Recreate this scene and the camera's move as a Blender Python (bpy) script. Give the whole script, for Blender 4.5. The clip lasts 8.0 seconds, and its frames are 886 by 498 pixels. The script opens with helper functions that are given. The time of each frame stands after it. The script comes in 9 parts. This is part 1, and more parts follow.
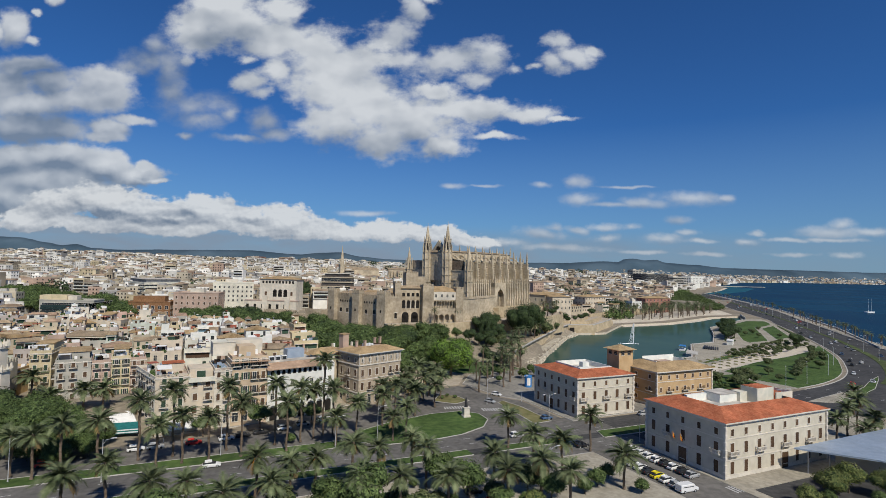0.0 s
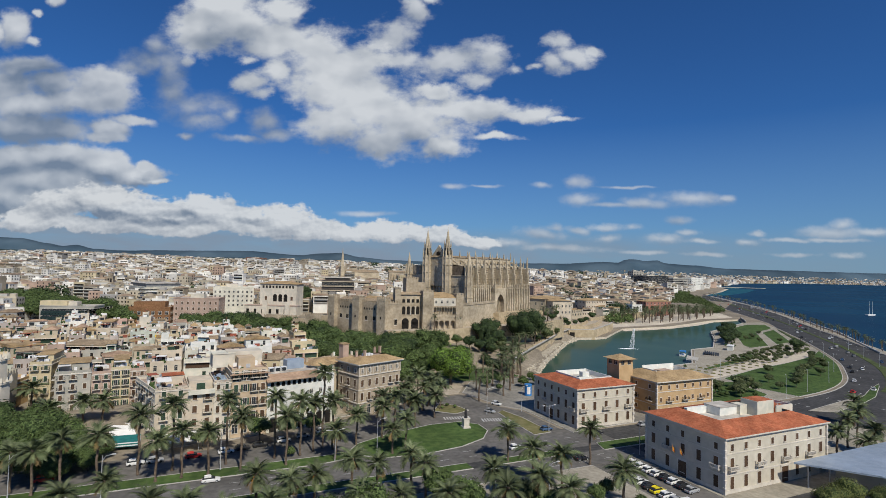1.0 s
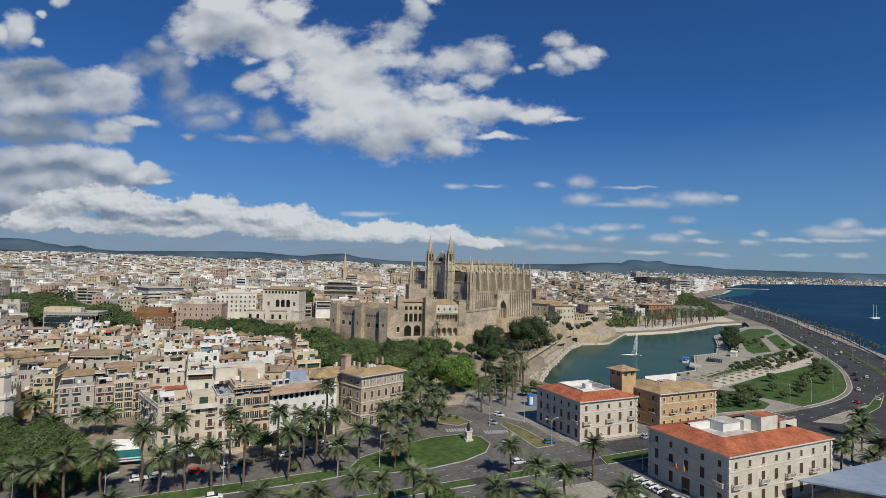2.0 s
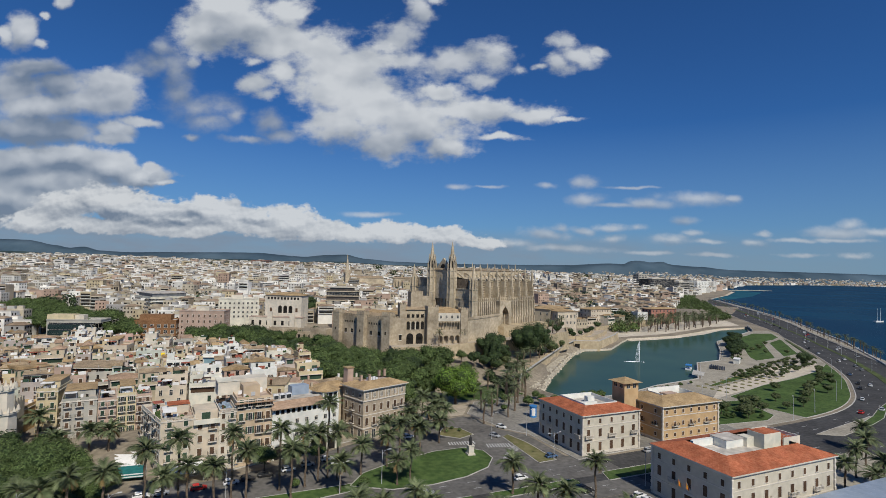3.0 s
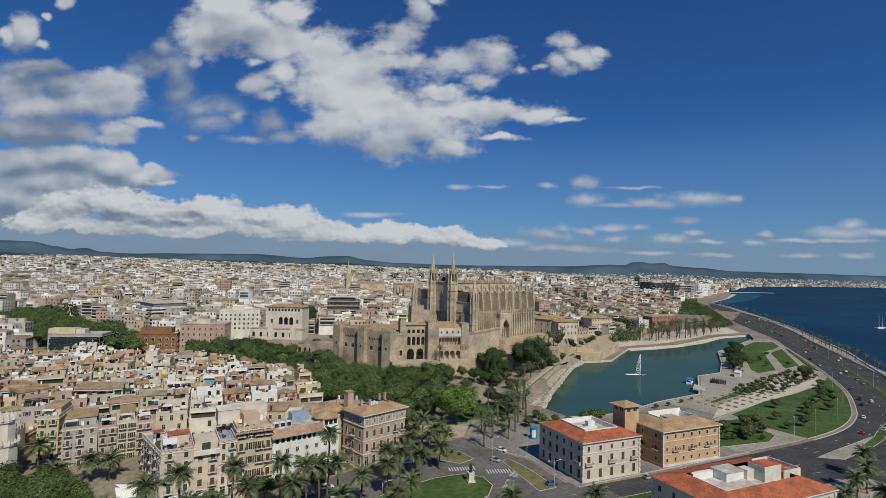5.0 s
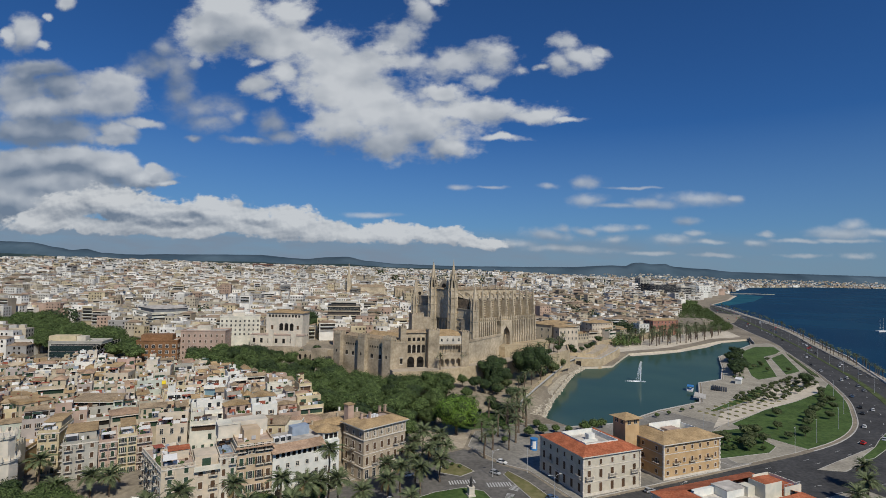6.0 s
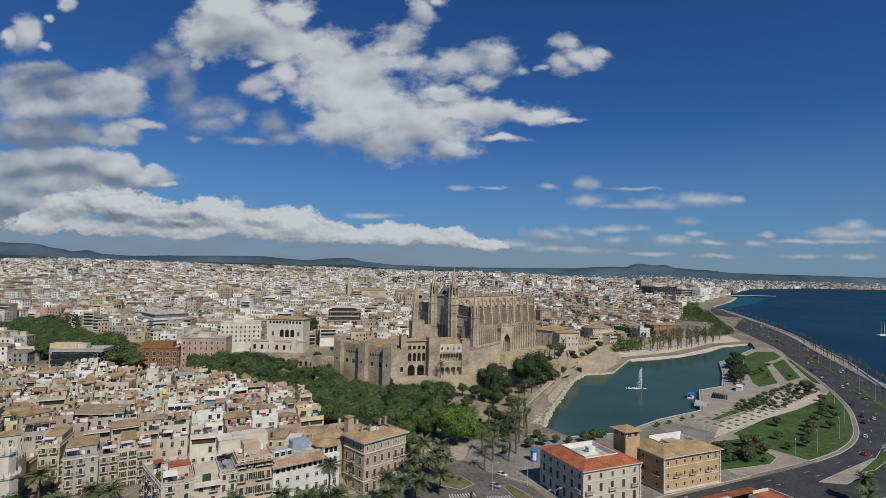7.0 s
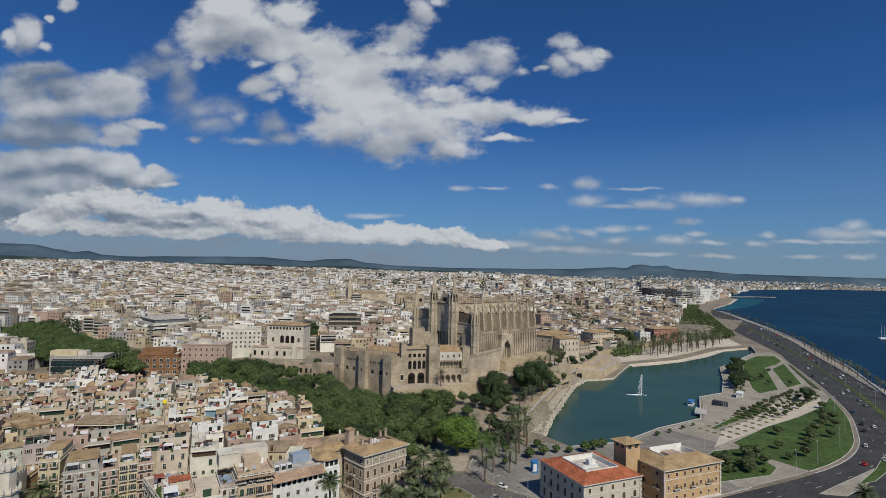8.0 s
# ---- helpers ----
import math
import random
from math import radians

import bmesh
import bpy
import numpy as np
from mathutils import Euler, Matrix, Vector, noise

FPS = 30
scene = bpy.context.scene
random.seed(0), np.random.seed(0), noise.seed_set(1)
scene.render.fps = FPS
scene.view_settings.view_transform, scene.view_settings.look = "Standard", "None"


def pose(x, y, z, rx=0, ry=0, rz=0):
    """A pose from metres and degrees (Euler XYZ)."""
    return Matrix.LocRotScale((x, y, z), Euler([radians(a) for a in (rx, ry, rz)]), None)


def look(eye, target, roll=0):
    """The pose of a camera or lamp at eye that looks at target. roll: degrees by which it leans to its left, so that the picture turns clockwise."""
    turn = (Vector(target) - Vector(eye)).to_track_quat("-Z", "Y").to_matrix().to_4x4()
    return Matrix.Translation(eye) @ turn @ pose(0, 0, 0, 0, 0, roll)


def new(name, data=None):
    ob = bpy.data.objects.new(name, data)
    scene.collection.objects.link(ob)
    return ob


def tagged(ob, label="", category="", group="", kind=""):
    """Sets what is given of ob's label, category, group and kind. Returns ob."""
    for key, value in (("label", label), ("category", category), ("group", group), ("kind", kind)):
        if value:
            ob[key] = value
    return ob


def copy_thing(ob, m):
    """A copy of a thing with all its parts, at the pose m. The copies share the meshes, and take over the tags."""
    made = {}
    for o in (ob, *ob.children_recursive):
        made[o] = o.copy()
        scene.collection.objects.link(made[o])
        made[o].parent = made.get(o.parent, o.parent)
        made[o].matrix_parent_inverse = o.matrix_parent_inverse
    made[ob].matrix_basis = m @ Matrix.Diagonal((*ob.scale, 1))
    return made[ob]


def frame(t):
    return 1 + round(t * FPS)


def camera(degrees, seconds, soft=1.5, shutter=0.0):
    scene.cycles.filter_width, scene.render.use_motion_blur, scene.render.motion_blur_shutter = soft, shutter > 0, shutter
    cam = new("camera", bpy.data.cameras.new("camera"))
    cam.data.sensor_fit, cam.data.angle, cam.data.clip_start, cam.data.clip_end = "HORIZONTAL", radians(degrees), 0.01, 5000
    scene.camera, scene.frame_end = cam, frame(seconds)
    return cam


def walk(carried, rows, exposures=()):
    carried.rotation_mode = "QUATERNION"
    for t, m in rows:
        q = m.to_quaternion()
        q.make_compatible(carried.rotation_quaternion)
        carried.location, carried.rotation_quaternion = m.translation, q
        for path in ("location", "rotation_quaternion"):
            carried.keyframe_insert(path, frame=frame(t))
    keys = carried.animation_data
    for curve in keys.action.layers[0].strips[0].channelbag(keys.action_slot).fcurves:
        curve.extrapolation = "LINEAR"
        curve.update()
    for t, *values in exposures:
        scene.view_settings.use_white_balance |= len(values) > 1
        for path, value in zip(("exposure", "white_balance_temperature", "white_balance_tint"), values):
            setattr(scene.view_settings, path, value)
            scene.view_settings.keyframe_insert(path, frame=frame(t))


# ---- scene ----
cam = camera(80.8, 8.0, soft=0.6)
# seconds, eye, yaw, pitch, lean to the left
PATH = [
    (0, -0.00, 0.00, 50.01, 0.00, 2.10, 1.38),
    (0.5, 0.20, -0.02, 51.73, 0.04, 2.05, 1.38),
    (1, 0.15, -0.07, 53.57, 0.05, 2.13, 1.37),
    (1.5, 0.08, -0.06, 55.61, 0.17, 2.13, 1.37),
    (3, -0.04, -0.18, 62.25, 0.56, 2.18, 1.35),
    (3.5, 0.04, -0.24, 64.50, 0.64, 2.21, 1.35),
    (4, -0.00, -0.29, 66.76, 0.65, 2.20, 1.34),
    (4.5, 0.07, -0.45, 69.02, 0.66, 2.19, 1.34),
    (6, 0.14, -0.62, 75.83, 0.75, 2.24, 1.32),
    (6.5, 0.21, -0.79, 78.10, 0.78, 2.25, 1.32),
    (7, 0.30, -0.91, 80.39, 0.84, 2.31, 1.31),
    (7.5, 0.24, -1.03, 82.66, 0.85, 2.30, 1.31),
    (8, 0.15, -1.14, 84.94, 0.86, 2.34, 1.30),
]
walk(cam, [(t, pose(x, y, z, 90 + pitch, 0, yaw) @ pose(0, 0, 0, 0, 0, lean)) for t, x, y, z, yaw, pitch, lean in PATH],
     exposures=[(0.0, -0.30), (1.5, -0.32), (3.5, -0.40), (8.0, -0.52)])

# ---- sky, sun ----
SUN_AZ, SUN_EL = -63.0, 46.0            # degrees; azimuth from +x, counterclockwise
sun_dir = Vector((math.cos(radians(SUN_EL)) * math.cos(radians(SUN_AZ)), math.cos(radians(SUN_EL)) * math.sin(radians(SUN_AZ)), math.sin(radians(SUN_EL))))
lamp = bpy.data.lights.new("sun", "SUN")
lamp.energy, lamp.angle, lamp.color = 5.0, radians(0.53), (1.0, 0.94, 0.82)
sun = new("sun", lamp)
sun.matrix_basis = look((0, 0, 300), Vector((0, 0, 300)) - sun_dir)

# clouds: across, up (slopes of the line of sight), half width, half height
CLOUD_MAIN = [(-0.492, 0.462, 0.0597, 0.0492), (-0.425, 0.465, 0.0979, 0.0527), (-0.449, 0.506, 0.069, 0.0259), (-0.332, 0.501, 0.0628, 0.0293), (-0.346, 0.44, 0.0855, 0.0467), (-0.335, 0.377, 0.0319, 0.0326), (-0.257, 0.416, 0.0855, 0.0524), (-0.233, 0.354, 0.0814, 0.0638), (-0.214, 0.288, 0.0793, 0.0576), (-0.179, 0.395, 0.0742, 0.0488), (-0.154, 0.311, 0.0958, 0.075), (-0.119, 0.246, 0.068, 0.0367), (-0.065, 0.285, 0.1185, 0.0598), (-0.028, 0.347, 0.0505, 0.0151), (-0.0, 0.309, 0.0958, 0.0322), (0.077, 0.316, 0.0906, 0.0231), (0.164, 0.306, 0.0649, 0.015), (0.219, 0.296, 0.0361, 0.0069), (-0.009, 0.232, 0.0536, 0.0194), (0.094, 0.261, 0.0566, 0.008)]
CLOUD_WISP = [(-0.101, 0.458, 0.050, 0.0359), (-0.069, 0.506, 0.031, 0.0338), (-0.136, 0.437, 0.033, 0.0224), (-0.033, 0.523, 0.024, 0.0135), (-0.090, 0.404, 0.061, 0.0246), (-0.002, 0.401, 0.064, 0.0290), (0.077, 0.411, 0.057, 0.0357), (0.132, 0.394, 0.022, 0.0156), (0.054, 0.365, 0.033, 0.0156), (-0.389, 0.396, 0.022, 0.0112), (-0.382, 0.351, 0.035, 0.0223), (-0.364, 0.327, 0.027, 0.0112), (0.217, 0.450, 0.027, 0.0201), (0.207, 0.408, 0.024, 0.0223), (0.239, 0.426, 0.038, 0.0223), (0.274, 0.433, 0.022, 0.0100), (0.174, 0.400, 0.015, 0.0078)]
CLOUD_ARM = [(-0.622, 0.380, 0.047, 0.0180), (-0.569, 0.427, 0.031, 0.0225), (-0.587, 0.392, 0.053, 0.0269), (-0.542, 0.380, 0.036, 0.0471), (-0.529, 0.332, 0.038, 0.0335), (-0.495, 0.307, 0.073, 0.0290), (-0.471, 0.278, 0.055, 0.0222), (-0.427, 0.289, 0.024, 0.0200), (-0.506, 0.398, 0.020, 0.0112), (-0.352, 0.281, 0.038, 0.0222), (-0.329, 0.257, 0.046, 0.0133), (-0.395, 0.244, 0.046, 0.0089), (-0.505, 0.248, 0.022, 0.0067), (-0.382, 0.351, 0.029, 0.0156)]
CLOUD_LEFT = [(-0.85, 0.45, 0.0284, 0.0366), (-0.817, 0.426, 0.0263, 0.011), (-0.812, 0.479, 0.0137, 0.0073), (-0.881, 0.443, 0.0137, 0.0171), (-0.769, 0.508, 0.0231, 0.0147), (-0.823, 0.374, 0.0651, 0.0243), (-0.855, 0.337, 0.0819, 0.0363), (-0.771, 0.344, 0.064, 0.0291), (-0.677, 0.351, 0.064, 0.0267), (-0.719, 0.311, 0.105, 0.0314), (-0.648, 0.328, 0.0441, 0.0289), (-0.819, 0.298, 0.0935, 0.0301), (-0.817, 0.253, 0.1113, 0.0384), (-0.755, 0.243, 0.0756, 0.0288), (-0.656, 0.257, 0.0441, 0.0168), (-0.611, 0.274, 0.0399, 0.0108), (-0.666, 0.239, 0.0399, 0.0108)]
CLOUD_MASS = [(-0.81, 0.112, 0.14, 0.040), (-0.70, 0.128, 0.11, 0.028), (-0.835, 0.186, 0.0943, 0.0351), (-0.747, 0.192, 0.1039, 0.0298), (-0.658, 0.183, 0.07, 0.027), (-0.778, 0.152, 0.159, 0.0457), (-0.854, 0.117, 0.0827, 0.0484), (-0.602, 0.169, 0.07, 0.0229), (-0.575, 0.186, 0.0212, 0.0135), (-0.557, 0.157, 0.035, 0.0067)]
CLOUD_BANK = [(-0.807, 0.076, 0.0578, 0.0197), (-0.742, 0.1, 0.0693, 0.0308), (-0.654, 0.113, 0.083, 0.0345), (-0.593, 0.096, 0.0672, 0.0344), (-0.521, 0.088, 0.0861, 0.0344), (-0.455, 0.101, 0.0788, 0.0307), (-0.389, 0.09, 0.0756, 0.027), (-0.312, 0.087, 0.0599, 0.027), (-0.251, 0.072, 0.0546, 0.0208), (-0.191, 0.063, 0.0756, 0.0171), (-0.115, 0.071, 0.0525, 0.0184), (-0.06, 0.065, 0.0546, 0.0159), (-0.005, 0.067, 0.0451, 0.017), (0.055, 0.056, 0.0546, 0.0134), (-0.542, 0.069, 0.2762, 0.0159), (-0.74, 0.069, 0.1386, 0.0148)]
CLOUD_LOW = [(0.190, 0.070, 0.045, 0.0130), (0.211, 0.083, 0.019, 0.0109), (0.309, 0.086, 0.039, 0.0076), (0.365, 0.087, 0.019, 0.0065), (0.314, 0.067, 0.028, 0.0087), (0.255, 0.080, 0.026, 0.0076), (0.114, 0.053, 0.065, 0.0098), (0.223, 0.045, 0.086, 0.0076), (0.428, 0.067, 0.043, 0.0098), (0.473, 0.078, 0.024, 0.0065), (0.497, 0.063, 0.032, 0.0043), (0.589, 0.064, 0.024, 0.0087), (0.607, 0.081, 0.015, 0.0065), (0.674, 0.041, 0.043, 0.0043), (0.771, 0.041, 0.037, 0.0065), (0.503, 0.038, 0.043, 0.0043), (0.385, 0.041, 0.043, 0.0043), (0.664, 0.070, 0.054, 0.0043)]
CLOUD_SMALL = [(0.259, 0.172, 0.022, 0.0131), (0.265, 0.138, 0.037, 0.0131), (0.319, 0.129, 0.063, 0.0055), (0.384, 0.133, 0.054, 0.0098), (0.470, 0.146, 0.069, 0.0131), (0.537, 0.148, 0.022, 0.0076), (0.351, 0.164, 0.054, 0.0033), (0.188, 0.167, 0.026, 0.0066), (0.016, 0.160, 0.026, 0.0055), (0.071, 0.161, 0.026, 0.0033), (0.455, 0.101, 0.024, 0.0087), (0.771, 0.105, 0.024, 0.0119), (0.750, 0.088, 0.059, 0.0141), (0.824, 0.090, 0.032, 0.0086), (0.750, 0.073, 0.064, 0.0043), (-0.148, 0.101, 0.049, 0.0055)]
CLOUD_SHADE = [(-0.823, 0.36, 0.106, 0.0404), (-0.731, 0.096, 0.046, 0.0121), (-0.637, 0.09, 0.051, 0.0099), (-0.174, 0.231, 0.121, 0.0243), (-0.042, 0.22, 0.098, 0.0154), (-0.51, 0.094, 0.044, 0.0077), (-0.372, 0.084, 0.033, 0.0077), (-0.816, 0.242, 0.122, 0.04), (-0.424, 0.435, 0.078, 0.0337), (-0.553, 0.076, 0.066, 0.0077), (-0.108, 0.233, 0.066, 0.0243)]  # thick undersides and folds

world = bpy.data.worlds.new("sky")
scene.world = world
world.use_nodes = True
wt = world.node_tree
wt.nodes.clear()


def wn(kind, **values):
    n = wt.nodes.new(kind)
    for key, value in values.items():
        if key == "operation":
            n.operation = value
        elif key == "sockets":
            for i, v in value.items():
                if isinstance(v, bpy.types.NodeSocket):
                    wt.links.new(v, n.inputs[i])
                else:
                    n.inputs[i].default_value = v
    return n


def wm(operation, a, b=0.0, c=0.0, clamp=False):
    n = wn("ShaderNodeMath", operation=operation, sockets={0: a, 1: b, 2: c})
    n.use_clamp = clamp
    return n.outputs[0]


def wv(operation, a, b=(0, 0, 0), c=(0, 0, 0)):
    return wn("ShaderNodeVectorMath", operation=operation, sockets={0: a, 1: b, 2: c})


def wmix(fac, a, b):
    n = wt.nodes.new("ShaderNodeMix")
    n.data_type = "RGBA"
    for i, v in ((0, fac), (6, a), (7, b)):
        if isinstance(v, bpy.types.NodeSocket):
            wt.links.new(v, n.inputs[i])
        else:
            n.inputs[i].default_value = v
    return n.outputs[2]


def wnoise(vec, scale, detail, rough=0.55):
    n = wn("ShaderNodeTexNoise", sockets={0: vec, 2: scale, 3: detail, 4: rough})
    return n


sky = wt.nodes.new("ShaderNodeTexSky")
sky.sky_type, sky.sun_disc = "NISHITA", False
sky.sun_elevation, sky.sun_rotation = radians(SUN_EL), radians(90 - SUN_AZ)
sky.altitude, sky.air_density, sky.dust_density, sky.ozone_density = 400, 1.0, 0.15, 5.0
coord = wt.nodes.new("ShaderNodeTexCoord")
sep = wn("ShaderNodeSeparateXYZ", sockets={0: coord.outputs["Generated"]})
ahead = wm("MAXIMUM", sep.outputs[1], 0.05)
flat_x = wm("DIVIDE", sep.outputs[0], ahead)
flat = wn("ShaderNodeCombineXYZ", sockets={0: flat_x, 1: wm("DIVIDE", sep.outputs[2], ahead), 2: 0.0}).outputs[0]
warp = wnoise(flat, 9.0, 6.0, 0.58)
shift = wv("MULTIPLY_ADD", warp.outputs["Color"], (0.080, 0.050, 0), (-0.040, -0.025, 0)).outputs[0]
bent = wv("ADD", flat, shift).outputs[0]


def cloud_field(blobs, at):
    best = None
    for a, b, ra, rb in blobs:
        q = wv("MULTIPLY_ADD", at, (1 / ra, 1 / rb, 0), (-a / ra, -b / rb, 0)).outputs[0]
        d = wv("LENGTH", q).outputs["Value"]
        best = d if best is None else wm("SMOOTH_MIN", best, d, 0.25)
    return wm("SUBTRACT", 1.0, best)


def span(value, lo, hi, a, b, smooth=False):
    n = wn("ShaderNodeMapRange", sockets={0: value, 1: lo, 2: hi, 3: a, 4: b})
    if smooth:
        n.interpolation_type = "SMOOTHSTEP"
    return n.outputs[0]


stretch = wv("MULTIPLY", flat, (1.0, 1.45, 1.0)).outputs[0]
lifted = wv("ADD", bent, (0.008, 0.022, 0)).outputs[0]
fine = wm("SUBTRACT", wnoise(stretch, 13.0, 9.0, 0.58).outputs[0], 0.5)
lumps = wm("SUBTRACT", wnoise(stretch, 42.0, 6.0, 0.55).outputs[0], 0.5)
soft = wnoise(stretch, 11.0, 6.0, 0.55).outputs[0]
soft_up = wnoise(wv("ADD", stretch, (0.010, 0.020, 0)).outputs[0], 11.0, 6.0, 0.55).outputs[0]
bulk = wm("SUBTRACT", wnoise(stretch, 5.0, 3.0, 0.5).outputs[0], 0.5)
puff = wnoise(stretch, 34.0, 5.0, 0.5).outputs[0]
puff_up = wnoise(wv("ADD", stretch, (0.003, 0.007, 0)).outputs[0], 34.0, 5.0, 0.5).outputs[0]
broad = wnoise(stretch, 9.0, 3.0, 0.45).outputs[0]
broad_up = wnoise(wv("ADD", stretch, (0.014, 0.026, 0)).outputs[0], 9.0, 3.0, 0.45).outputs[0]
relief = wm("MULTIPLY_ADD", wm("SUBTRACT", soft, soft_up), 1.1, wm("MULTIPLY", wm("SUBTRACT", puff, puff_up), 1.1))
calm_relief = wm("MULTIPLY_ADD", bulk, 0.75, wm("MULTIPLY", wm("SUBTRACT", broad, broad_up), 1.5))
relief = wm("MULTIPLY_ADD", bulk, 0.40, relief)
fold = span(cloud_field(CLOUD_SHADE, bent), -0.5, 0.6, 0.0, 1.0, True)
ahead_only = span(sep.outputs[1], 0.30, 0.45, 0.0, 1.0)
GREY, WHITE = (2.45, 3.15, 4.25, 1), (8.9, 9.3, 9.7, 1)


def layer(under, blobs, wool, lump, lo, hi, base, rim_gain, fold_gain, most, at=bent, above=lifted, folds=calm_relief):
    """One bank of cloud over the sky behind it: its cover, and how much sun its tops and folds catch."""
    body = cloud_field(blobs, at)
    dens = wm("MULTIPLY_ADD", fine, wool, wm("MULTIPLY_ADD", lumps, lump, body))
    cover = wm("MULTIPLY", span(dens, lo, hi, 0.0, most, True), ahead_only)
    lit = wm("ADD", folds, base)
    if rim_gain:
        slope_up = wm("SUBTRACT", body, cloud_field(blobs, above))
        lit = wm("ADD", lit, span(slope_up, -0.8, 0.8, -rim_gain, rim_gain))
    if fold_gain:
        lit = wm("MULTIPLY_ADD", fold, -fold_gain, lit)
    return wmix(cover, under, wmix(wm("ADD", lit, 0.0, 0.0, True), GREY, WHITE))


blue = wv("MULTIPLY", sky.outputs[0], (0.310, 0.670, 1.08)).outputs[0]
haze = span(sep.outputs[2], 0.26, 0.0, 0.0, 0.58)
col = wmix(haze, blue, (2.75, 4.5, 6.5, 1))
# grey-blue veil low over the town, thinner towards the sea
veil = wnoise(wv("MULTIPLY", flat, (1.0, 4.0, 1.0)).outputs[0], 7.0, 6.0, 0.6).outputs[0]
veil = wm("MULTIPLY", span(veil, 0.30, 0.66, 0.55, 1.0), span(sep.outputs[2], 0.085, 0.040, 0.0, 1.0, True))
veil = wm("MULTIPLY", veil, span(flat_x, -0.1, 0.75, 1.0, 0.45))
col = wmix(wm("MULTIPLY", veil, ahead_only), col, (3.05, 3.95, 5.2, 1))
calm = wv("MULTIPLY_ADD", shift, (0.8, 0.40, 0), flat).outputs[0]
calm_up = wv("ADD", calm, (0.004, 0.010, 0)).outputs[0]
col = layer(col, CLOUD_LOW, 1.7, 1.2, -0.40, 0.95, 0.50, 0.25, 0.0, 0.66, calm, calm_up)
col = layer(col, CLOUD_MASS, 0.8, 0.5, -0.22, 0.26, 0.30, 0.55, 0.0, 0.92)
col = layer(col, CLOUD_BANK, 0.9, 1.2, -0.16, 0.18, 0.66, 0.36, 0.45, 0.96, folds=relief)
col = layer(col, CLOUD_ARM, 1.8, 0.5, -0.30, 0.95, 0.20, 0.18, 0.0, 0.78)
col = layer(col, CLOUD_LEFT, 1.5, 0.5, -0.30, 0.50, 0.56, 0.28, 0.52, 0.90)
col = layer(col, CLOUD_WISP, 2.1, 0.9, -0.28, 0.75, 0.68, 0.14, 0.0, 0.88)
col = layer(col, CLOUD_SMALL, 1.5, 0.8, -0.40, 0.95, 0.56, 0.24, 0.0, 0.66, calm, calm_up)
col = layer(col, CLOUD_MAIN, 1.8, 0.7, -0.28, 0.52, 0.80, 0.24, 0.42, 0.95)
# the rest of the sky, behind and beside
rest = wnoise(coord.outputs["Generated"], 3.0, 6.0).outputs[0]
rest = wm("MULTIPLY", span(rest, 0.60, 0.74, 0.0, 0.5), wm("SUBTRACT", 1.0, ahead_only))
rest = wm("MULTIPLY", rest, span(sep.outputs[2], 0.0, 0.02, 0.0, 1.0))
col = wmix(rest, col, (7.0, 7.4, 7.9, 1))
bg = wn("ShaderNodeBackground", sockets={0: col, 1: 0.0885})
wo = wn("ShaderNodeOutputWorld", sockets={0: bg.outputs[0]})

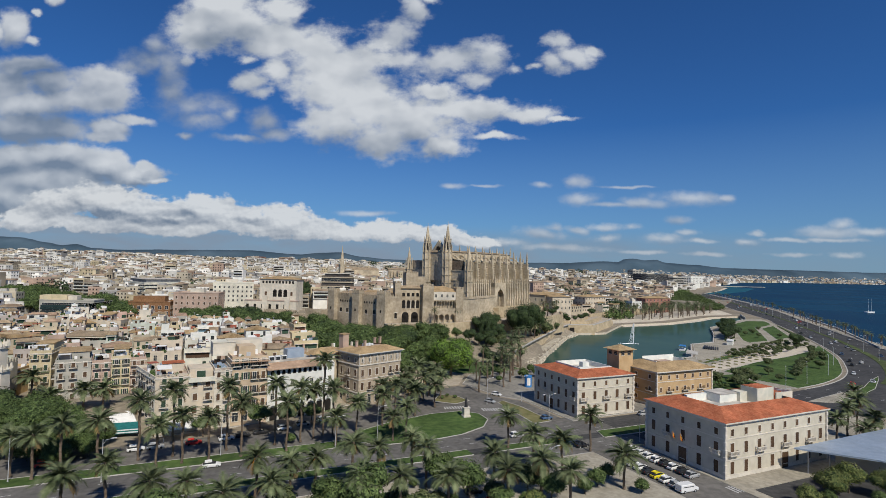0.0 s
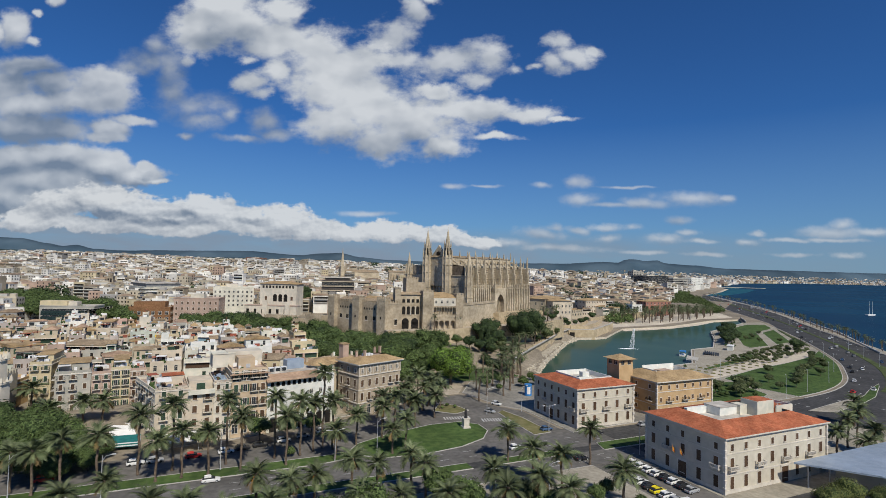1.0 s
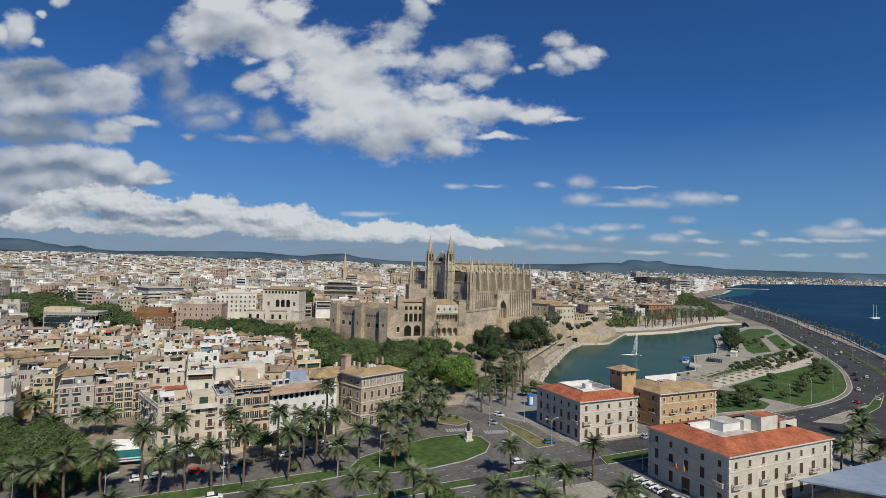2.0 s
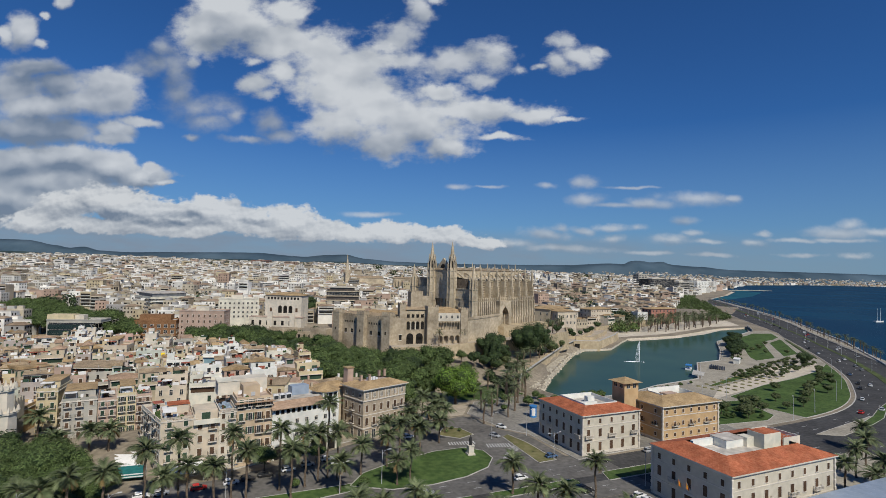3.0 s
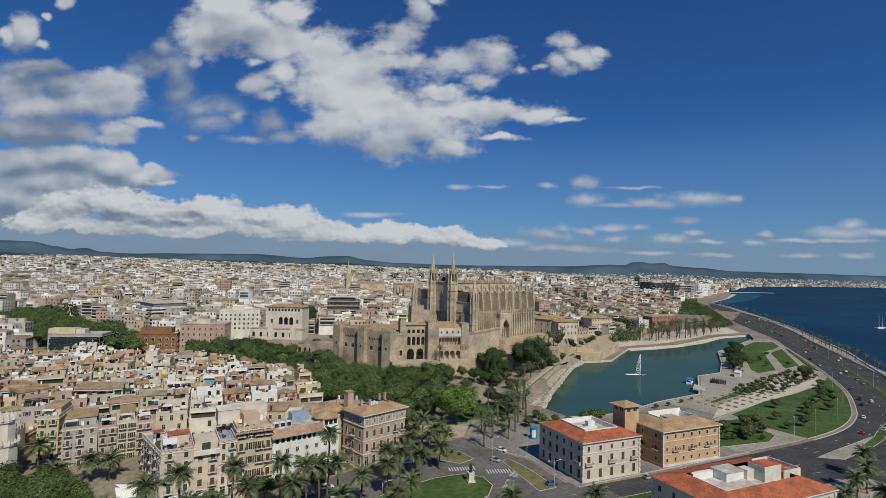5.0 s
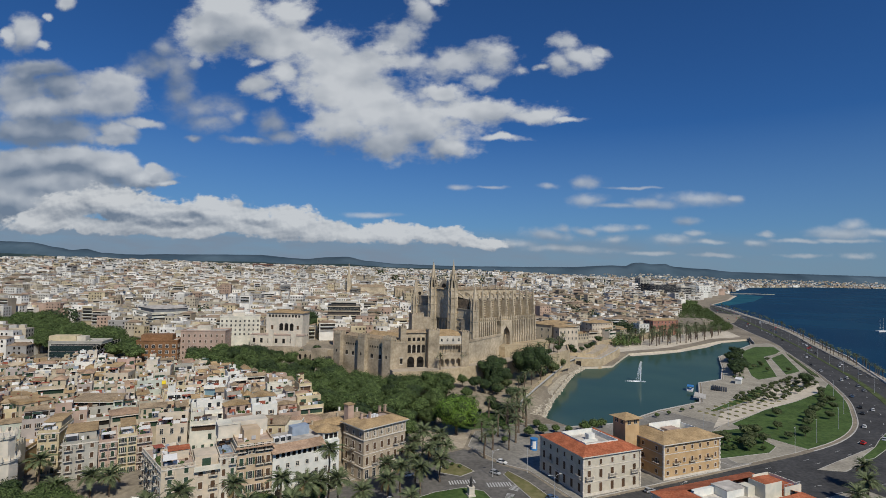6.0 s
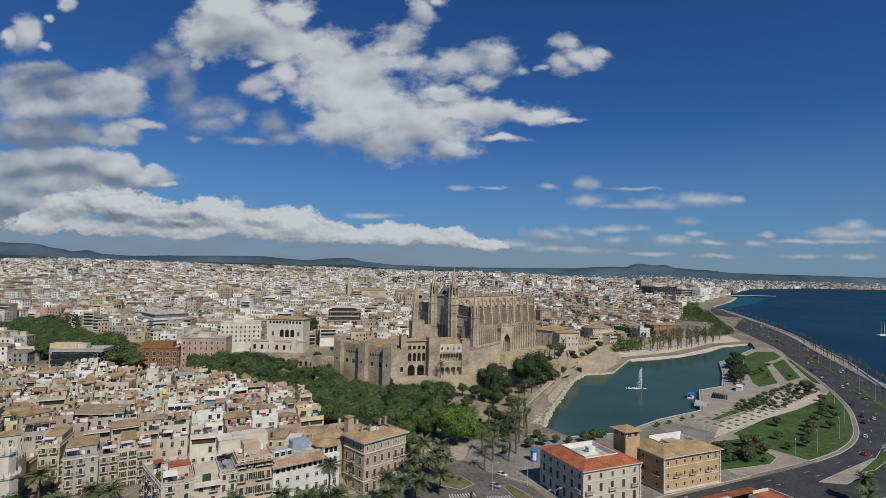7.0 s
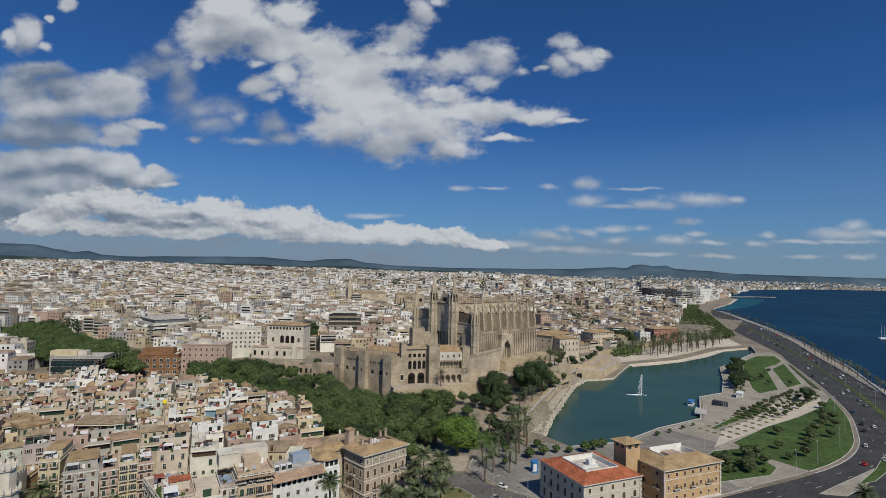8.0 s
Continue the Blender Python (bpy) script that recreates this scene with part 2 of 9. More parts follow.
# ---- materials ----
def surface(name, a, b, scale=1.0, rough=0.8, stain=0.25, stain_scale=0.12, bump=0.0, bump_scale=8.0, metal=0.0, spread=0.0):
    """A dull surface: two tones in a fine grain, larger stains, a fine relief; spread varies it from object to object."""
    m = bpy.data.materials.new(name)
    m.use_nodes = True
    nt = m.node_tree
    bsdf = nt.nodes["Principled BSDF"]
    bsdf.inputs["Roughness"].default_value, bsdf.inputs["Metallic"].default_value = rough, metal
    bsdf.inputs["Specular IOR Level"].default_value = 0.5 if rough < 0.5 else 0.15
    geo = nt.nodes.new("ShaderNodeNewGeometry")
    n1 = nt.nodes.new("ShaderNodeTexNoise")
    n1.inputs["Scale"].default_value, n1.inputs["Detail"].default_value = scale, 5
    n2 = nt.nodes.new("ShaderNodeTexNoise")
    n2.inputs["Scale"].default_value, n2.inputs["Detail"].default_value = stain_scale, 4
    nt.links.new(geo.outputs["Position"], n1.inputs["Vector"])
    nt.links.new(geo.outputs["Position"], n2.inputs["Vector"])
    ramp = nt.nodes.new("ShaderNodeValToRGB")
    ramp.color_ramp.elements[0].position, ramp.color_ramp.elements[1].position = 0.35, 0.65
    ramp.color_ramp.elements[0].color, ramp.color_ramp.elements[1].color = (*a, 1), (*b, 1)
    nt.links.new(n1.outputs[0], ramp.inputs[0])
    span = nt.nodes.new("ShaderNodeMapRange")
    for i, v in ((1, 0.3), (2, 0.7), (3, 1 - stain), (4, 1 + stain * 0.5)):
        span.inputs[i].default_value = v
    nt.links.new(n2.outputs[0], span.inputs[0])
    value = span.outputs[0]
    if spread:
        info = nt.nodes.new("ShaderNodeObjectInfo")
        r = nt.nodes.new("ShaderNodeMapRange")
        r.inputs[3].default_value, r.inputs[4].default_value = 1 - spread, 1 + spread
        nt.links.new(info.outputs["Random"], r.inputs[0])
        mul = nt.nodes.new("ShaderNodeMath")
        mul.operation = "MULTIPLY"
        nt.links.new(value, mul.inputs[0])
        nt.links.new(r.outputs[0], mul.inputs[1])
        value = mul.outputs[0]
    hsv = nt.nodes.new("ShaderNodeHueSaturation")
    nt.links.new(ramp.outputs[0], hsv.inputs["Color"])
    nt.links.new(value, hsv.inputs["Value"])
    nt.links.new(hsv.outputs[0], bsdf.inputs["Base Color"])
    if bump:
        n3 = nt.nodes.new("ShaderNodeTexNoise")
        n3.inputs["Scale"].default_value, n3.inputs["Detail"].default_value = bump_scale, 3
        nt.links.new(geo.outputs["Position"], n3.inputs["Vector"])
        bp = nt.nodes.new("ShaderNodeBump")
        bp.inputs["Strength"].default_value, bp.inputs["Distance"].default_value = bump, 0.2
        nt.links.new(n3.outputs[0], bp.inputs["Height"])
        nt.links.new(bp.outputs[0], bsdf.inputs["Normal"])
    return m


def islands(m, amount):
    """Vary a material from piece to piece of a joined mesh."""
    nt = m.node_tree
    hsv = next(n for n in nt.nodes if n.type == "HUE_SAT")
    geo = next(n for n in nt.nodes if n.type == "NEW_GEOMETRY")
    old = hsv.inputs["Value"].links[0].from_socket
    r = nt.nodes.new("ShaderNodeMapRange")
    r.inputs[3].default_value, r.inputs[4].default_value = 1 - amount, 1 + amount
    nt.links.new(geo.outputs["Random Per Island"], r.inputs[0])
    mul = nt.nodes.new("ShaderNodeMath")
    mul.operation = "MULTIPLY"
    nt.links.new(old, mul.inputs[0])
    nt.links.new(r.outputs[0], mul.inputs[1])
    nt.links.new(mul.outputs[0], hsv.inputs["Value"])
    return m


def tiles(name, a, b, pitch=0.35):
    """Clay roof tiles: rows of ribs as relief, mottled clay."""
    m = surface(name, a, b, 1.6, 0.85, 0.35, 0.25)
    nt = m.node_tree
    tc = nt.nodes.new("ShaderNodeTexCoord")
    w = nt.nodes.new("ShaderNodeTexWave")
    w.inputs["Scale"].default_value, w.inputs["Distortion"].default_value = 0.314 / pitch, 0.6
    w.bands_direction = "X"
    nt.links.new(tc.outputs["Object"], w.inputs["Vector"])
    bp = nt.nodes.new("ShaderNodeBump")
    bp.inputs["Strength"].default_value, bp.inputs["Distance"].default_value = 0.6, 0.08
    nt.links.new(w.outputs[1], bp.inputs["Height"])
    nt.links.new(bp.outputs[0], nt.nodes["Principled BSDF"].inputs["Normal"])
    return m


def water(name, shallow, deep, rough, wave, scale, gloss):
    """Murky water: a deep tone below, a share of mirror on small waves above."""
    m = bpy.data.materials.new(name)
    m.use_nodes = True
    nt = m.node_tree
    nt.nodes.clear()
    geo = nt.nodes.new("ShaderNodeNewGeometry")
    big = nt.nodes.new("ShaderNodeTexNoise")
    big.inputs["Scale"].default_value, big.inputs["Detail"].default_value = scale * 0.02, 4
    nt.links.new(geo.outputs["Position"], big.inputs["Vector"])
    ramp = nt.nodes.new("ShaderNodeValToRGB")
    ramp.color_ramp.elements[0].position, ramp.color_ramp.elements[1].position = 0.35, 0.7
    ramp.color_ramp.elements[0].color, ramp.color_ramp.elements[1].color = (*deep, 1), (*shallow, 1)
    nt.links.new(big.outputs[0], ramp.inputs[0])
    n = nt.nodes.new("ShaderNodeTexNoise")
    n.inputs["Scale"].default_value, n.inputs["Detail"].default_value = scale, 3
    nt.links.new(geo.outputs["Position"], n.inputs["Vector"])
    bp = nt.nodes.new("ShaderNodeBump")
    bp.inputs["Strength"].default_value, bp.inputs["Distance"].default_value = wave, 0.3
    nt.links.new(n.outputs[0], bp.inputs["Height"])
    dif = nt.nodes.new("ShaderNodeBsdfDiffuse")
    nt.links.new(ramp.outputs[0], dif.inputs["Color"])
    gl = nt.nodes.new("ShaderNodeBsdfGlossy")
    gl.inputs["Roughness"].default_value = rough
    nt.links.new(bp.outputs[0], gl.inputs["Normal"])
    mix = nt.nodes.new("ShaderNodeMixShader")
    mix.inputs[0].default_value = gloss
    nt.links.new(dif.outputs[0], mix.inputs[1])
    nt.links.new(gl.outputs[0], mix.inputs[2])
    out = nt.nodes.new("ShaderNodeOutputMaterial")
    nt.links.new(mix.outputs[0], out.inputs[0])
    return m


def glassy(name, colour, rough=0.12):
    m = surface(name, colour, [c * 1.3 for c in colour], 0.8, rough, 0.2)
    return m


M_GROUND = surface("dry_earth", (0.215, 0.185, 0.14), (0.32, 0.275, 0.21), 0.5, 0.95, 0.3, 0.03)
M_PAVE = surface("pale_paving", (0.30, 0.272, 0.218), (0.40, 0.366, 0.297), 0.9, 0.9, 0.25, 0.08)
M_SQUARE = surface("grey_paving", (0.21, 0.20, 0.175), (0.30, 0.28, 0.245), 0.8, 0.9, 0.3, 0.07)
M_ASPHALT = surface("asphalt", (0.052, 0.052, 0.053), (0.082, 0.081, 0.080), 0.7, 0.9, 0.3, 0.07)
M_AVENUE = surface("avenue_asphalt", (0.118, 0.113, 0.106), (0.165, 0.158, 0.148), 0.7, 0.92, 0.3, 0.07)
M_MANSION = surface("mansion_stone", (0.37, 0.30, 0.22), (0.48, 0.40, 0.30), 0.6, 0.9, 0.15, 0.15)
M_OLD_ASPHALT = surface("worn_asphalt", (0.128, 0.121, 0.111), (0.185, 0.174, 0.158), 0.6, 0.92, 0.3, 0.06)
M_GRASS = surface("lawn", (0.050, 0.090, 0.026), (0.090, 0.140, 0.042), 0.5, 0.95, 0.3, 0.08, 0.6, 4.0)
M_DRY_GRASS = surface("dry_lawn", (0.13, 0.13, 0.05), (0.20, 0.18, 0.09), 0.4, 0.95, 0.3, 0.08)
M_MEDIAN = surface("verge_grass", (0.060, 0.085, 0.030), (0.105, 0.125, 0.05), 0.4, 0.95, 0.3, 0.08)
M_SAND = surface("sand", (0.50, 0.44, 0.35), (0.60, 0.54, 0.44), 0.4, 0.95, 0.15, 0.05)
M_FLAGS = surface("tan_flagstones", (0.38, 0.32, 0.245), (0.48, 0.415, 0.325), 0.7, 0.92, 0.25, 0.1)
M_EARTH = surface("garden_earth", (0.28, 0.23, 0.165), (0.39, 0.325, 0.24), 0.4, 0.95, 0.2, 0.05)
M_MARK = surface("road_paint", (0.40, 0.40, 0.39), (0.58, 0.58, 0.56), 2.0, 0.7, 0.2)
M_KERB = surface("kerb_stone", (0.42, 0.40, 0.37), (0.52, 0.50, 0.46), 1.0, 0.9, 0.15)
M_SEA = water("sea_water", (0.005, 0.042, 0.084), (0.003, 0.027, 0.064), 0.25, 0.5, 0.25, 0.13)
M_LAKE = water("lake_water", (0.048, 0.092, 0.066), (0.034, 0.074, 0.060), 0.10, 0.06, 0.8, 0.16)
M_STONE = surface("golden_limestone", (0.43, 0.36, 0.255), (0.57, 0.49, 0.365), 0.6, 0.9, 0.35, 0.09, 0.3, 2.0)
# the golden limestone's tones times about 0.72
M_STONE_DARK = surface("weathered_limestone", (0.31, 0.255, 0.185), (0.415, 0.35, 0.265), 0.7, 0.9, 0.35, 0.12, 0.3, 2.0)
M_RAMPART = surface("rampart_stone", (0.40, 0.32, 0.205), (0.51, 0.42, 0.285), 0.5, 0.92, 0.25, 0.10, 0.12, 2.0)
M_PALACE = surface("palace_sandstone", (0.36, 0.295, 0.205), (0.475, 0.40, 0.295), 0.7, 0.92, 0.4, 0.11, 0.35, 1.6)
M_ROCK = surface("boulder", (0.38, 0.34, 0.27), (0.52, 0.47, 0.375), 1.5, 0.95, 0.2, 0.3, spread=0.25)
M_ROOF_RED = tiles("red_clay_tiles", (0.37, 0.105, 0.05), (0.51, 0.18, 0.09))
M_ROOF_TAN = tiles("tan_clay_tiles", (0.35, 0.24, 0.125), (0.47, 0.34, 0.19))
M_ROOF_OLD = tiles("old_clay_tiles", (0.28, 0.21, 0.135), (0.42, 0.325, 0.215))
M_ROOF_PINK = tiles("faded_clay_tiles", (0.36, 0.24, 0.16), (0.48, 0.34, 0.24))
ROOFS = [M_ROOF_TAN, M_ROOF_OLD, M_ROOF_PINK, M_ROOF_OLD]
PLASTER = [surface("plaster_" + n, (c[0] * .95, c[1], c[2] * 1.02), [min(1, v * 1.16) for v in c], 0.5, 0.9, 0.2, 0.15) for n, c in (
    ("cream", (0.55, 0.465, 0.36)), ("sand", (0.44, 0.37, 0.27)), ("white", (0.71, 0.69, 0.63)), ("grey", (0.39, 0.365, 0.315)),
    ("ochre", (0.48, 0.33, 0.17)), ("pink", (0.43, 0.31, 0.245)), ("stone", (0.39, 0.345, 0.265)), ("pale", (0.58, 0.52, 0.43)),
    ("yellow", (0.56, 0.465, 0.30)), ("chalk", (0.63, 0.59, 0.49)))]
P_CREAM, P_SAND, P_WHITE, P_GREY, P_OCHRE, P_PINK, P_STONE, P_PALE, P_YELLOW, P_CHALK = PLASTER
M_OCHRE = surface("ochre_render", (0.50, 0.335, 0.175), (0.57, 0.40, 0.225), 0.4, 0.9, 0.12, 0.15)
M_ASHLAR = surface("pale_ashlar", (0.53, 0.485, 0.39), (0.61, 0.56, 0.46), 0.6, 0.9, 0.07, 0.12)
M_TRIM = surface("stone_trim", (0.58, 0.53, 0.45), (0.68, 0.63, 0.55), 0.8, 0.9, 0.15)
M_TERRACE = surface("terrace_tiles", (0.40, 0.30, 0.24), (0.52, 0.42, 0.35), 0.6, 0.9, 0.3, 0.2)
M_FLAT = surface("flat_roof", (0.42, 0.39, 0.35), (0.58, 0.54, 0.48), 0.4, 0.9, 0.3, 0.2)
M_GLASS = glassy("window_glass", (0.03, 0.035, 0.04))
M_SHUT_G = surface("green_shutter", (0.035, 0.065, 0.045), (0.05, 0.09, 0.06), 2, 0.6, 0.2, spread=0.3)
M_SHUT_B = surface("brown_shutter", (0.09, 0.055, 0.035), (0.13, 0.08, 0.05), 2, 0.6, 0.2, spread=0.3)
# near-black panels for openings; the shade inside them is put into the colour
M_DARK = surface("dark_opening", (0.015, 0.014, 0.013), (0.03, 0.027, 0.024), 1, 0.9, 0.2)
M_IRON = surface("dark_iron", (0.03, 0.03, 0.032), (0.05, 0.05, 0.052), 2, 0.5, 0.2)
M_STEEL = surface("painted_steel", (0.42, 0.43, 0.44), (0.50, 0.51, 0.52), 2, 0.45, 0.1)
M_METAL_ROOF = surface("blue_grey_sheet", (0.26, 0.32, 0.40), (0.32, 0.38, 0.46), 0.6, 0.45, 0.15, 0.2)
M_WHITE = surface("white_paint", (0.74, 0.74, 0.73), (0.80, 0.80, 0.79), 1, 0.6, 0.1)
M_AWNING = surface("white_canvas", (0.70, 0.69, 0.66), (0.78, 0.77, 0.74), 1, 0.85, 0.1)
M_TEAL = surface("teal_canvas", (0.02, 0.13, 0.13), (0.03, 0.18, 0.17), 1, 0.8, 0.1)
M_YELLOW = surface("yellow_canvas", (0.72, 0.55, 0.03), (0.80, 0.62, 0.05), 1, 0.8, 0.1)
M_BLUE = surface("blue_paint", (0.04, 0.19, 0.48), (0.06, 0.24, 0.56), 1, 0.6, 0.15)
# distance haze is put into the hills' base colour as a blue tint
M_HAZED_HILL = surface("wooded_hill", (0.050, 0.086, 0.118), (0.082, 0.125, 0.160), 0.004, 1.0, 0.3, 0.0015)


# ---- mesh helpers ----
class Geo:
    """Vertices and faces of one mesh, with a material slot for each face."""

    def __init__(self):
        self.v, self.f, self.m = [], [], []

    def add(self, verts, faces, slot=0, at=None):
        k = len(self.v)
        self.v += [tuple(at @ Vector(p)) for p in verts] if at is not None else [tuple(p) for p in verts]
        self.f += [tuple(i + k for i in f) for f in faces]
        self.m += [slot] * len(faces)
        return self

    def box(self, x0, x1, y0, y1, z0, z1, slot=0, at=None):
        return self.add([(x0, y0, z0), (x1, y0, z0), (x1, y1, z0), (x0, y1, z0), (x0, y0, z1), (x1, y0, z1), (x1, y1, z1), (x0, y1, z1)],
                        [(3, 2, 1, 0), (4, 5, 6, 7), (0, 1, 5, 4), (1, 2, 6, 5), (2, 3, 7, 6), (3, 0, 4, 7)], slot, at)

    def prism(self, ring, z0, z1, slot=0, top=None, at=None):
        n = len(ring)
        top = top or ring
        verts = [(x, y, z0) for x, y in ring] + [(x, y, z1) for x, y in top]
        faces = [(i, (i + 1) % n, n + (i + 1) % n, n + i) for i in range(n)] + [tuple(range(n, 2 * n)), tuple(range(n - 1, -1, -1))]
        return self.add(verts, faces, slot, at)

    def cone(self, x, y, r0, r1, z0, z1, n=8, slot=0, turn=0.0, at=None):
        a = [turn + 2 * math.pi * i / n for i in range(n)]
        return self.prism([(x + r0 * math.cos(t), y + r0 * math.sin(t)) for t in a], z0, z1, slot,
                          [(x + r1 * math.cos(t), y + r1 * math.sin(t)) for t in a], at)

    def tube(self, path, radii, n=6, slot=0):
        k = len(self.v)
        for i, (p, r) in enumerate(zip(path, radii)):
            p = Vector(p)
            d = (Vector(path[min(i + 1, len(path) - 1)]) - Vector(path[max(i - 1, 0)])).normalized()
            s = d.orthogonal().normalized()
            q = d.cross(s)
            self.v += [tuple(p + r * (math.cos(2 * math.pi * j / n) * s + math.sin(2 * math.pi * j / n) * q)) for j in range(n)]
        for i in range(len(path) - 1):
            for j in range(n):
                a, b = k + i * n + j, k + i * n + (j + 1) % n
                self.f.append((a, b, b + n, a + n))
                self.m.append(slot)
        self.f.append(tuple(k + (len(path) - 1) * n + j for j in range(n)))
        self.m.append(slot)
        return self

    def mesh(self, name, mats, smooth=False):
        me = bpy.data.meshes.new(name)
        me.from_pydata(self.v, [], self.f)
        for m in mats if isinstance(mats, (list, tuple)) else [mats]:
            me.materials.append(m)
        if any(self.m):
            me.polygons.foreach_set("material_index", self.m)
        if smooth:
            me.polygons.foreach_set("use_smooth", [True] * len(self.f))
        me.update()
        return me


def part(name, geo, mats, parent, label="", at=None, smooth=False):
    """One mesh object under a thing or a part."""
    me = geo.mesh(name, mats, smooth) if isinstance(geo, Geo) else geo
    ob = new(name, me)
    ob.parent = parent
    if at is not None:
        ob.matrix_basis = at
    if label:
        tagged(ob, label)
    return ob


def thing(name, x, y, z, turn, label, category, group=""):
    ob = new(name)
    ob.empty_display_size = 0.5
    ob.matrix_basis = pose(x, y, z, 0, 0, turn)
    return tagged(ob, label, category, group)


def structure(name, geo, mats, label, category="", smooth=False):
    ob = new(name, geo.mesh(name, mats, smooth))
    return tagged(ob, label, category or name, kind="structure")


def inside(x, y, ring):
    hit = False
    for i in range(len(ring)):
        (x0, y0), (x1, y1) = ring[i - 1], ring[i]
        if (y0 > y) != (y1 > y) and x < (x1 - x0) * (y - y0) / (y1 - y0) + x0:
            hit = not hit
    return hit


def rim(x, y, ring):
    """Distance from a point to a ring's edge."""
    best = 1e9
    for i in range(len(ring)):
        (x0, y0), (x1, y1) = ring[i - 1], ring[i]
        dx, dy = x1 - x0, y1 - y0
        t = max(0.0, min(1.0, ((x - x0) * dx + (y - y0) * dy) / (dx * dx + dy * dy)))
        best = min(best, math.hypot(x - x0 - t * dx, y - y0 - t * dy))
    return best


def curve_points(points, step=6.0):
    """A smooth line through the points."""
    out = []
    p = [Vector(q) for q in points]
    p = [2 * p[0] - p[1]] + p + [2 * p[-1] - p[-2]]
    for i in range(1, len(p) - 2):
        n = max(2, int((p[i + 1] - p[i]).length / step))
        for k in range(n):
            t = k / n
            out.append(0.5 * (2 * p[i] + (p[i + 1] - p[i - 1]) * t + (2 * p[i - 1] - 5 * p[i] + 4 * p[i + 1] - p[i + 2]) * t * t
                              + (3 * p[i] - p[i - 1] - 3 * p[i + 1] + p[i + 2]) * t ** 3))
    return out + [p[-2]]


def ribbon(left, right, z, slot=0, geo=None):
    """A strip between two lines of as many points, with a thin edge."""
    geo = geo or Geo()
    n = len(left)
    verts = [(*q[:2], z) for q in left] + [(*q[:2], z) for q in right] + [(*q[:2], z - 0.3) for q in left] + [(*q[:2], z - 0.3) for q in right]
    faces = []
    for i in range(n - 1):
        faces += [(i, n + i, n + i + 1, i + 1), (i, i + 1, 2 * n + i + 1, 2 * n + i), (n + i + 1, n + i, 3 * n + i, 3 * n + i + 1)]
    return geo.add(verts, faces, slot)


def offset(line, d):
    out = []
    for i, p in enumerate(line):
        t = (line[min(i + 1, len(line) - 1)] - line[max(i - 1, 0)]).normalized()
        out.append(Vector((p.x - t.y * d, p.y + t.x * d)))
    return out


# ---- ground, water ----
A = radians(24.0)          # the avenue's direction
def uv(u, v):
    return (u * math.cos(A) - v * math.sin(A), u * math.sin(A) + v * math.cos(A))


LAKE = [(50, 275), (61, 258), (89, 267), (118, 293), (151, 315), (177, 371), (200, 385), (226, 434), (253, 492), (290, 532), (338, 588),
        (364, 637), (315, 611), (232, 531), (172, 498), (160, 477), (136, 432), (124.5, 425.5), (109, 421.5), (94.5, 398), (60, 308)]
SHORE = [(330, -600), (320, 150), (312, 372), (384, 507), (489, 753), (570, 1020), (684, 1375), (880, 1660), (1102, 2034), (1250, 2400), (1500, 2900), (1850, 3300), (2023, 3526)]
LOW = [(-500, 20), (-110, 140), (-80, 152), (-20, 203), (-12, 244), (4, 272), (20, 284), (34, 282), (37.5, 263), (41, 279), (53, 309), (92.5, 402), (106, 425), (148, 505), (205, 575), (290, 680), (372, 730), (480, 930),
       (640, 1375), (800, 1375), (560, 700), (420, 400), (360, 150), (360, -700), (-500, -700)]
HEIGHTS = [(-100, 300, 4), (-150, 250, 3), (-250, 250, 4), (-40, 290, 6), (-60, 330, 9), (20, 330, 11), (45, 300, 5), (92, 400, 5), (115, 440, 5.2), (150, 480, 4.5),
           (60, 365, 16), (80, 430, 16), (0, 400, 17), (-120, 420, 13), (-200, 350, 8), (-150, 560, 20), (0, 600, 20), (150, 560, 9), (230, 640, 3)]
HEIGHTS += [(-300, 800, 26), (100, 900, 20), (400, 1000, 4), (-800, 1200, 44), (-1300, 1570, 54), (-500, 2000, 50), (300, 2000, 34), (650, 1500, 4), (1200, 3000, 12), (-2000, 3000, 74),
            (0, 4500, 58), (-900, 3200, 60), (0, 3000, 46), (2000, 4200, 14), (-400, 120, 3), (-300, 200, 4)]


TERRACE = [(36, 266), (38.5, 279), (51, 309), (90.5, 402), (103, 425), (97, 442), (88, 398), (57, 352), (40, 338), (24, 331), (22, 302), (26, 285)]


def terrain(x, y):
    if inside(x, y, TERRACE):
        return 4.6
    if inside(x, y, LOW):
        return 0.3
    s = t = 0.0
    for a, b, z in HEIGHTS:
        w = 1 / (1 + ((x - a) ** 2 + (y - b) ** 2)) ** 1.5
        s, t = s + w * z, t + w
    k = min(1.0, rim(x, y, LOW) / 14.0, rim(x, y, SHORE) / 90.0)
    return 0.3 + (s / t - 0.3) * k * k * (3 - 2 * k)


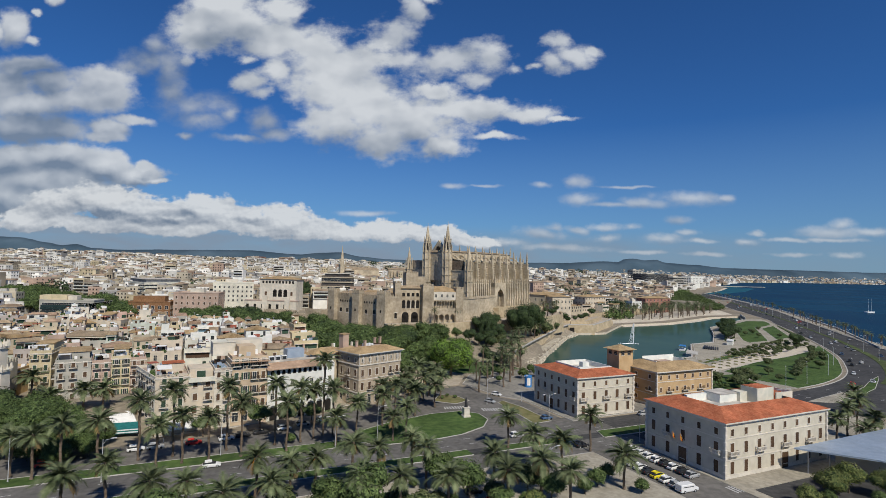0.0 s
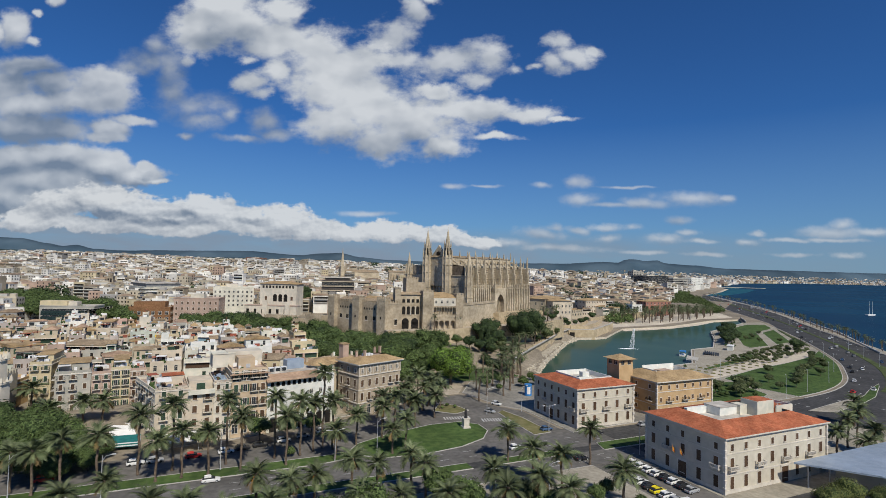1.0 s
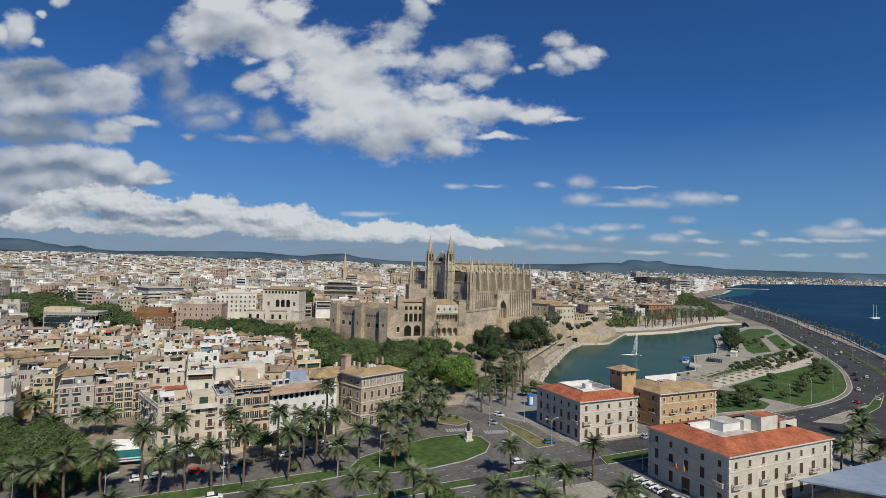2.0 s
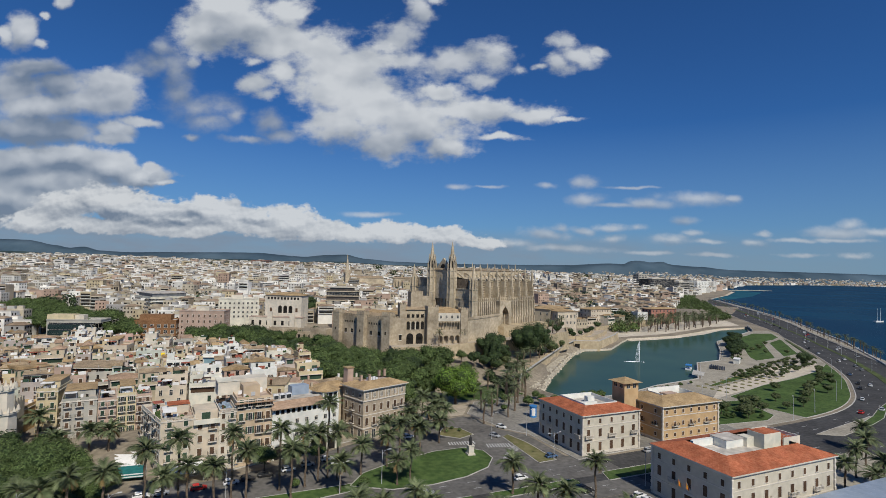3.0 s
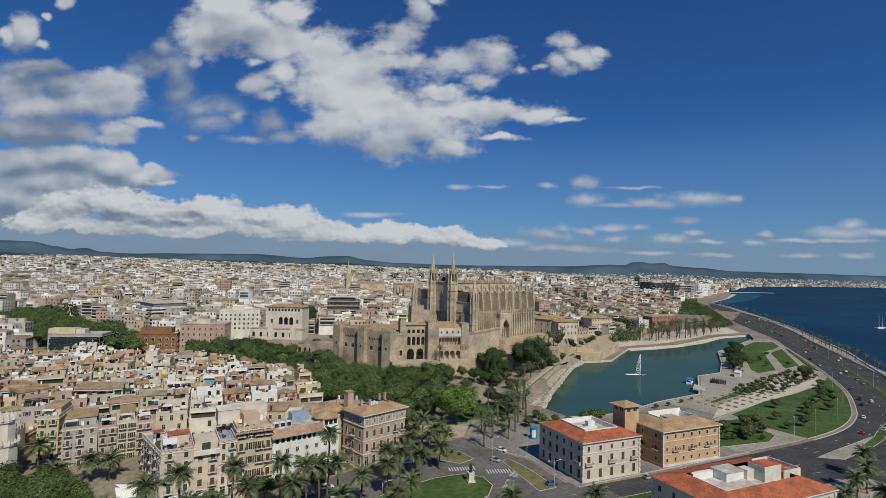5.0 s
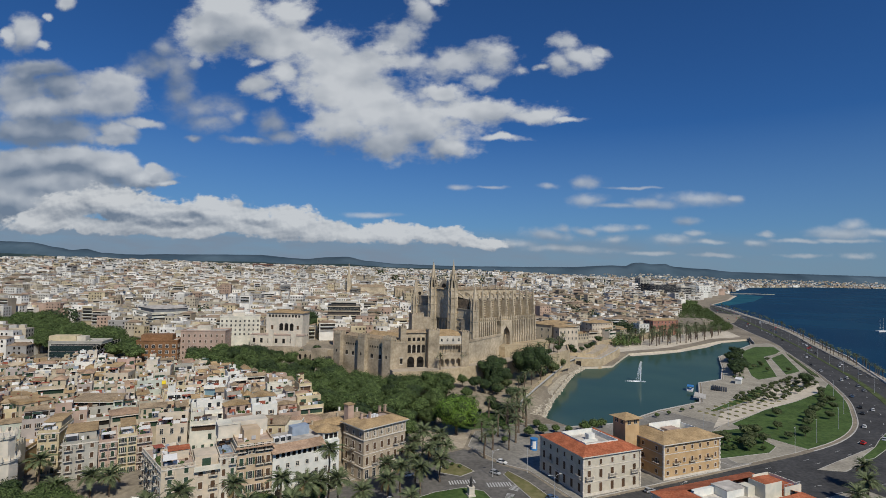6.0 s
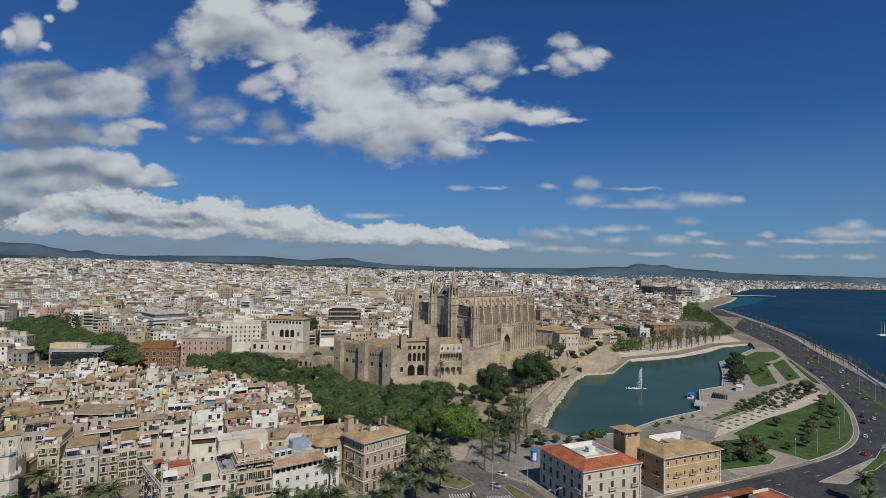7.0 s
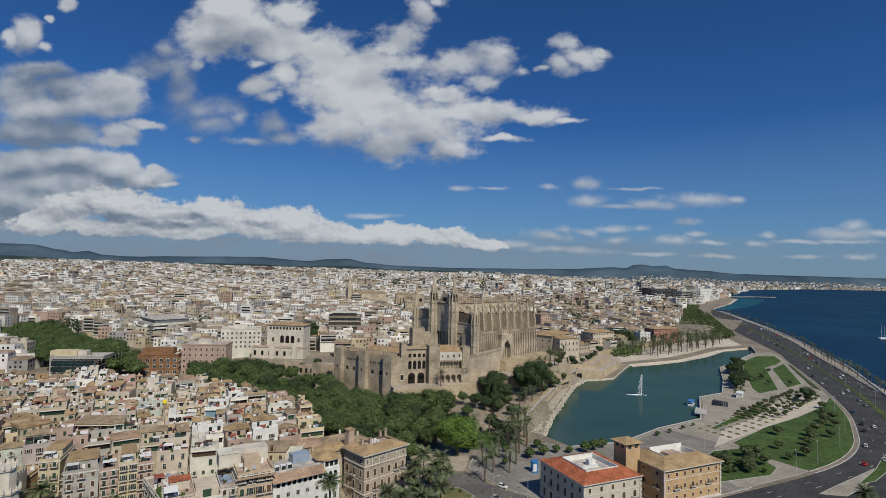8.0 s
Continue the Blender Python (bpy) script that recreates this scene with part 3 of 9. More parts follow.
def build_ground():
    from mathutils.geometry import delaunay_2d_cdt
    far = [(2300, 4420), (900, 4800), (-1500, 4700), (-4600, 1700), (-4800, 0), (-3000, -3500), (330, -4500)]
    outer = SHORE + far
    pts = [Vector(p) for p in outer] + [Vector(p) for p in LAKE]
    edges = [(i, (i + 1) % len(outer)) for i in range(len(outer))]
    edges += [(len(outer) + i, len(outer) + (i + 1) % len(LAKE)) for i in range(len(LAKE))]
    for i in range(-30, 45):
        for j in range(0, 70):
            p = (i * 12.0 + (j % 2) * 6, 20 + j * 12.0)
            if inside(*p, outer) and not inside(*p, LAKE) and rim(*p, outer) > 5 and rim(*p, LAKE) > 4:
                pts.append(Vector(p))
    for i in range(-25, 20):
        for j in range(-20, 27):
            p = (i * 180.0, j * 180.0)
            if inside(*p, outer) and not (-370 < p[0] < 540 and 10 < p[1] < 860) and rim(*p, outer) > 40:
                pts.append(Vector(p))
    v, _, f, *_ = delaunay_2d_cdt(pts, edges, [], 0, 0.01)
    g = Geo()
    g.v = [(p.x, p.y, terrain(p.x, p.y)) for p in v]
    for t in f:
        cx, cy = sum(v[i].x for i in t) / 3, sum(v[i].y for i in t) / 3
        if inside(cx, cy, outer) and not inside(cx, cy, LAKE):
            g.f.append(tuple(t))
            g.m.append(0)
    return g


structure("ground", build_ground(), M_GROUND, "dry pale ground of the town reaching the hills", "ground")
sea = Geo().prism([(-5500, -5500), (7000, -5500), (7000, 4900), (-5500, 4900)], -6, -1.5)
structure("sea", sea, M_SEA, "deep blue rippled sea water of the bay", "water")
structure("lake", Geo().prism([(x, y) for x, y in LAKE], -1.6, -1.42), M_LAKE, "still green-blue water of the park lake", "water")


def edge_wall(name, line, z0, z1, thick, mats, label, closed=False, lean=0.0):
    """A wall along a line, its outer face on the line, leaning back by lean metres."""
    pts = [Vector(p) for p in line]
    back = offset(pts, thick + lean)
    mid = offset(pts, lean)
    g = Geo()
    n = len(pts)
    verts = [(*p, z0) for p in pts] + [(*p, z1) for p in mid] + [(*p, z1) for p in back] + [(*p, z0) for p in back]
    for i in range(n - 1):
        for a, b in ((0, 1), (1, 2), (2, 3)):
            g.f.append((a * n + i, a * n + i + 1, b * n + i + 1, b * n + i))
            g.m.append(0)
    g.f += [(0, n, 2 * n, 3 * n), (n - 1, 4 * n - 1, 3 * n - 1, 2 * n - 1)]
    g.m += [0, 0]
    g.v = verts
    return structure(name, g, mats, label, "wall")

# ---- roads, paving, lawns ----
def edge_ring(ring, z0, z1):
    n = len(ring)
    return Geo().add([(*p, z0) for p in ring] + [(*p, z1) for p in ring], [(i, (i + 1) % n, n + (i + 1) % n, n + i) for i in range(n)])


def sheet(name, ring, z, mat, label, category, kerb=False):
    g = Geo().prism(ring, 0.1, z)
    ob = structure(name, g, mat, label, category)
    if kerb:
        pts = [Vector(p) for p in ring] + [Vector(ring[0])]
        k = ribbon(offset(pts, -0.02), offset(pts, -0.30), z + 0.012)
        part("kerb", k, M_KERB, ob)
    return ob


ROAD_IN = curve_points([uv(60, 141.5), uv(130, 141), (113, 207), (154, 227.5), (184, 246), (207, 267), (227, 293), (256, 339), (296, 422), (346, 540), (374, 605), (448, 830), (560, 1110), (640, 1330)], 8)
ROAD_OUT = curve_points([uv(60, 115.5), uv(140, 115.5), (160, 188), (206, 213), (245, 247), (276, 292), (303, 348), (328, 405), (366, 493), (408, 590), (482, 760), (588, 1060), (668, 1310)], 8)


def same_count(line, n):
    total = [0.0]
    for a, b in zip(line, line[1:]):
        total.append(total[-1] + (b - a).length)
    out, j = [], 0
    for i in range(n):
        d = total[-1] * i / (n - 1)
        while j < len(line) - 2 and total[j + 1] < d:
            j += 1
        out.append(line[j].lerp(line[j + 1], (d - total[j]) / max(1e-6, total[j + 1] - total[j])))
    return out


N_ROAD = 170
ROAD_IN, ROAD_OUT = same_count(ROAD_IN, N_ROAD), same_count(ROAD_OUT, N_ROAD)
structure("road_coast", ribbon(ROAD_IN, ROAD_OUT, 0.345), M_ASPHALT, "dark asphalt dual carriageway curving along the shore", "road")
avenue = [uv(-170, 115.5), uv(-60, 115.5), uv(62, 115.5), uv(118, 115.5), uv(118, 141), (41, 178), (31.5, 199), (22, 205), (8, 222), (-12, 207), (-25, 192), (-42, 172), (-62, 152), (-95, 136), (-180, 100)]
structure("road_avenue", Geo().prism(avenue, 0.1, 0.34), M_OLD_ASPHALT, "grey worn asphalt of the broad avenue and square", "road")
for v0, v1 in ((115.6, 124.8), (129.0, 141.5)):
    pts = [uv(u, v0) for u in (-168, -60, 40, 120)] + [uv(u, v1) for u in (120, 40, -60, -168)]
    structure("carriageway", Geo().prism(pts, 0.2, 0.352), M_AVENUE, "dark asphalt carriageway of the avenue", "road")
sheet("promenade", [uv(-170, 40), uv(98, 40), uv(98, 115.2), uv(-170, 115.2)], 0.46, M_PAVE, "pale paved promenade under trees beside the avenue", "pavement", True)
sheet("car_park", [uv(98.3, 20), uv(114, 20), uv(114, 115.3), uv(98.3, 115.3)], 0.36, M_OLD_ASPHALT, "grey asphalt car park beside the office block", "parking lot")
sheet("port_quay", [uv(114, 20), uv(215, 20), uv(215, 114), uv(114, 114)], 0.42, M_PAVE, "pale paving round the port office", "pavement")
sheet("road_port", [uv(117, 60), uv(215, 60), uv(215, 82), uv(117, 82)], 0.44, M_ASPHALT, "dark asphalt port road", "road")

# medians, the lawn round the statue
sheet("median_lawn", [uv(-168, 125), uv(66, 125), uv(66, 128.8), uv(-168, 128.8)], 0.48, M_GRASS, "mown green grass median with a stone kerb", "lawn", True)
sheet("median_lawn", [uv(72, 125), uv(100, 125), uv(100, 128.6), uv(72, 128.6)], 0.48, M_GRASS, "mown green grass median with a stone kerb", "lawn", True)
sheet("median_lawn", [uv(110, 124.4), uv(150, 124.4), uv(150, 130), uv(112, 130)], 0.48, M_GRASS, "mown green grass median with a stone kerb", "lawn", True)
sheet("median_lawn", [uv(-168, 142), uv(-60, 142), uv(28, 142), uv(40, 144), uv(46, 148.4), uv(28, 147.6), uv(-60, 147.2), uv(-168, 147.2)], 0.48, M_GRASS, "mown green grass strip with palms", "lawn", True)
LAWN = [(-26, 149), (-14, 147.5), (-3, 151.5), (7, 158), (14, 166), (16, 174), (13.5, 180.5), (7, 183), (-3, 178.5), (-16, 167.5), (-24, 158)]
sheet("statue_lawn", LAWN, 0.5, M_GRASS, "green lawn island round the statue", "lawn", True)
sheet("traffic_island", [(31, 171), (37, 174), (30, 190), (24, 199), (22, 196)], 0.48, M_DRY_GRASS, "dry grass traffic island", "lawn", True)
sheet("traffic_island", [(-2, 196), (6, 193), (11, 198), (6, 205), (0, 206)], 0.48, M_DRY_GRASS, "dry grass traffic island with shrubs", "lawn", True)
sheet("pavement_north", [(32, 201), (42.5, 179), (44.5, 174.5), uv(121, 142.5), uv(200, 145.5), (118, 214), (113, 238), (140, 268), (120, 292), (90, 266), (60, 257), (46, 262), (14, 246), (10, 226), (24, 206)],
      0.47, M_SQUARE, "grey stone pavement round the customs blocks", "pavement", True)
sheet("pavement_shops", [(-180, 112), (-100, 142.5), (-84, 147), (-64, 158), (-46, 174.5), (-29, 191), (-14, 207), (-20, 214), (-100, 170), (-190, 130)], 0.46, M_PAVE, "pale pavement along the old fronts", "pavement", True)

# the coast road's median, kerbs and marks
def between(k0, k1, i0, i1, z, geo=None):
    a = [ROAD_IN[i].lerp(ROAD_OUT[i], k0) for i in range(i0, i1)]
    b = [ROAD_IN[i].lerp(ROAD_OUT[i], k1) for i in range(i0, i1)]
    return ribbon(a, b, z, 0, geo)


def middle(i):
    """Where the median begins, across the road."""
    return 0.34 + 0.16 * min(1, max(0, (ROAD_IN[i].y - 250) / 180))


def lane(i, k):
    """k below 1: the inner carriageway; above 1: the outer one."""
    m = middle(i)
    f = m * k if k < 1 else m + .10 + (.90 - m) * (k - 1)
    return ROAD_IN[i].lerp(ROAD_OUT[i], f)


structure("median_coast", ribbon([ROAD_IN[i].lerp(ROAD_OUT[i], middle(i)) for i in range(20, 168) if ROAD_IN[i].y > 256], [ROAD_IN[i].lerp(ROAD_OUT[i], middle(i) + (.15 if ROAD_IN[i].y < 340 else .10 if ROAD_IN[i].y < 450 else .07)) for i in range(20, 168) if ROAD_IN[i].y > 256], 0.50, 0), M_MEDIAN, "grass median strip of the coast road", "lawn")
structure("kerb_coast", between(-0.012, 0.0, 22, 168, 0.48), M_KERB, "pale kerb of the coast road", "kerb")
structure("sea_promenade", between(1.012, 1.20, 26, 169, 0.44), M_PAVE, "pale paved promenade between the coast road and the sea", "pavement")
structure("kerb_sea", between(1.0, 1.012, 22, 168, 0.48), M_KERB, "pale kerb on the sea side of the coast road", "kerb")
marks = Geo()
for k in (0.34, 0.67, 1.33, 1.67):
    for i in range(14, 166, 3):
        a, b = lane(i, k), lane(i + 1, k)
        p = a.lerp(b, 0.45)
        s = (b - a).normalized().orthogonal() * 0.11
        marks.add([(*(a - s), 0.352), (*(p - s), 0.352), (*(p + s), 0.352), (*(a + s), 0.352)], [(0, 1, 2, 3)])
for v in (118.7, 121.8, 133.2, 137.4):
    for i in range(-55, 39, 3):
        p = [uv(i * 3.0, v - .08), uv(i * 3.0 + 2.6, v - .08), uv(i * 3.0 + 2.6, v + .08), uv(i * 3.0, v + .08)]
        marks.add([(*q, 0.358) for q in p], [(0, 1, 2, 3)])
tagged(new("lane_marks", marks.mesh("lane_marks", M_MARK)), "white painted dashes between the lanes", "road marking", kind="stuff")


def crossing(x, y, turn, n, length, step=1.0):
    g = Geo()
    for i in range(n):
        g.box(i * step - 0.25, i * step + 0.25, -length / 2, length / 2, -0.05, 0.012)
    ob = new("zebra_crossing", g.mesh("zebra_crossing", M_MARK))
    ob.matrix_basis = pose(x, y, 0.352, 0, 0, turn)
    tagged(ob, "worn white zebra crossing painted on asphalt", "road marking", kind="structure")


crossing(15.5, 186, 10, 9, 3.6)
crossing(24, 182.5, 60, 8, 3.2)
crossing(20.5, 172.5, 72, 8, 2.6)
crossing(2, 187, 12, 10, 3.2)
crossing(*uv(112, 84), 24, 10, 3.4)
crossing(*uv(121, 76), 114, 12, 4.0)

# ---- park east of the lake ----
PARK = [(91, 265.5), (120, 291.5), (152.5, 314), (178.5, 370), (201, 384), (227.5, 433.5), (254, 491), (291, 531), (338, 586), (366, 600), (344, 540), (294, 423), (254, 340), (225, 294), (205, 268), (182, 247.5), (152, 229), (114, 210)]
sheet("park_paving", PARK, 0.46, M_PAVE, "pale gravel and paving of the waterside park", "pavement", True)
sheet("park_lawn", [(p.x, p.y) for p in offset([q for q in ROAD_IN if 229 < q.y < 384 and q.x > 150], 2.6)] + [(251, 353), (213, 322), (181, 300), (146, 270), (150, 250)], 0.52, M_GRASS, "wide green park lawn with small trees", "lawn", True)
sheet("park_lawn", [(297, 530), (268, 478), (231, 400), (228, 386), (250, 400), (297, 495), (320, 515), (338, 536), (352, 570), (330, 566)], 0.52, M_GRASS, "green park lawn with a diagonal path", "lawn", True)
sheet("park_lawn", [(300, 489), (262, 408), (284, 425), (330, 520)], 0.52, M_GRASS, "green park lawn beside a pale path", "lawn", True)
sheet("park_hedge", [(282, 400), (288, 412), (330, 508), (334, 520), (328, 508), (284, 412)], 0.9, M_MEDIAN, "low green verge between path and road", "hedge")
sheet("grove_bed", [(132, 261), (146, 273), (212, 322.5), (249, 351), (268, 382), (236, 374), (201, 335), (168, 304), (152, 292)], 0.50, M_SAND, "sandy planted grove between paths", "planting bed")
sheet("grove_lawn", [(147, 295), (185, 331), (212, 359), (204, 338), (172, 311), (149, 293)], 0.52, M_GRASS, "green strip beside the open-air stage", "lawn", True)
sheet("shrub_lawn", [(114, 219), (139, 227.5), (147, 236), (147, 248), (146, 262), (129, 256), (116, 240)], 0.52, M_GRASS, "lawn with dense clipped trees", "lawn", True)
for k in range(5):
    g = Geo()
    for i in range(9):
        t = i / 8
        x, y = 149 + 60 * t - 3.4 * k * .62, 279 + 48 * t + 3.4 * k * 1.0
        g.cone(x, y, 1.5, .9, 0.3, 0.9, 8)
    part("grass_bed", g, M_DRY_GRASS, bpy.data.objects["grove_bed"])

# quay walls, rocks and ramparts round the lake
edge_wall("quay_east", [(60, 257), (89, 266.4), (118, 292.4), (151.4, 314.4), (177.4, 370.4), (200.4, 384.4), (226.6, 433.6), (253.6, 491.6), (290, 531), (339, 587)], -3, 0.62, 0.7, M_KERB, "pale stone quay edge of the lake")
beach = Geo()
b_in = [(174, 492), (203, 506), (235, 526), (278, 562), (318, 606), (364, 633)]
b_out = [(160, 512), (190, 532), (222, 552), (262, 590), (306, 636), (366, 668)]
beach.add([(*p, -1.6) for p in b_in] + [(*p, 1.3) for p in b_out], [(i, i + 1, 7 + i, 6 + i) for i in range(5)])
b_top = [(150, 540), (180, 560), (215, 585), (252, 622), (300, 664), (372, 700)]
beach.add([(*p, 1.3) for p in b_out] + [(*p, 2.2) for p in b_top], [(i, i + 1, 7 + i, 6 + i) for i in range(5)])
structure("beach_lake", beach, M_SAND, "pale sloping stone bank of the lake", "bank")
BANK_LOW = [(51.6, 276.6), (61.8, 307.2), (96.4, 397.2), (110.5, 420.5)]
BANK_MID = [(50, 277), (60, 308), (94.5, 398), (109, 421.5)]
BANK_TOP = [(40.6, 279), (52.6, 309), (92.0, 402), (104.0, 423.5)]
structure("rock_slope", Geo().add([(*p, -1.6) for p in BANK_LOW] + [(*p, .1) for p in BANK_MID] + [(*p, .9) for p in BANK_TOP],
          [(i + r * 4, i + 1 + r * 4, i + 5 + r * 4, i + 4 + r * 4) for r in range(2) for i in range(3)]), M_ROCK, "pale rubble slope at the rampart's foot", "bank")
edge_wall("rampart", [(36.5, 264), (39.5, 279), (51.5, 309), (91, 402), (103.5, 424)], -2, 6.6, 2.0, M_RAMPART, "battered golden stone rampart above the lake", lean=1.0)
edge_wall("bastion", [(103.5, 424), (125, 424.8), (153.5, 473), (163, 494)], -2, 6.4, 2.2, M_RAMPART, "pointed golden stone bastion above the lake", lean=1.6)
edge_wall("bastion_court", [(108, 436), (122, 436.5), (143, 474), (152, 496)], 4, 8.4, 1.2, M_RAMPART, "inner golden wall of the bastion", lean=.3)
edge_wall("bastion_court", [(103, 444), (113, 444), (131, 476), (140, 498)], 4, 8.0, 1.0, M_RAMPART, "inner golden wall of the bastion", lean=.2)
edge_wall("rampart_coping", [(37.4, 264), (40.4, 279), (52.4, 309), (91.8, 402), (104.0, 423.6)], 6.5, 7.0, 1.0, M_KERB, "pale coping of the rampart")
edge_wall("bastion_coping", [(104.6, 425.4), (124.2, 426.2), (152.2, 473.4), (161.6, 494)], 6.3, 6.9, 1.0, M_KERB, "pale coping of the bastion")
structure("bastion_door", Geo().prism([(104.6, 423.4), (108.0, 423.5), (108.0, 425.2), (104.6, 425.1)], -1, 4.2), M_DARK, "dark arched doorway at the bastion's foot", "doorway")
structure("bastion_top", Geo().prism([(101, 426), (123.4, 428), (150.5, 473.6), (161, 496), (150, 540), (120, 500), (96, 440)], 1, 5.6), M_FLAGS, "pale terrace on the bastion", "terrace")
terr = [(35.5, 266), (38, 280), (49.5, 309), (89, 402), (101, 425), (96, 442), (76, 402), (48, 350), (28, 318), (26, 285)]
structure("terrace_low", Geo().prism(terr, -1, 6.1), M_EARTH, "sandy terrace with palms behind the rampart", "terrace")
edge_wall("seawall", [(p[0], p[1]) for p in SHORE[2:7]][::-1], -4, 1.3, 1.2, M_KERB, "pale stone sea wall")

structure("lake_edge", edge_ring(LAKE, -3.0, 0.25), M_SAND, "pale stone edge under the lake bank", "bank")
sheet("garden_lawn", [(-2, 262), (10, 268), (20, 280), (32, 278), (40, 264), (22, 252), (8, 248)], 0.5, M_GRASS, "green garden lawn below the palace", "lawn", True)
sheet("garden_paving", [(-10, 214), (8, 224), (12, 246), (-2, 260), (-12, 243)], 0.44, M_FLAGS, "tan flagstones of the garden square", "pavement")
sheet("traffic_island", [(169, 219), (193, 239), (206, 252), (222, 266), (216, 258), (196, 236), (181, 224)], 0.53, M_GRASS, "green wedge between the carriageways", "lawn", True)
sheet("traffic_island", [(147, 209.5), (162, 219.5), (192, 239), (194, 237.5), (171, 217.5), (157, 208)], 0.49, M_PAVE, "pale paved traffic island", "pavement", True)
sheet("promenade_lawn", [uv(-60, 92), uv(-60, 110), uv(8, 111), uv(40, 111), uv(44, 104), uv(30, 92)], 0.52, M_GRASS, "green lawn under palms beside the promenade", "lawn", True)
sheet("promenade_lawn", [uv(-165, 92), uv(-165, 111), uv(-66, 111), uv(-66, 92)], 0.52, M_GRASS, "green lawn under palms beside the promenade", "lawn", True)
edge_wall("town_wall", [(146, 512), (185, 556), (236, 612), (292, 690)], 0, 8.5, 1.2, M_RAMPART, "long tan town wall behind the bank", lean=0.4)

# ---- windows, shared ----
MESHES = {}


def relief(xs, zs, cell, back=.05):
    """One stepped panel facing -y: cell(i, j) gives how far each field stands out and its material slot, or None for a gap."""
    g, index = Geo(), {}

    def v(x, z, y):
        key = (round(x, 4), round(z, 4), round(y, 4))
        if key not in index:
            index[key] = len(g.v)
            g.v.append((x, y, z))
        return index[key]

    def quad(pts, slot):
        g.f.append(tuple(v(*p) for p in pts))
        g.m.append(slot)
    n, m = len(xs) - 1, len(zs) - 1
    field = [[cell(i, j) for j in range(m)] for i in range(n)]
    for i in range(n):
        for j in range(m):
            c = field[i][j]
            if c is None:
                continue
            y, slot = -c[0], c[1]
            x0, x1, z0, z1 = xs[i], xs[i + 1], zs[j], zs[j + 1]
            quad([(x0, z0, y), (x1, z0, y), (x1, z1, y), (x0, z1, y)], slot)
            for di, dj, p, q in ((-1, 0, (x0, z1), (x0, z0)), (1, 0, (x1, z0), (x1, z1)), (0, -1, (x0, z0), (x1, z0)), (0, 1, (x1, z1), (x0, z1))):
                k, l = i + di, j + dj
                o = field[k][l] if 0 <= k < n and 0 <= l < m else None
                deep = back if o is None else -o[0]
                if deep > y + 1e-6:
                    quad([(*p, y), (*p, deep), (*q, deep), (*q, y)], slot)
    return g


def window_mesh(w, h, style):
    """A window facing -y, its middle at the origin: surround, sill, shutters or glass, in one stepped piece."""
    key = (round(w, 2), round(h, 2), style)
    if key in MESHES:
        return MESHES[key]
    x, z = w / 2, h / 2
    plain, shut, opened = style == "plain", style.startswith("shut"), style.startswith("open")
    flap = w * .45 if opened else 0
    xs = [-x - .2] + ([-x - flap - .14] if opened else []) + [-x - .14, -x, -.03, .03, x, x + .14] + ([x + flap + .14] if opened else []) + [x + .2]
    xs = sorted(set(round(q, 4) for q in xs))
    zs = [-z - .14, -z]
    if shut:
        for i in range(max(1, int(h / .3))):
            zs += [-z + .08 + i * .3, -z + .26 + i * .3]
    elif not opened:
        zs += [.2 * h - .03, .2 * h + .03]
    zs = [q for q in zs if q < z - .02] + [z, z + .16]

    def cell(i, j):
        cx, cz = (xs[i] + xs[i + 1]) / 2, (zs[j] + zs[j + 1]) / 2
        if cz < -z:
            return (.16 if not plain else .1, 0) if abs(cx) < x + .2 else None
        if abs(cx) > x + .14:
            return (.10, 1) if opened and abs(cx) < x + .14 + flap and cz < z else None
        if abs(cx) > x or cz > z:
            return None if plain else (.07, 0)
        if shut:
            slat = j % 2 == 0 and j > 0
            return (.05 if slat and abs(cx) > .03 else .03, 1)
        if abs(cx) < .03 or (not opened and abs(cz - .2 * h) < .03):
            return (.03, 0)
        return (.01, 2)
    mats = [M_TRIM, M_SHUT_G if style.endswith("_g") else M_SHUT_B, M_GLASS]
    MESHES[key] = relief(xs, zs, cell).mesh("window", mats)
    return MESHES[key]


def comb_rail(line, top, rail, bars, deep):
    """A railing along a line: a top rail with bars that grow out of it, one piece. bars: for each stretch, whether a bar stands there."""
    g, n = Geo(), len(line)
    pts = [Vector(p) for p in line]
    inner = []
    for i, p in enumerate(pts):
        d = (pts[min(i + 1, n - 1)] - pts[max(i - 1, 0)]).normalized()
        inner.append(Vector((p.x - d.y * deep, p.y + d.x * deep)))
    for z in (0, top - rail, top):
        g.v += [(p.x, p.y, z) for p in pts] + [(p.x, p.y, z) for p in inner]
    for i in range(n - 1):
        o, q = 2 * n + i, 4 * n + i
        fs = [(o, o + 1, q + 1, q), (o + n + 1, o + n, q + n, q + n + 1), (q, q + 1, q + n + 1, q + n), (o + n, o + n + 1, o + 1, o)]
        if bars[i]:
            fs[3:] = [(i, i + 1, o + 1, o), (n + i + 1, n + i, o + n, o + n + 1), (i + n, i, o, o + n), (i + 1, i + 1 + n, o + n + 1, o + 1)]
        g.f += fs
        g.m += [0] * len(fs)
    return g


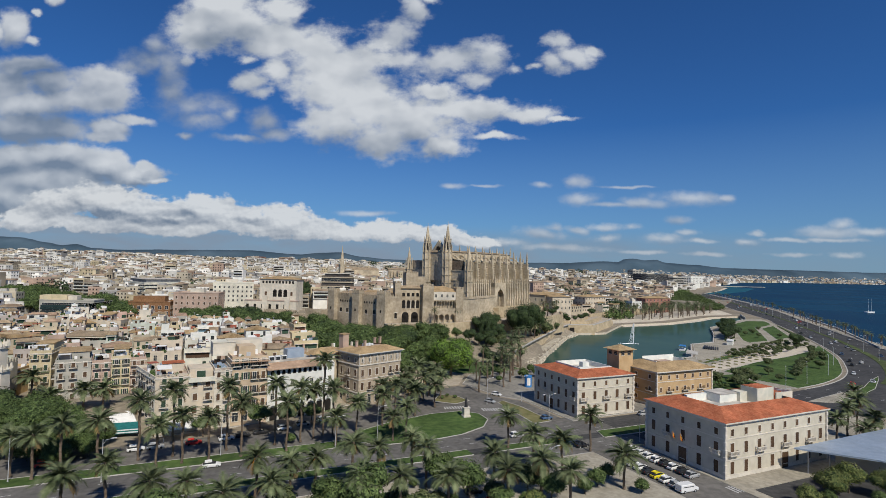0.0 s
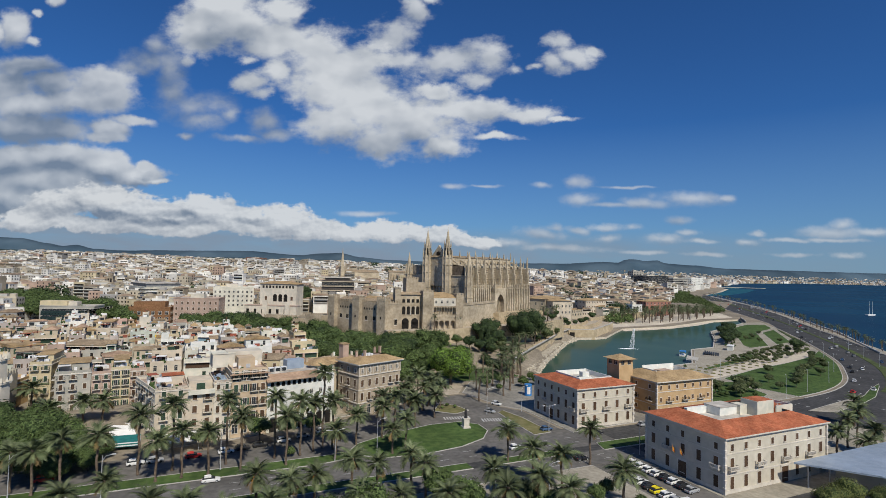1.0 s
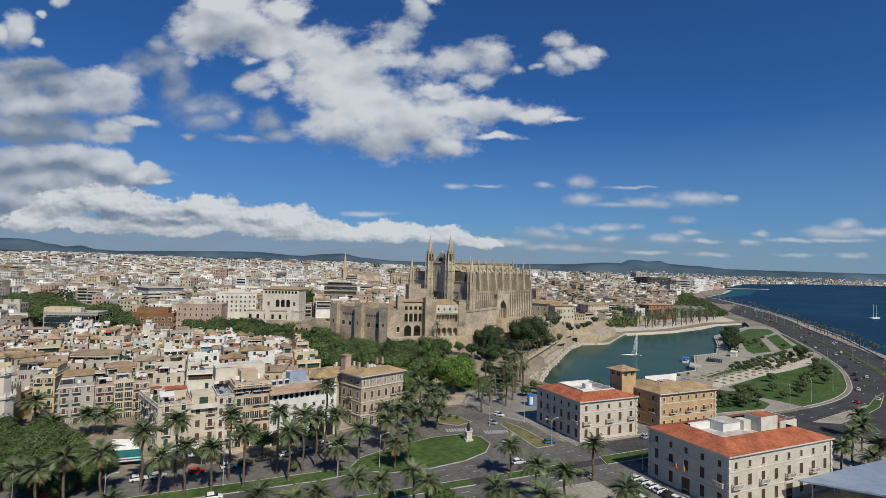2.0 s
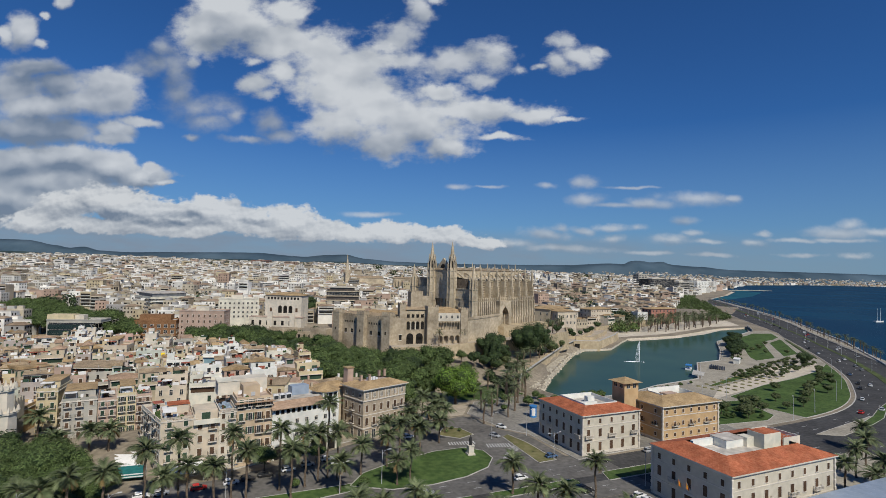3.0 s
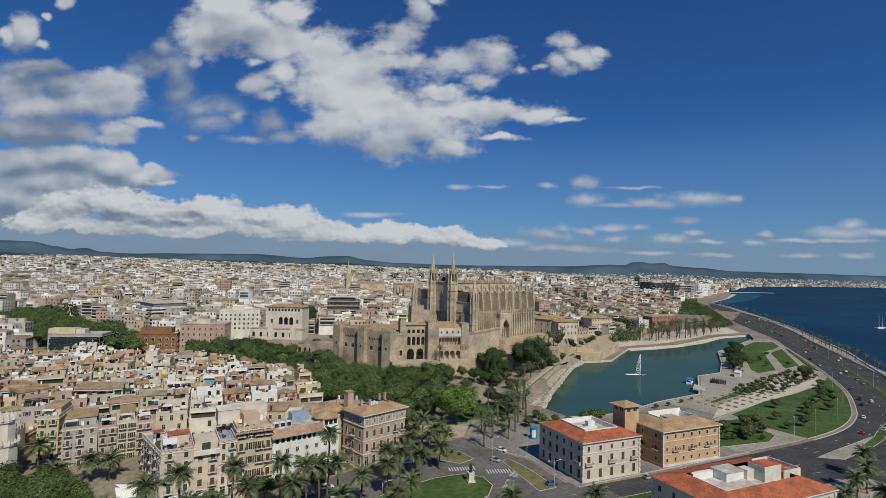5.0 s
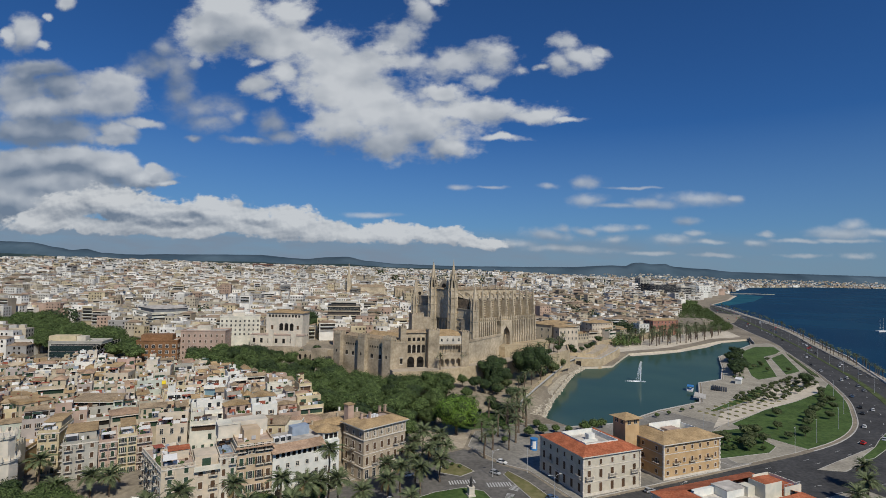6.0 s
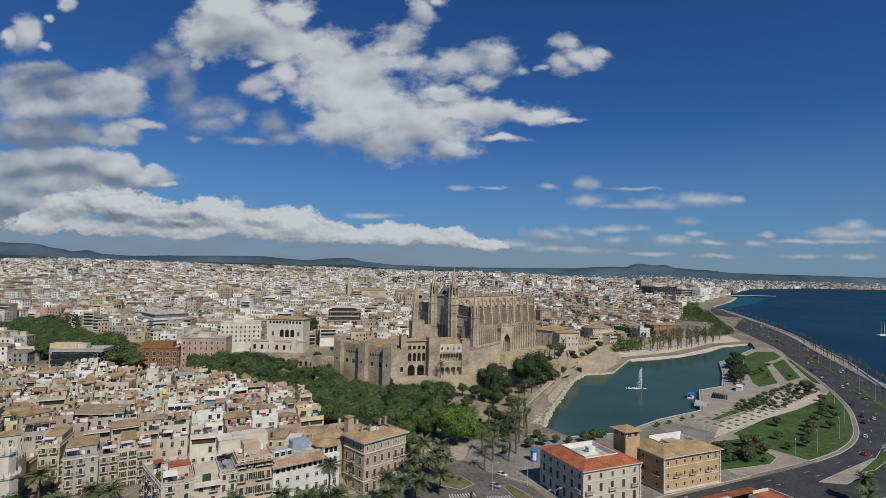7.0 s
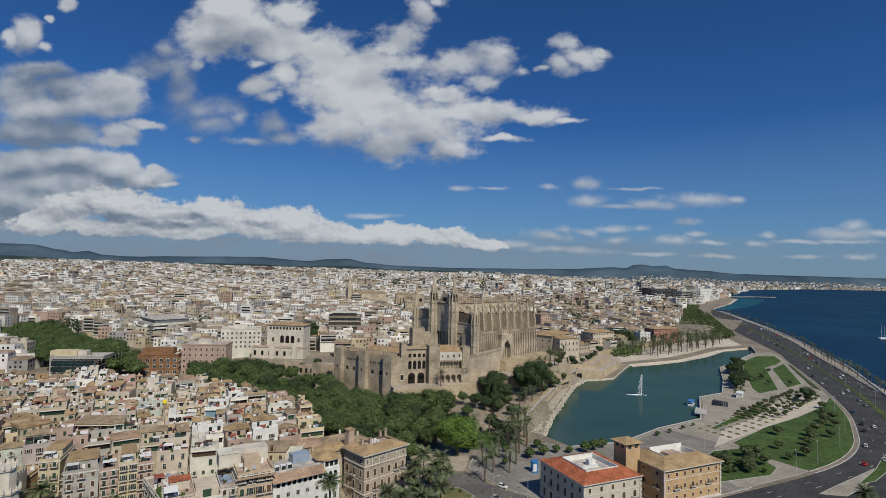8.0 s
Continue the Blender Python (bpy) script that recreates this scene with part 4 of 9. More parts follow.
def balcony_mesh(w, deep=0.9, stone=False):
    """The slab and the railing of a balcony, as two meshes."""
    key = ("balcony", round(w, 2), deep, stone)
    if key not in MESHES:
        thick, gap = (.13, .17) if stone else (.035, .15)
        line, bars = [(-w / 2, 0)], []
        for p, q in (((-w / 2, 0), (-w / 2, -deep)), ((-w / 2, -deep), (w / 2, -deep)), ((w / 2, -deep), (w / 2, 0))):
            p, q = Vector(p), Vector(q)
            n = max(1, int((q - p).length / (thick + gap)))
            for k in range(n):
                line += [p.lerp(q, (k + thick / (thick + gap)) / n), p.lerp(q, (k + 1) / n)]
                bars += [True, False]
        rail = comb_rail(line, .95, .15 if stone else .05, bars, .15 if stone else .04)
        MESHES[key] = (Geo().box(-w / 2 - .04, w / 2 + .04, -deep - .04, 0, -.16, 0).mesh("balcony", M_TRIM), rail.mesh("railing", M_TRIM if stone else M_IRON))
    return MESHES[key]


M_BRACKET = Geo().add([(-.12, -.7, 0), (.12, -.7, 0), (-.12, 0, -.75), (.12, 0, -.75), (-.12, 0, 0), (.12, 0, 0)], [(0, 1, 3, 2), (0, 2, 4), (1, 5, 3), (4, 5, 1, 0)]).mesh("bracket", M_TRIM)


def add_balcony(parent, at, w, stone=False):
    slab, rail = balcony_mesh(w, .9, stone)
    b = part("balcony", slab, None, parent, at=at)
    part("railing", rail, None, b)
    for sx in (-1, 1) if stone else ():
        part("bracket", M_BRACKET, None, b, at=pose(sx * w * .36, 0, -.16))


def band(w, d, e, z, k, both=True):
    """A moulding round the front and the sides of a block, one piece."""
    ring = [(-e, -e), (w + e, -e), (w + e, d), (w, d), (w, 0), (0, 0), (0, d), (-e, d)] if both else [(-e, -e), (w + e, -e), (w + e, 0), (0, 0), (0, d), (-e, d)]
    return Geo().prism(ring, z, z + k)


def side(p, q, t, z):
    """The pose on a wall from p to q (seen from outside, left to right), t along it, at height z."""
    a = math.degrees(math.atan2(q[1] - p[1], q[0] - p[0]))
    return pose(p[0] + (q[0] - p[0]) * t, p[1] + (q[1] - p[1]) * t, z, 0, 0, a)


def windows(parent, p, q, n, z, w, h, style="shut_b", balcony=(), stone=False, bw=None, skip=(), margin=0.5):
    for i in range(n):
        if i in skip:
            continue
        at = side(p, q, (i + margin) / (n - 1 + 2 * margin), z)
        s = style if isinstance(style, str) else style[i % len(style)]
        part("window", window_mesh(w, h, s), None, parent, at=at)
        if i in balcony:
            add_balcony(parent, at @ pose(0, -.03, -h / 2), bw or w + 1.2, stone)


def hip_roof(w, d, over, rise, run, z, slot=0, soffit=1):
    """A hipped tile roof round an open or flat middle: the eaves overhang, the tiles rise over run metres."""
    g = Geo()
    a, b, c, e = -over, w + over, -over, d + over
    o = [(a, c), (b, c), (b, e), (a, e)]
    i_ = [(run, run), (w - run, run), (w - run, d - run), (run, d - run)]
    verts = [(*p, z) for p in o] + [(*p, z + rise) for p in i_] + [(*p, z - .35) for p in o] + [(*p, z + rise - .25) for p in i_]
    for k in range(4):
        n = (k + 1) % 4
        g.add([verts[k], verts[n], verts[4 + n], verts[4 + k]], [(0, 1, 2, 3)], slot)
        g.add([verts[8 + k], verts[8 + n], verts[n], verts[k]], [(0, 1, 2, 3)], soffit)
    inner = [(over * 0, 0), (w, 0), (w, d), (0, d)]
    g.add([(*p, z - .35) for p in o] + [(*p, z - .35) for p in inner], [(k, 4 + k, 4 + (k + 1) % 4, (k + 1) % 4) for k in range(4)], soffit)
    return g, i_


def gable_roof(w, d, over, rise, z, along="x"):
    g = Geo()
    a, b, c, e = -over, w + over, -over, d + over
    if along == "x":
        m = d / 2
        v = [(a, c, z), (b, c, z), (b, e, z), (a, e, z), (a, m, z + rise), (b, m, z + rise)]
        f = [(0, 1, 5, 4), (2, 3, 4, 5), (1, 2, 5), (3, 0, 4), (3, 2, 1, 0)]
    else:
        m = w / 2
        v = [(a, c, z), (b, c, z), (b, e, z), (a, e, z), (m, c, z + rise), (m, e, z + rise)]
        f = [(3, 0, 4, 5), (1, 2, 5, 4), (0, 1, 4), (2, 3, 5), (3, 2, 1, 0)]
    return g.add(v, f)


def full_hip(w, d, over, rise, z):
    a, b, c, e = -over, w + over, -over, d + over
    k = min(w, d) / 2
    if w >= d:
        v = [(a, c, z), (b, c, z), (b, e, z), (a, e, z), (k, d / 2, z + rise), (w - k, d / 2, z + rise)]
        f = [(0, 1, 5, 4), (1, 2, 5), (2, 3, 4, 5), (3, 0, 4), (3, 2, 1, 0)]
    else:
        v = [(a, c, z), (b, c, z), (b, e, z), (a, e, z), (w / 2, k, z + rise), (w / 2, d - k, z + rise)]
        f = [(0, 1, 4), (1, 2, 5, 4), (2, 3, 5), (3, 0, 4, 5), (3, 2, 1, 0)]
    return Geo().add(v, f)


# ---- the three port blocks ----
def port_block(name, x, y, w, d, eave, label, wall, roof_mat, nf, ns, over=0.75, rise=2.0, run=6.0, stone=True, base=0.45, rows=None, styles=("shut_b",), court=True):
    t = thing(name, x, y, base, 24.5, label, "building")
    h = eave - base
    body = Geo().box(0, w, 0, d, 0, h - .3, 0)
    part("wall", body, wall, t)
    for z, e, k in ((4.3, .12, .3), (h * .69, .12, .25), (h - .75, .3, .4), (0.0, .1, .9)):
        for a, b, c, f in ((-e, w + e, -e, 0), (-e, 0, 0, d + e), (w, w + e, 0, d + e)):
            part("string_course", Geo().box(a, b, c, f, z, z + k), M_TRIM, t)
    g, i_ = hip_roof(w, d, over, rise, run, h)
    part("roof", g, [roof_mat, M_TRIM], t)
    part("courtyard_roof", Geo().prism([i_[0], i_[1], i_[2], i_[3]], h - .6, h + .35), M_FLAT, t)
    for z, ww, hh, bal in rows:
        windows(t, (0, 0), (w, 0), nf, z, ww, hh, styles, balcony=[i for i in range(nf) if bal and i % 2 == (nf // 2) % 2], stone=stone, bw=3.3)
        windows(t, (0, d), (0, 0), ns, z, ww, hh, styles, balcony=[i for i in (1, ns - 1) if bal], stone=stone, bw=2.8)
        windows(t, (w, 0), (w, d), ns, z, ww, hh, styles)
    for px, py in ((-.05, -.05), (w + .05, -.05), (-.05, d)):
        g = Geo()
        for k in range(int(h / .9)):
            s = .34 if k % 2 else .24
            for z in (k * .9, k * .9 + .84):
                g.v += [(px - s, py - s, z), (px + s, py - s, z), (px + s, py + s, z), (px - s, py + s, z)]
        for k in range(len(g.v) // 4 - 1):
            for q in range(4):
                g.f.append((k * 4 + q, k * 4 + (q + 1) % 4, k * 4 + 4 + (q + 1) % 4, k * 4 + 4 + q))
                g.m.append(0)
        part("quoin", g, M_TRIM, t)
    return t, h


ROWS = [(h, w_, t_, b) for h, w_, t_, b in ((2.5, 1.3, 2.9, False), (7.1, 1.3, 2.7, True), (11.0, 1.0, 1.6, False))]
office, oh = port_block("port_office", 69.6, 127.9, 40.4, 24.6, 14.1, "white stone three-storey office block with red tiled roof", M_ASHLAR, M_ROOF_RED, 8, 5, rows=ROWS)
door = Geo().box(-1.3, 1.3, -.12, .1, 0, 4.0, 0).box(-1.6, -1.3, -.2, .1, 0, 4.2, 1).box(1.3, 1.6, -.2, .1, 0, 4.2, 1).box(-1.7, 1.7, -.25, .1, 4.0, 4.5, 1)
part("door", door, [M_SHUT_B, M_TRIM], office, at=side((0, 0), (40.4, 0), 0.56, 0))
part("door", door, [M_SHUT_B, M_TRIM], office, at=side((0, 24.6), (0, 0), 0.5, 0))
part("stair_house", Geo().box(25, 32, 9, 14, oh, oh + 4.4, 0).box(25.2, 31.8, 9.2, 13.8, oh + 4.4, oh + 4.5, 1), [P_CHALK, M_ROOF_RED], office)
part("stair_house_side", Geo().box(22, 25, 12, 15, oh, oh + 3.0, 0).box(8, 22, 18.3, 18.6, oh, oh + 2.0, 0), P_CHALK, office)
part("terrace_parapet", Geo().box(32, 39.2, 8.2, 8.5, oh, oh + 2.9).box(38.9, 39.2, 8.5, 18, oh, oh + 2.9).box(32, 39.2, 17.7, 18, oh, oh + 2.9), P_CHALK, office)
part("red_terrace", Geo().box(32, 38.9, 8.5, 17.7, oh + .5, oh + 2.1, 0), M_ROOF_RED, office, "red tiled roof terrace")
part("roof_room", Geo().box(15, 22, 13, 18, oh, oh + 2.6, 0).box(14.8, 22.2, 12.8, 18.2, oh + 2.6, oh + 2.8, 1).box(7, 15, 17, 18, oh, oh + 2.2, 0).box(7, 7.4, 8, 17, oh, oh + 1.6, 0), [P_WHITE, M_FLAT], office)
rail = Geo()
for i in range(12):
    rail.box(32 + i * .6, 32.05 + i * .6, 8.3, 8.35, oh + 2.9, oh + 3.7)
rail.box(32, 39, 8.3, 8.36, oh + 3.65, oh + 3.72)
part("roof_rail", rail, M_STEEL, office)
for k, (c0, c1) in enumerate((((.60, .03, .03), (.70, .45, .03)), ((.62, .40, .03), (.55, .04, .04)))):
    f = Geo().tube([(0, 0, 0), (0, -1.6, 2.6)], [.05, .03], 6, 0)
    f.add([(0, -.7, 1.25), (0, -1.55, 2.55), (.25, -1.75, .9), (.2, -.8, .1), (-.12, -1.2, 1.75)], [(0, 4, 3), (4, 2, 3), (4, 1, 2)], 1)
    part("flag", f, [M_STEEL, surface("flag_cloth", c0, c1, 2.0, 0.8)], office, "red and yellow flag on a pole", at=side((0, 24.6), (0, 0), .42 + .1 * k, 5.4))

customs, ch = port_block("customs_house", 46.7, 177.8, 24.8, 24.6, 13.9, "white stone three-storey customs house with red tiled roof", M_ASHLAR, M_ROOF_RED, 5, 6, rows=ROWS, run=5.2, rise=1.7)
part("roof_parapet", Geo().box(5.2, 19.6, 5.2, 5.5, ch, ch + 2.0).box(5.2, 19.6, 19.1, 19.4, ch, ch + 2.2).box(5.2, 5.5, 5.5, 19.1, ch, ch + 2.2).box(19.3, 19.6, 5.5, 19.1, ch, ch + 2.0)
     .box(12, 15, 12, 14, ch, ch + 2.6).box(8, 15, 10.5, 12, ch, ch + 1.0), P_WHITE, customs)
door = Geo().box(-1.0, 1.0, -.12, .1, 0, 3.4, 0).box(-1.3, -1.0, -.2, .1, 0, 3.6, 1).box(1.0, 1.3, -.2, .1, 0, 3.6, 1).box(-1.4, 1.4, -.25, .1, 3.4, 3.8, 1)
part("door", door, [M_SHUT_B, M_TRIM], customs, at=side((0, 24.6), (0, 0), .42, 0))

OROWS = [(2.4, 1.0, 1.3, False), (6.4, 1.0, 1.5, True), (10.8, 1.0, 1.4, False)]
ochre, kh = port_block("ochre_block", 80.2, 194.0, 29.0, 20.0, 13.6, "ochre rendered three-storey block with tan tiled hip roof", M_OCHRE, M_ROOF_TAN, 7, 3, over=1.1, rise=2.3, run=6.2, rows=OROWS, stone=False, base=0.4)
part("roof_parapet", Geo().box(6, 23, 13, 13.3, kh, kh + 3.4, 0).box(6, 6.3, 6, 13, kh, kh + 2.6, 0).box(22.7, 23, 6, 13, kh, kh + 2.4, 0).box(11, 17, 8, 12, kh, kh + 1.8, 1), [P_WHITE, P_PINK], ochre)
tower = Geo().box(-7, 0, 12, 18.6, 0, 19.6, 0)
part("tower", tower, M_OCHRE, ochre)
for k in range(2):
    part("tower_window", window_mesh(1.6, 1.5, "plain"), None, ochre, at=side((-7, 12), (0, 12), (k + .6) / 2.2, 18.3))
    part("tower_window", window_mesh(1.6, 1.5, "plain"), None, ochre, at=side((-7, 18.6), (-7, 12), (k + .6) / 2.2, 18.3))
part("tower_roof", full_hip(7, 6.6, 1.2, 1.7, 19.6), M_ROOF_TAN, ochre, at=pose(-7, 12, 0))

# ---- cathedral: local x runs east along the south side, y north, z from its terrace ----
def pinnacle(g, x, y, z, r, h, n=4, slot=0):
    """A slender crocketed pinnacle: a shaft with a small collar and a long spike."""
    g.cone(x, y, r, r, z, z + h * .35, n, slot, math.pi / 4)
    g.cone(x, y, r * 1.35, r * 1.35, z + h * .35, z + h * .40, n, slot, math.pi / 4)
    g.cone(x, y, r * 1.05, .06, z + h * .40, z + h, n, slot, math.pi / 4)
    for k in range(3):
        zz = z + h * (.5 + .14 * k)
        rr = r * (1.05 - .28 * k)
        g.cone(x, y, rr, rr, zz, zz + .18, n, slot, 0)


# blind windows of the aisle: recess shade put into this dark stone colour
M_RECESS_SHADE = surface("old_blind_windows", (0.14, 0.11, 0.08), (0.23, 0.185, 0.135), 0.8, 0.95, 0.3, 0.2)


def cathedral():
    t = thing("cathedral", 17.6, 353.0, 16.0, 45.0, "golden limestone gothic cathedral with pinnacled buttresses and twin spires", "cathedral")
    L = 73.0
    part("chapel_wall", Geo().box(0, L, 2.4, 12, 0, 25.2), M_STONE, t)
    part("aisle_wall", Geo().box(2, L, 7.5, 20, 25.2, 39.5), M_RECESS_SHADE, t)
    part("aisle_roof", Geo().add([(2, 7.2, 39.5), (L, 7.2, 39.5), (L, 20, 41), (2, 20, 41)], [(0, 1, 2, 3)]), M_STONE, t)
    part("nave_wall", Geo().box(0.5, L - 2, 20, 41, 25, 45.6), M_STONE, t)
    part("nave_roof", Geo().add([(0, 19.4, 45.6), (L - 2, 19.4, 45.6), (L - 2, 41.6, 45.6), (0, 41.6, 45.6), (1, 30.5, 47.2), (L - 3, 30.5, 47.2)], [(0, 1, 5, 4), (2, 3, 4, 5), (1, 2, 5), (3, 0, 4)]), M_ROOF_OLD, t)
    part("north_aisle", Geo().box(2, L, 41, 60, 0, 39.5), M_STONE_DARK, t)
    part("apse", Geo().prism([(L - 2, 8), (L + 6, 10), (L + 12, 20), (L + 12, 40), (L + 6, 52), (L - 2, 54)], 0, 33), M_STONE, t)
    # west front: two octagonal towers with spires, the gable and the deep bay between
    for y in (20.4, 41.0):
        g = Geo()
        g.cone(0, y, 3.5, 3.3, 0, 45.0, 8, 0, math.pi / 8)
        for z in (8, 16, 23.5, 29, 34.5, 40, 45):
            g.cone(0, y, 3.75, 3.75, z, z + .5, 8, 0, math.pi / 8)
        for k in range(8):
            a = math.pi / 8 + k * math.pi / 4
            g.cone(3.35 * math.cos(a), y + 3.35 * math.sin(a), .42, .42, 0, 46.5, 4, 0, a)
            pinnacle(g, 3.3 * math.cos(a), y + 3.3 * math.sin(a), 46.2, .42, 6.2)
        g.cone(0, y, 2.7, 2.5, 45, 53.5, 8, 0, math.pi / 8)
        for k in range(8):
            a = k * math.pi / 4
            g.box(-.45, .45, -.1, .2, 47, 52.2, 1, pose(2.42 * math.cos(a), y + 2.42 * math.sin(a), 0, 0, 0, math.degrees(a) + 90))
            b = a + math.pi / 8
            pinnacle(g, 2.5 * math.cos(b), y + 2.5 * math.sin(b), 52.6, .3, 4.6)
        g.cone(0, y, 2.75, 2.75, 53.2, 53.8, 8, 0, math.pi / 8)
        g.cone(0, y, 2.0, .14, 53.8, 65.5, 8, 0, math.pi / 8)
        for k in range(7):
            r = 2.0 - (k + .6) * .27
            for j in range(8):
                a = math.pi / 8 + j * math.pi / 4
                g.box(-.12, .12, -.12, .12, 0, .4, 0, pose(r * math.cos(a), y + r * math.sin(a), 54.6 + k * 1.65))
        g.cone(0, y, .09, .09, 65.3, 67.2, 4)
        g.box(-.4, .4, y - .06, y + .06, 66.2, 66.36)
        part("spired_tower", g, [M_STONE, M_DARK], t)
    front = Geo()
    front.box(2.4, 4.5, 22, 39.5, 0, 46, 0)
    front.add([(1.2, 22, 44.5), (1.2, 39.5, 44.5), (1.2, 30.7, 54.2), (2.8, 22, 44.5), (2.8, 39.5, 44.5), (2.8, 30.7, 54.2)],
              [(1, 0, 2), (3, 4, 5), (0, 3, 5, 2), (4, 1, 2, 5), (0, 1, 4, 3)], 0)
    front.box(.9, 3.0, 22, 39.5, 43.4, 44.5, 0)
    front.cone(0, 0, 4.6, 4.6, 0, .5, 20, 1, 0, pose(2.35, 30.7, 35, 0, -90, 0))
    front.cone(0, 0, 1.7, 1.7, 0, .5, 16, 1, 0, pose(1.15, 30.7, 48, 0, -90, 0))
    for k in range(10):
        a = k * math.pi / 5
        front.box(-.12, .12, 0, 4.6, 0, .1, 0, pose(1.82, 30.7, 35, 0, -90, 0) @ pose(0, 0, 0, 0, 0, math.degrees(a)))
    for k in range(6):
        front.box(1.5, 2.4, 22 + k * 3.3, 22.5 + k * 3.3, 4, 43, 0)
    for z in (12, 22, 42):
        front.box(1.9, 2.4, 22, 39.5, z, z + .6, 0)
    part("west_front", front, [M_STONE, M_DARK], t)
    for s, y0, y1 in ((1, 2.4, 17), (-1, 44.5, 60)):
        g = Geo().box(1.0, 3.0, y0, y1, 0, 33, 0)
        for z in (10, 20, 25.5, 32.4):
            g.box(.6, 3.0, y0, y1, z, z + .6, 0)
        for k in range(3):
            yy = y0 + 3.0 + k * 4.2
            g.box(.85, 1.05, yy - .8, yy + .8, 12, 18.5, 1)
        part("west_wing", g, [M_STONE, M_DARK], t)
    # corner turrets
    for y, zt in ((0, 33), (61.5, 33)):
        g = Geo().cone(.5, y, 3.0, 2.7, 0, zt, 8, 0, math.pi / 8)
        for z in (10, 18, 25, 32.5):
            g.cone(.5, y, 3.2, 3.2, z, z + .5, 8, 0, math.pi / 8)
        for k in range(8):
            a = math.pi / 8 + k * math.pi / 4
            g.cone(.5 + 2.75 * math.cos(a), y + 2.75 * math.sin(a), .35, .35, 0, zt + 2.5, 4, 0, a)
            pinnacle(g, .5 + 2.6 * math.cos(a), y + 2.6 * math.sin(a), zt + 2.2, .38, 6.0)
        g.cone(.5, y, 2.0, 1.7, zt, zt + 6.5, 8, 0, math.pi / 8)
        g.cone(.5, y, 1.7, .1, zt + 6.5, zt + 16.5, 8, 0, math.pi / 8)
        part("corner_turret", g, M_STONE, t)
    # great buttresses of the south side, each with its pinnacle and flying arches
    n = 8
    for i in range(n + 1):
        x = 4 + (L - 5) * i / n
        g = Geo().box(x - .75, x + .75, 3.0, 9, 0, 38.2)
        g.box(x - .85, x + .85, 2.8, 9, 30.5, 31.0).box(x - .85, x + .85, 2.8, 9, 37.9, 38.5)
        g.box(x - .5, x + .5, 2.2, 3.0, 0, 34)
        pinnacle(g, x, 3.9, 38.2, .78, 10.0)
        pinnacle(g, x, 7.6, 38.2, .5, 6.5)
        for (ya, za), (yb, zb) in (((8, 34), (20, 42.5)), ((8, 28), (20, 36))):
            pts = []
            for k in range(7):
                s = k / 6
                pts.append((ya + (yb - ya) * s, za + (zb - za) * math.sin(s * math.pi / 2)))
            for (a0, c0), (a1, c1) in zip(pts, pts[1:]):
                g.add([(x - .4, a0, c0), (x + .4, a0, c0), (x + .4, a1, c1), (x - .4, a1, c1), (x - .4, a0, c0 + 1.3), (x + .4, a0, c0 + 1.3), (x + .4, a1, c1 + 1.3), (x - .4, a1, c1 + 1.3)],
                      [(3, 2, 1, 0), (4, 5, 6, 7), (0, 1, 5, 4), (1, 2, 6, 5), (2, 3, 7, 6), (3, 0, 4, 7)])
        pinnacle(g, x, 20.3, 44.5, .55, 7.0)
        part("buttress", g, M_STONE, t)
        if i < n:
            x1 = 4 + (L - 5) * (i + 1) / n
            # banded blind windows of the aisle
            g = Geo()
            for k in range(7):
                part("stone_band", Geo().box(x + .8, x1 - .8, 7.1, 7.55, 27.2 + k * 1.7, 27.9 + k * 1.7), M_STONE, t)
            part("stone_band", Geo().box(x + .8, x1 - .8, 6.9, 7.6, 38.7, 39.9), M_STONE, t)
            # tall lancet slots of the chapels between slim buttresses
            for k in range(3):
                a = x + (x1 - x) * (k + .5) / 3
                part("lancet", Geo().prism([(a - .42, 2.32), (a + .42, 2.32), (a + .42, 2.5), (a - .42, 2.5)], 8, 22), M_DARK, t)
            for k in range(4):
                a = x + (x1 - x) * k / 4 + .9
                g = Geo().box(a - .42, a + .42, 0.4, 2.4, 0, 23.4).box(a - .5, a + .5, .1, 2.4, 0, 12)
                g.add([(a - .42, .4, 23.4), (a + .42, .4, 23.4), (a + .42, 2.4, 25.4), (a - .42, 2.4, 25.4), (a, 1.2, 26.6)], [(0, 1, 4), (1, 2, 4), (2, 3, 4), (3, 0, 4)])
                pinnacle(g, a, .9, 23.4, .34, 4.6)
                part("slim_buttress", g, M_STONE, t)
    part("chapel_parapet", Geo().box(1, L, 2.0, 2.9, 25.0, 25.6).box(1, L, 2.1, 2.5, 25.6, 26.6), M_STONE, t)
    part("string_course", Geo().box(1, L, 2.15, 2.5, 8.0, 8.5).box(1, L, 2.15, 2.5, 23.2, 23.7), M_STONE, t)
    # south porch: a deep pointed arch
    g = Geo()
    cx, w, yf = 31.0, 4.0, -3.2
    arch = [(-w, 0), (-w, 6.5)] + [(-w + 2 * w * (1 - math.cos(a)) , 6.5 + 2 * w * .9 * math.sin(a)) for a in (.2, .4, .6, .8, 1.0)] + [(0, 13.4)]
    arch = arch + [(-a, b) for a, b in arch[-2::-1]]
    for (a0, b0), (a1, b1) in zip(arch, arch[1:]):
        g.add([(cx + a0, yf, b0), (cx + a1, yf, b1), (cx + a1, 1.5, b1), (cx + a0, 1.5, b0)], [(0, 1, 2, 3)], 1)
    outer = [(-6.4, 0), (-6.4, 6.5), (-6.4, 10), (-6.4, 13), (-6.4, 17), (-4, 17), (-2, 17), (0, 17)]
    outer = outer + [(-a, b) for a, b in outer[-2::-1]]
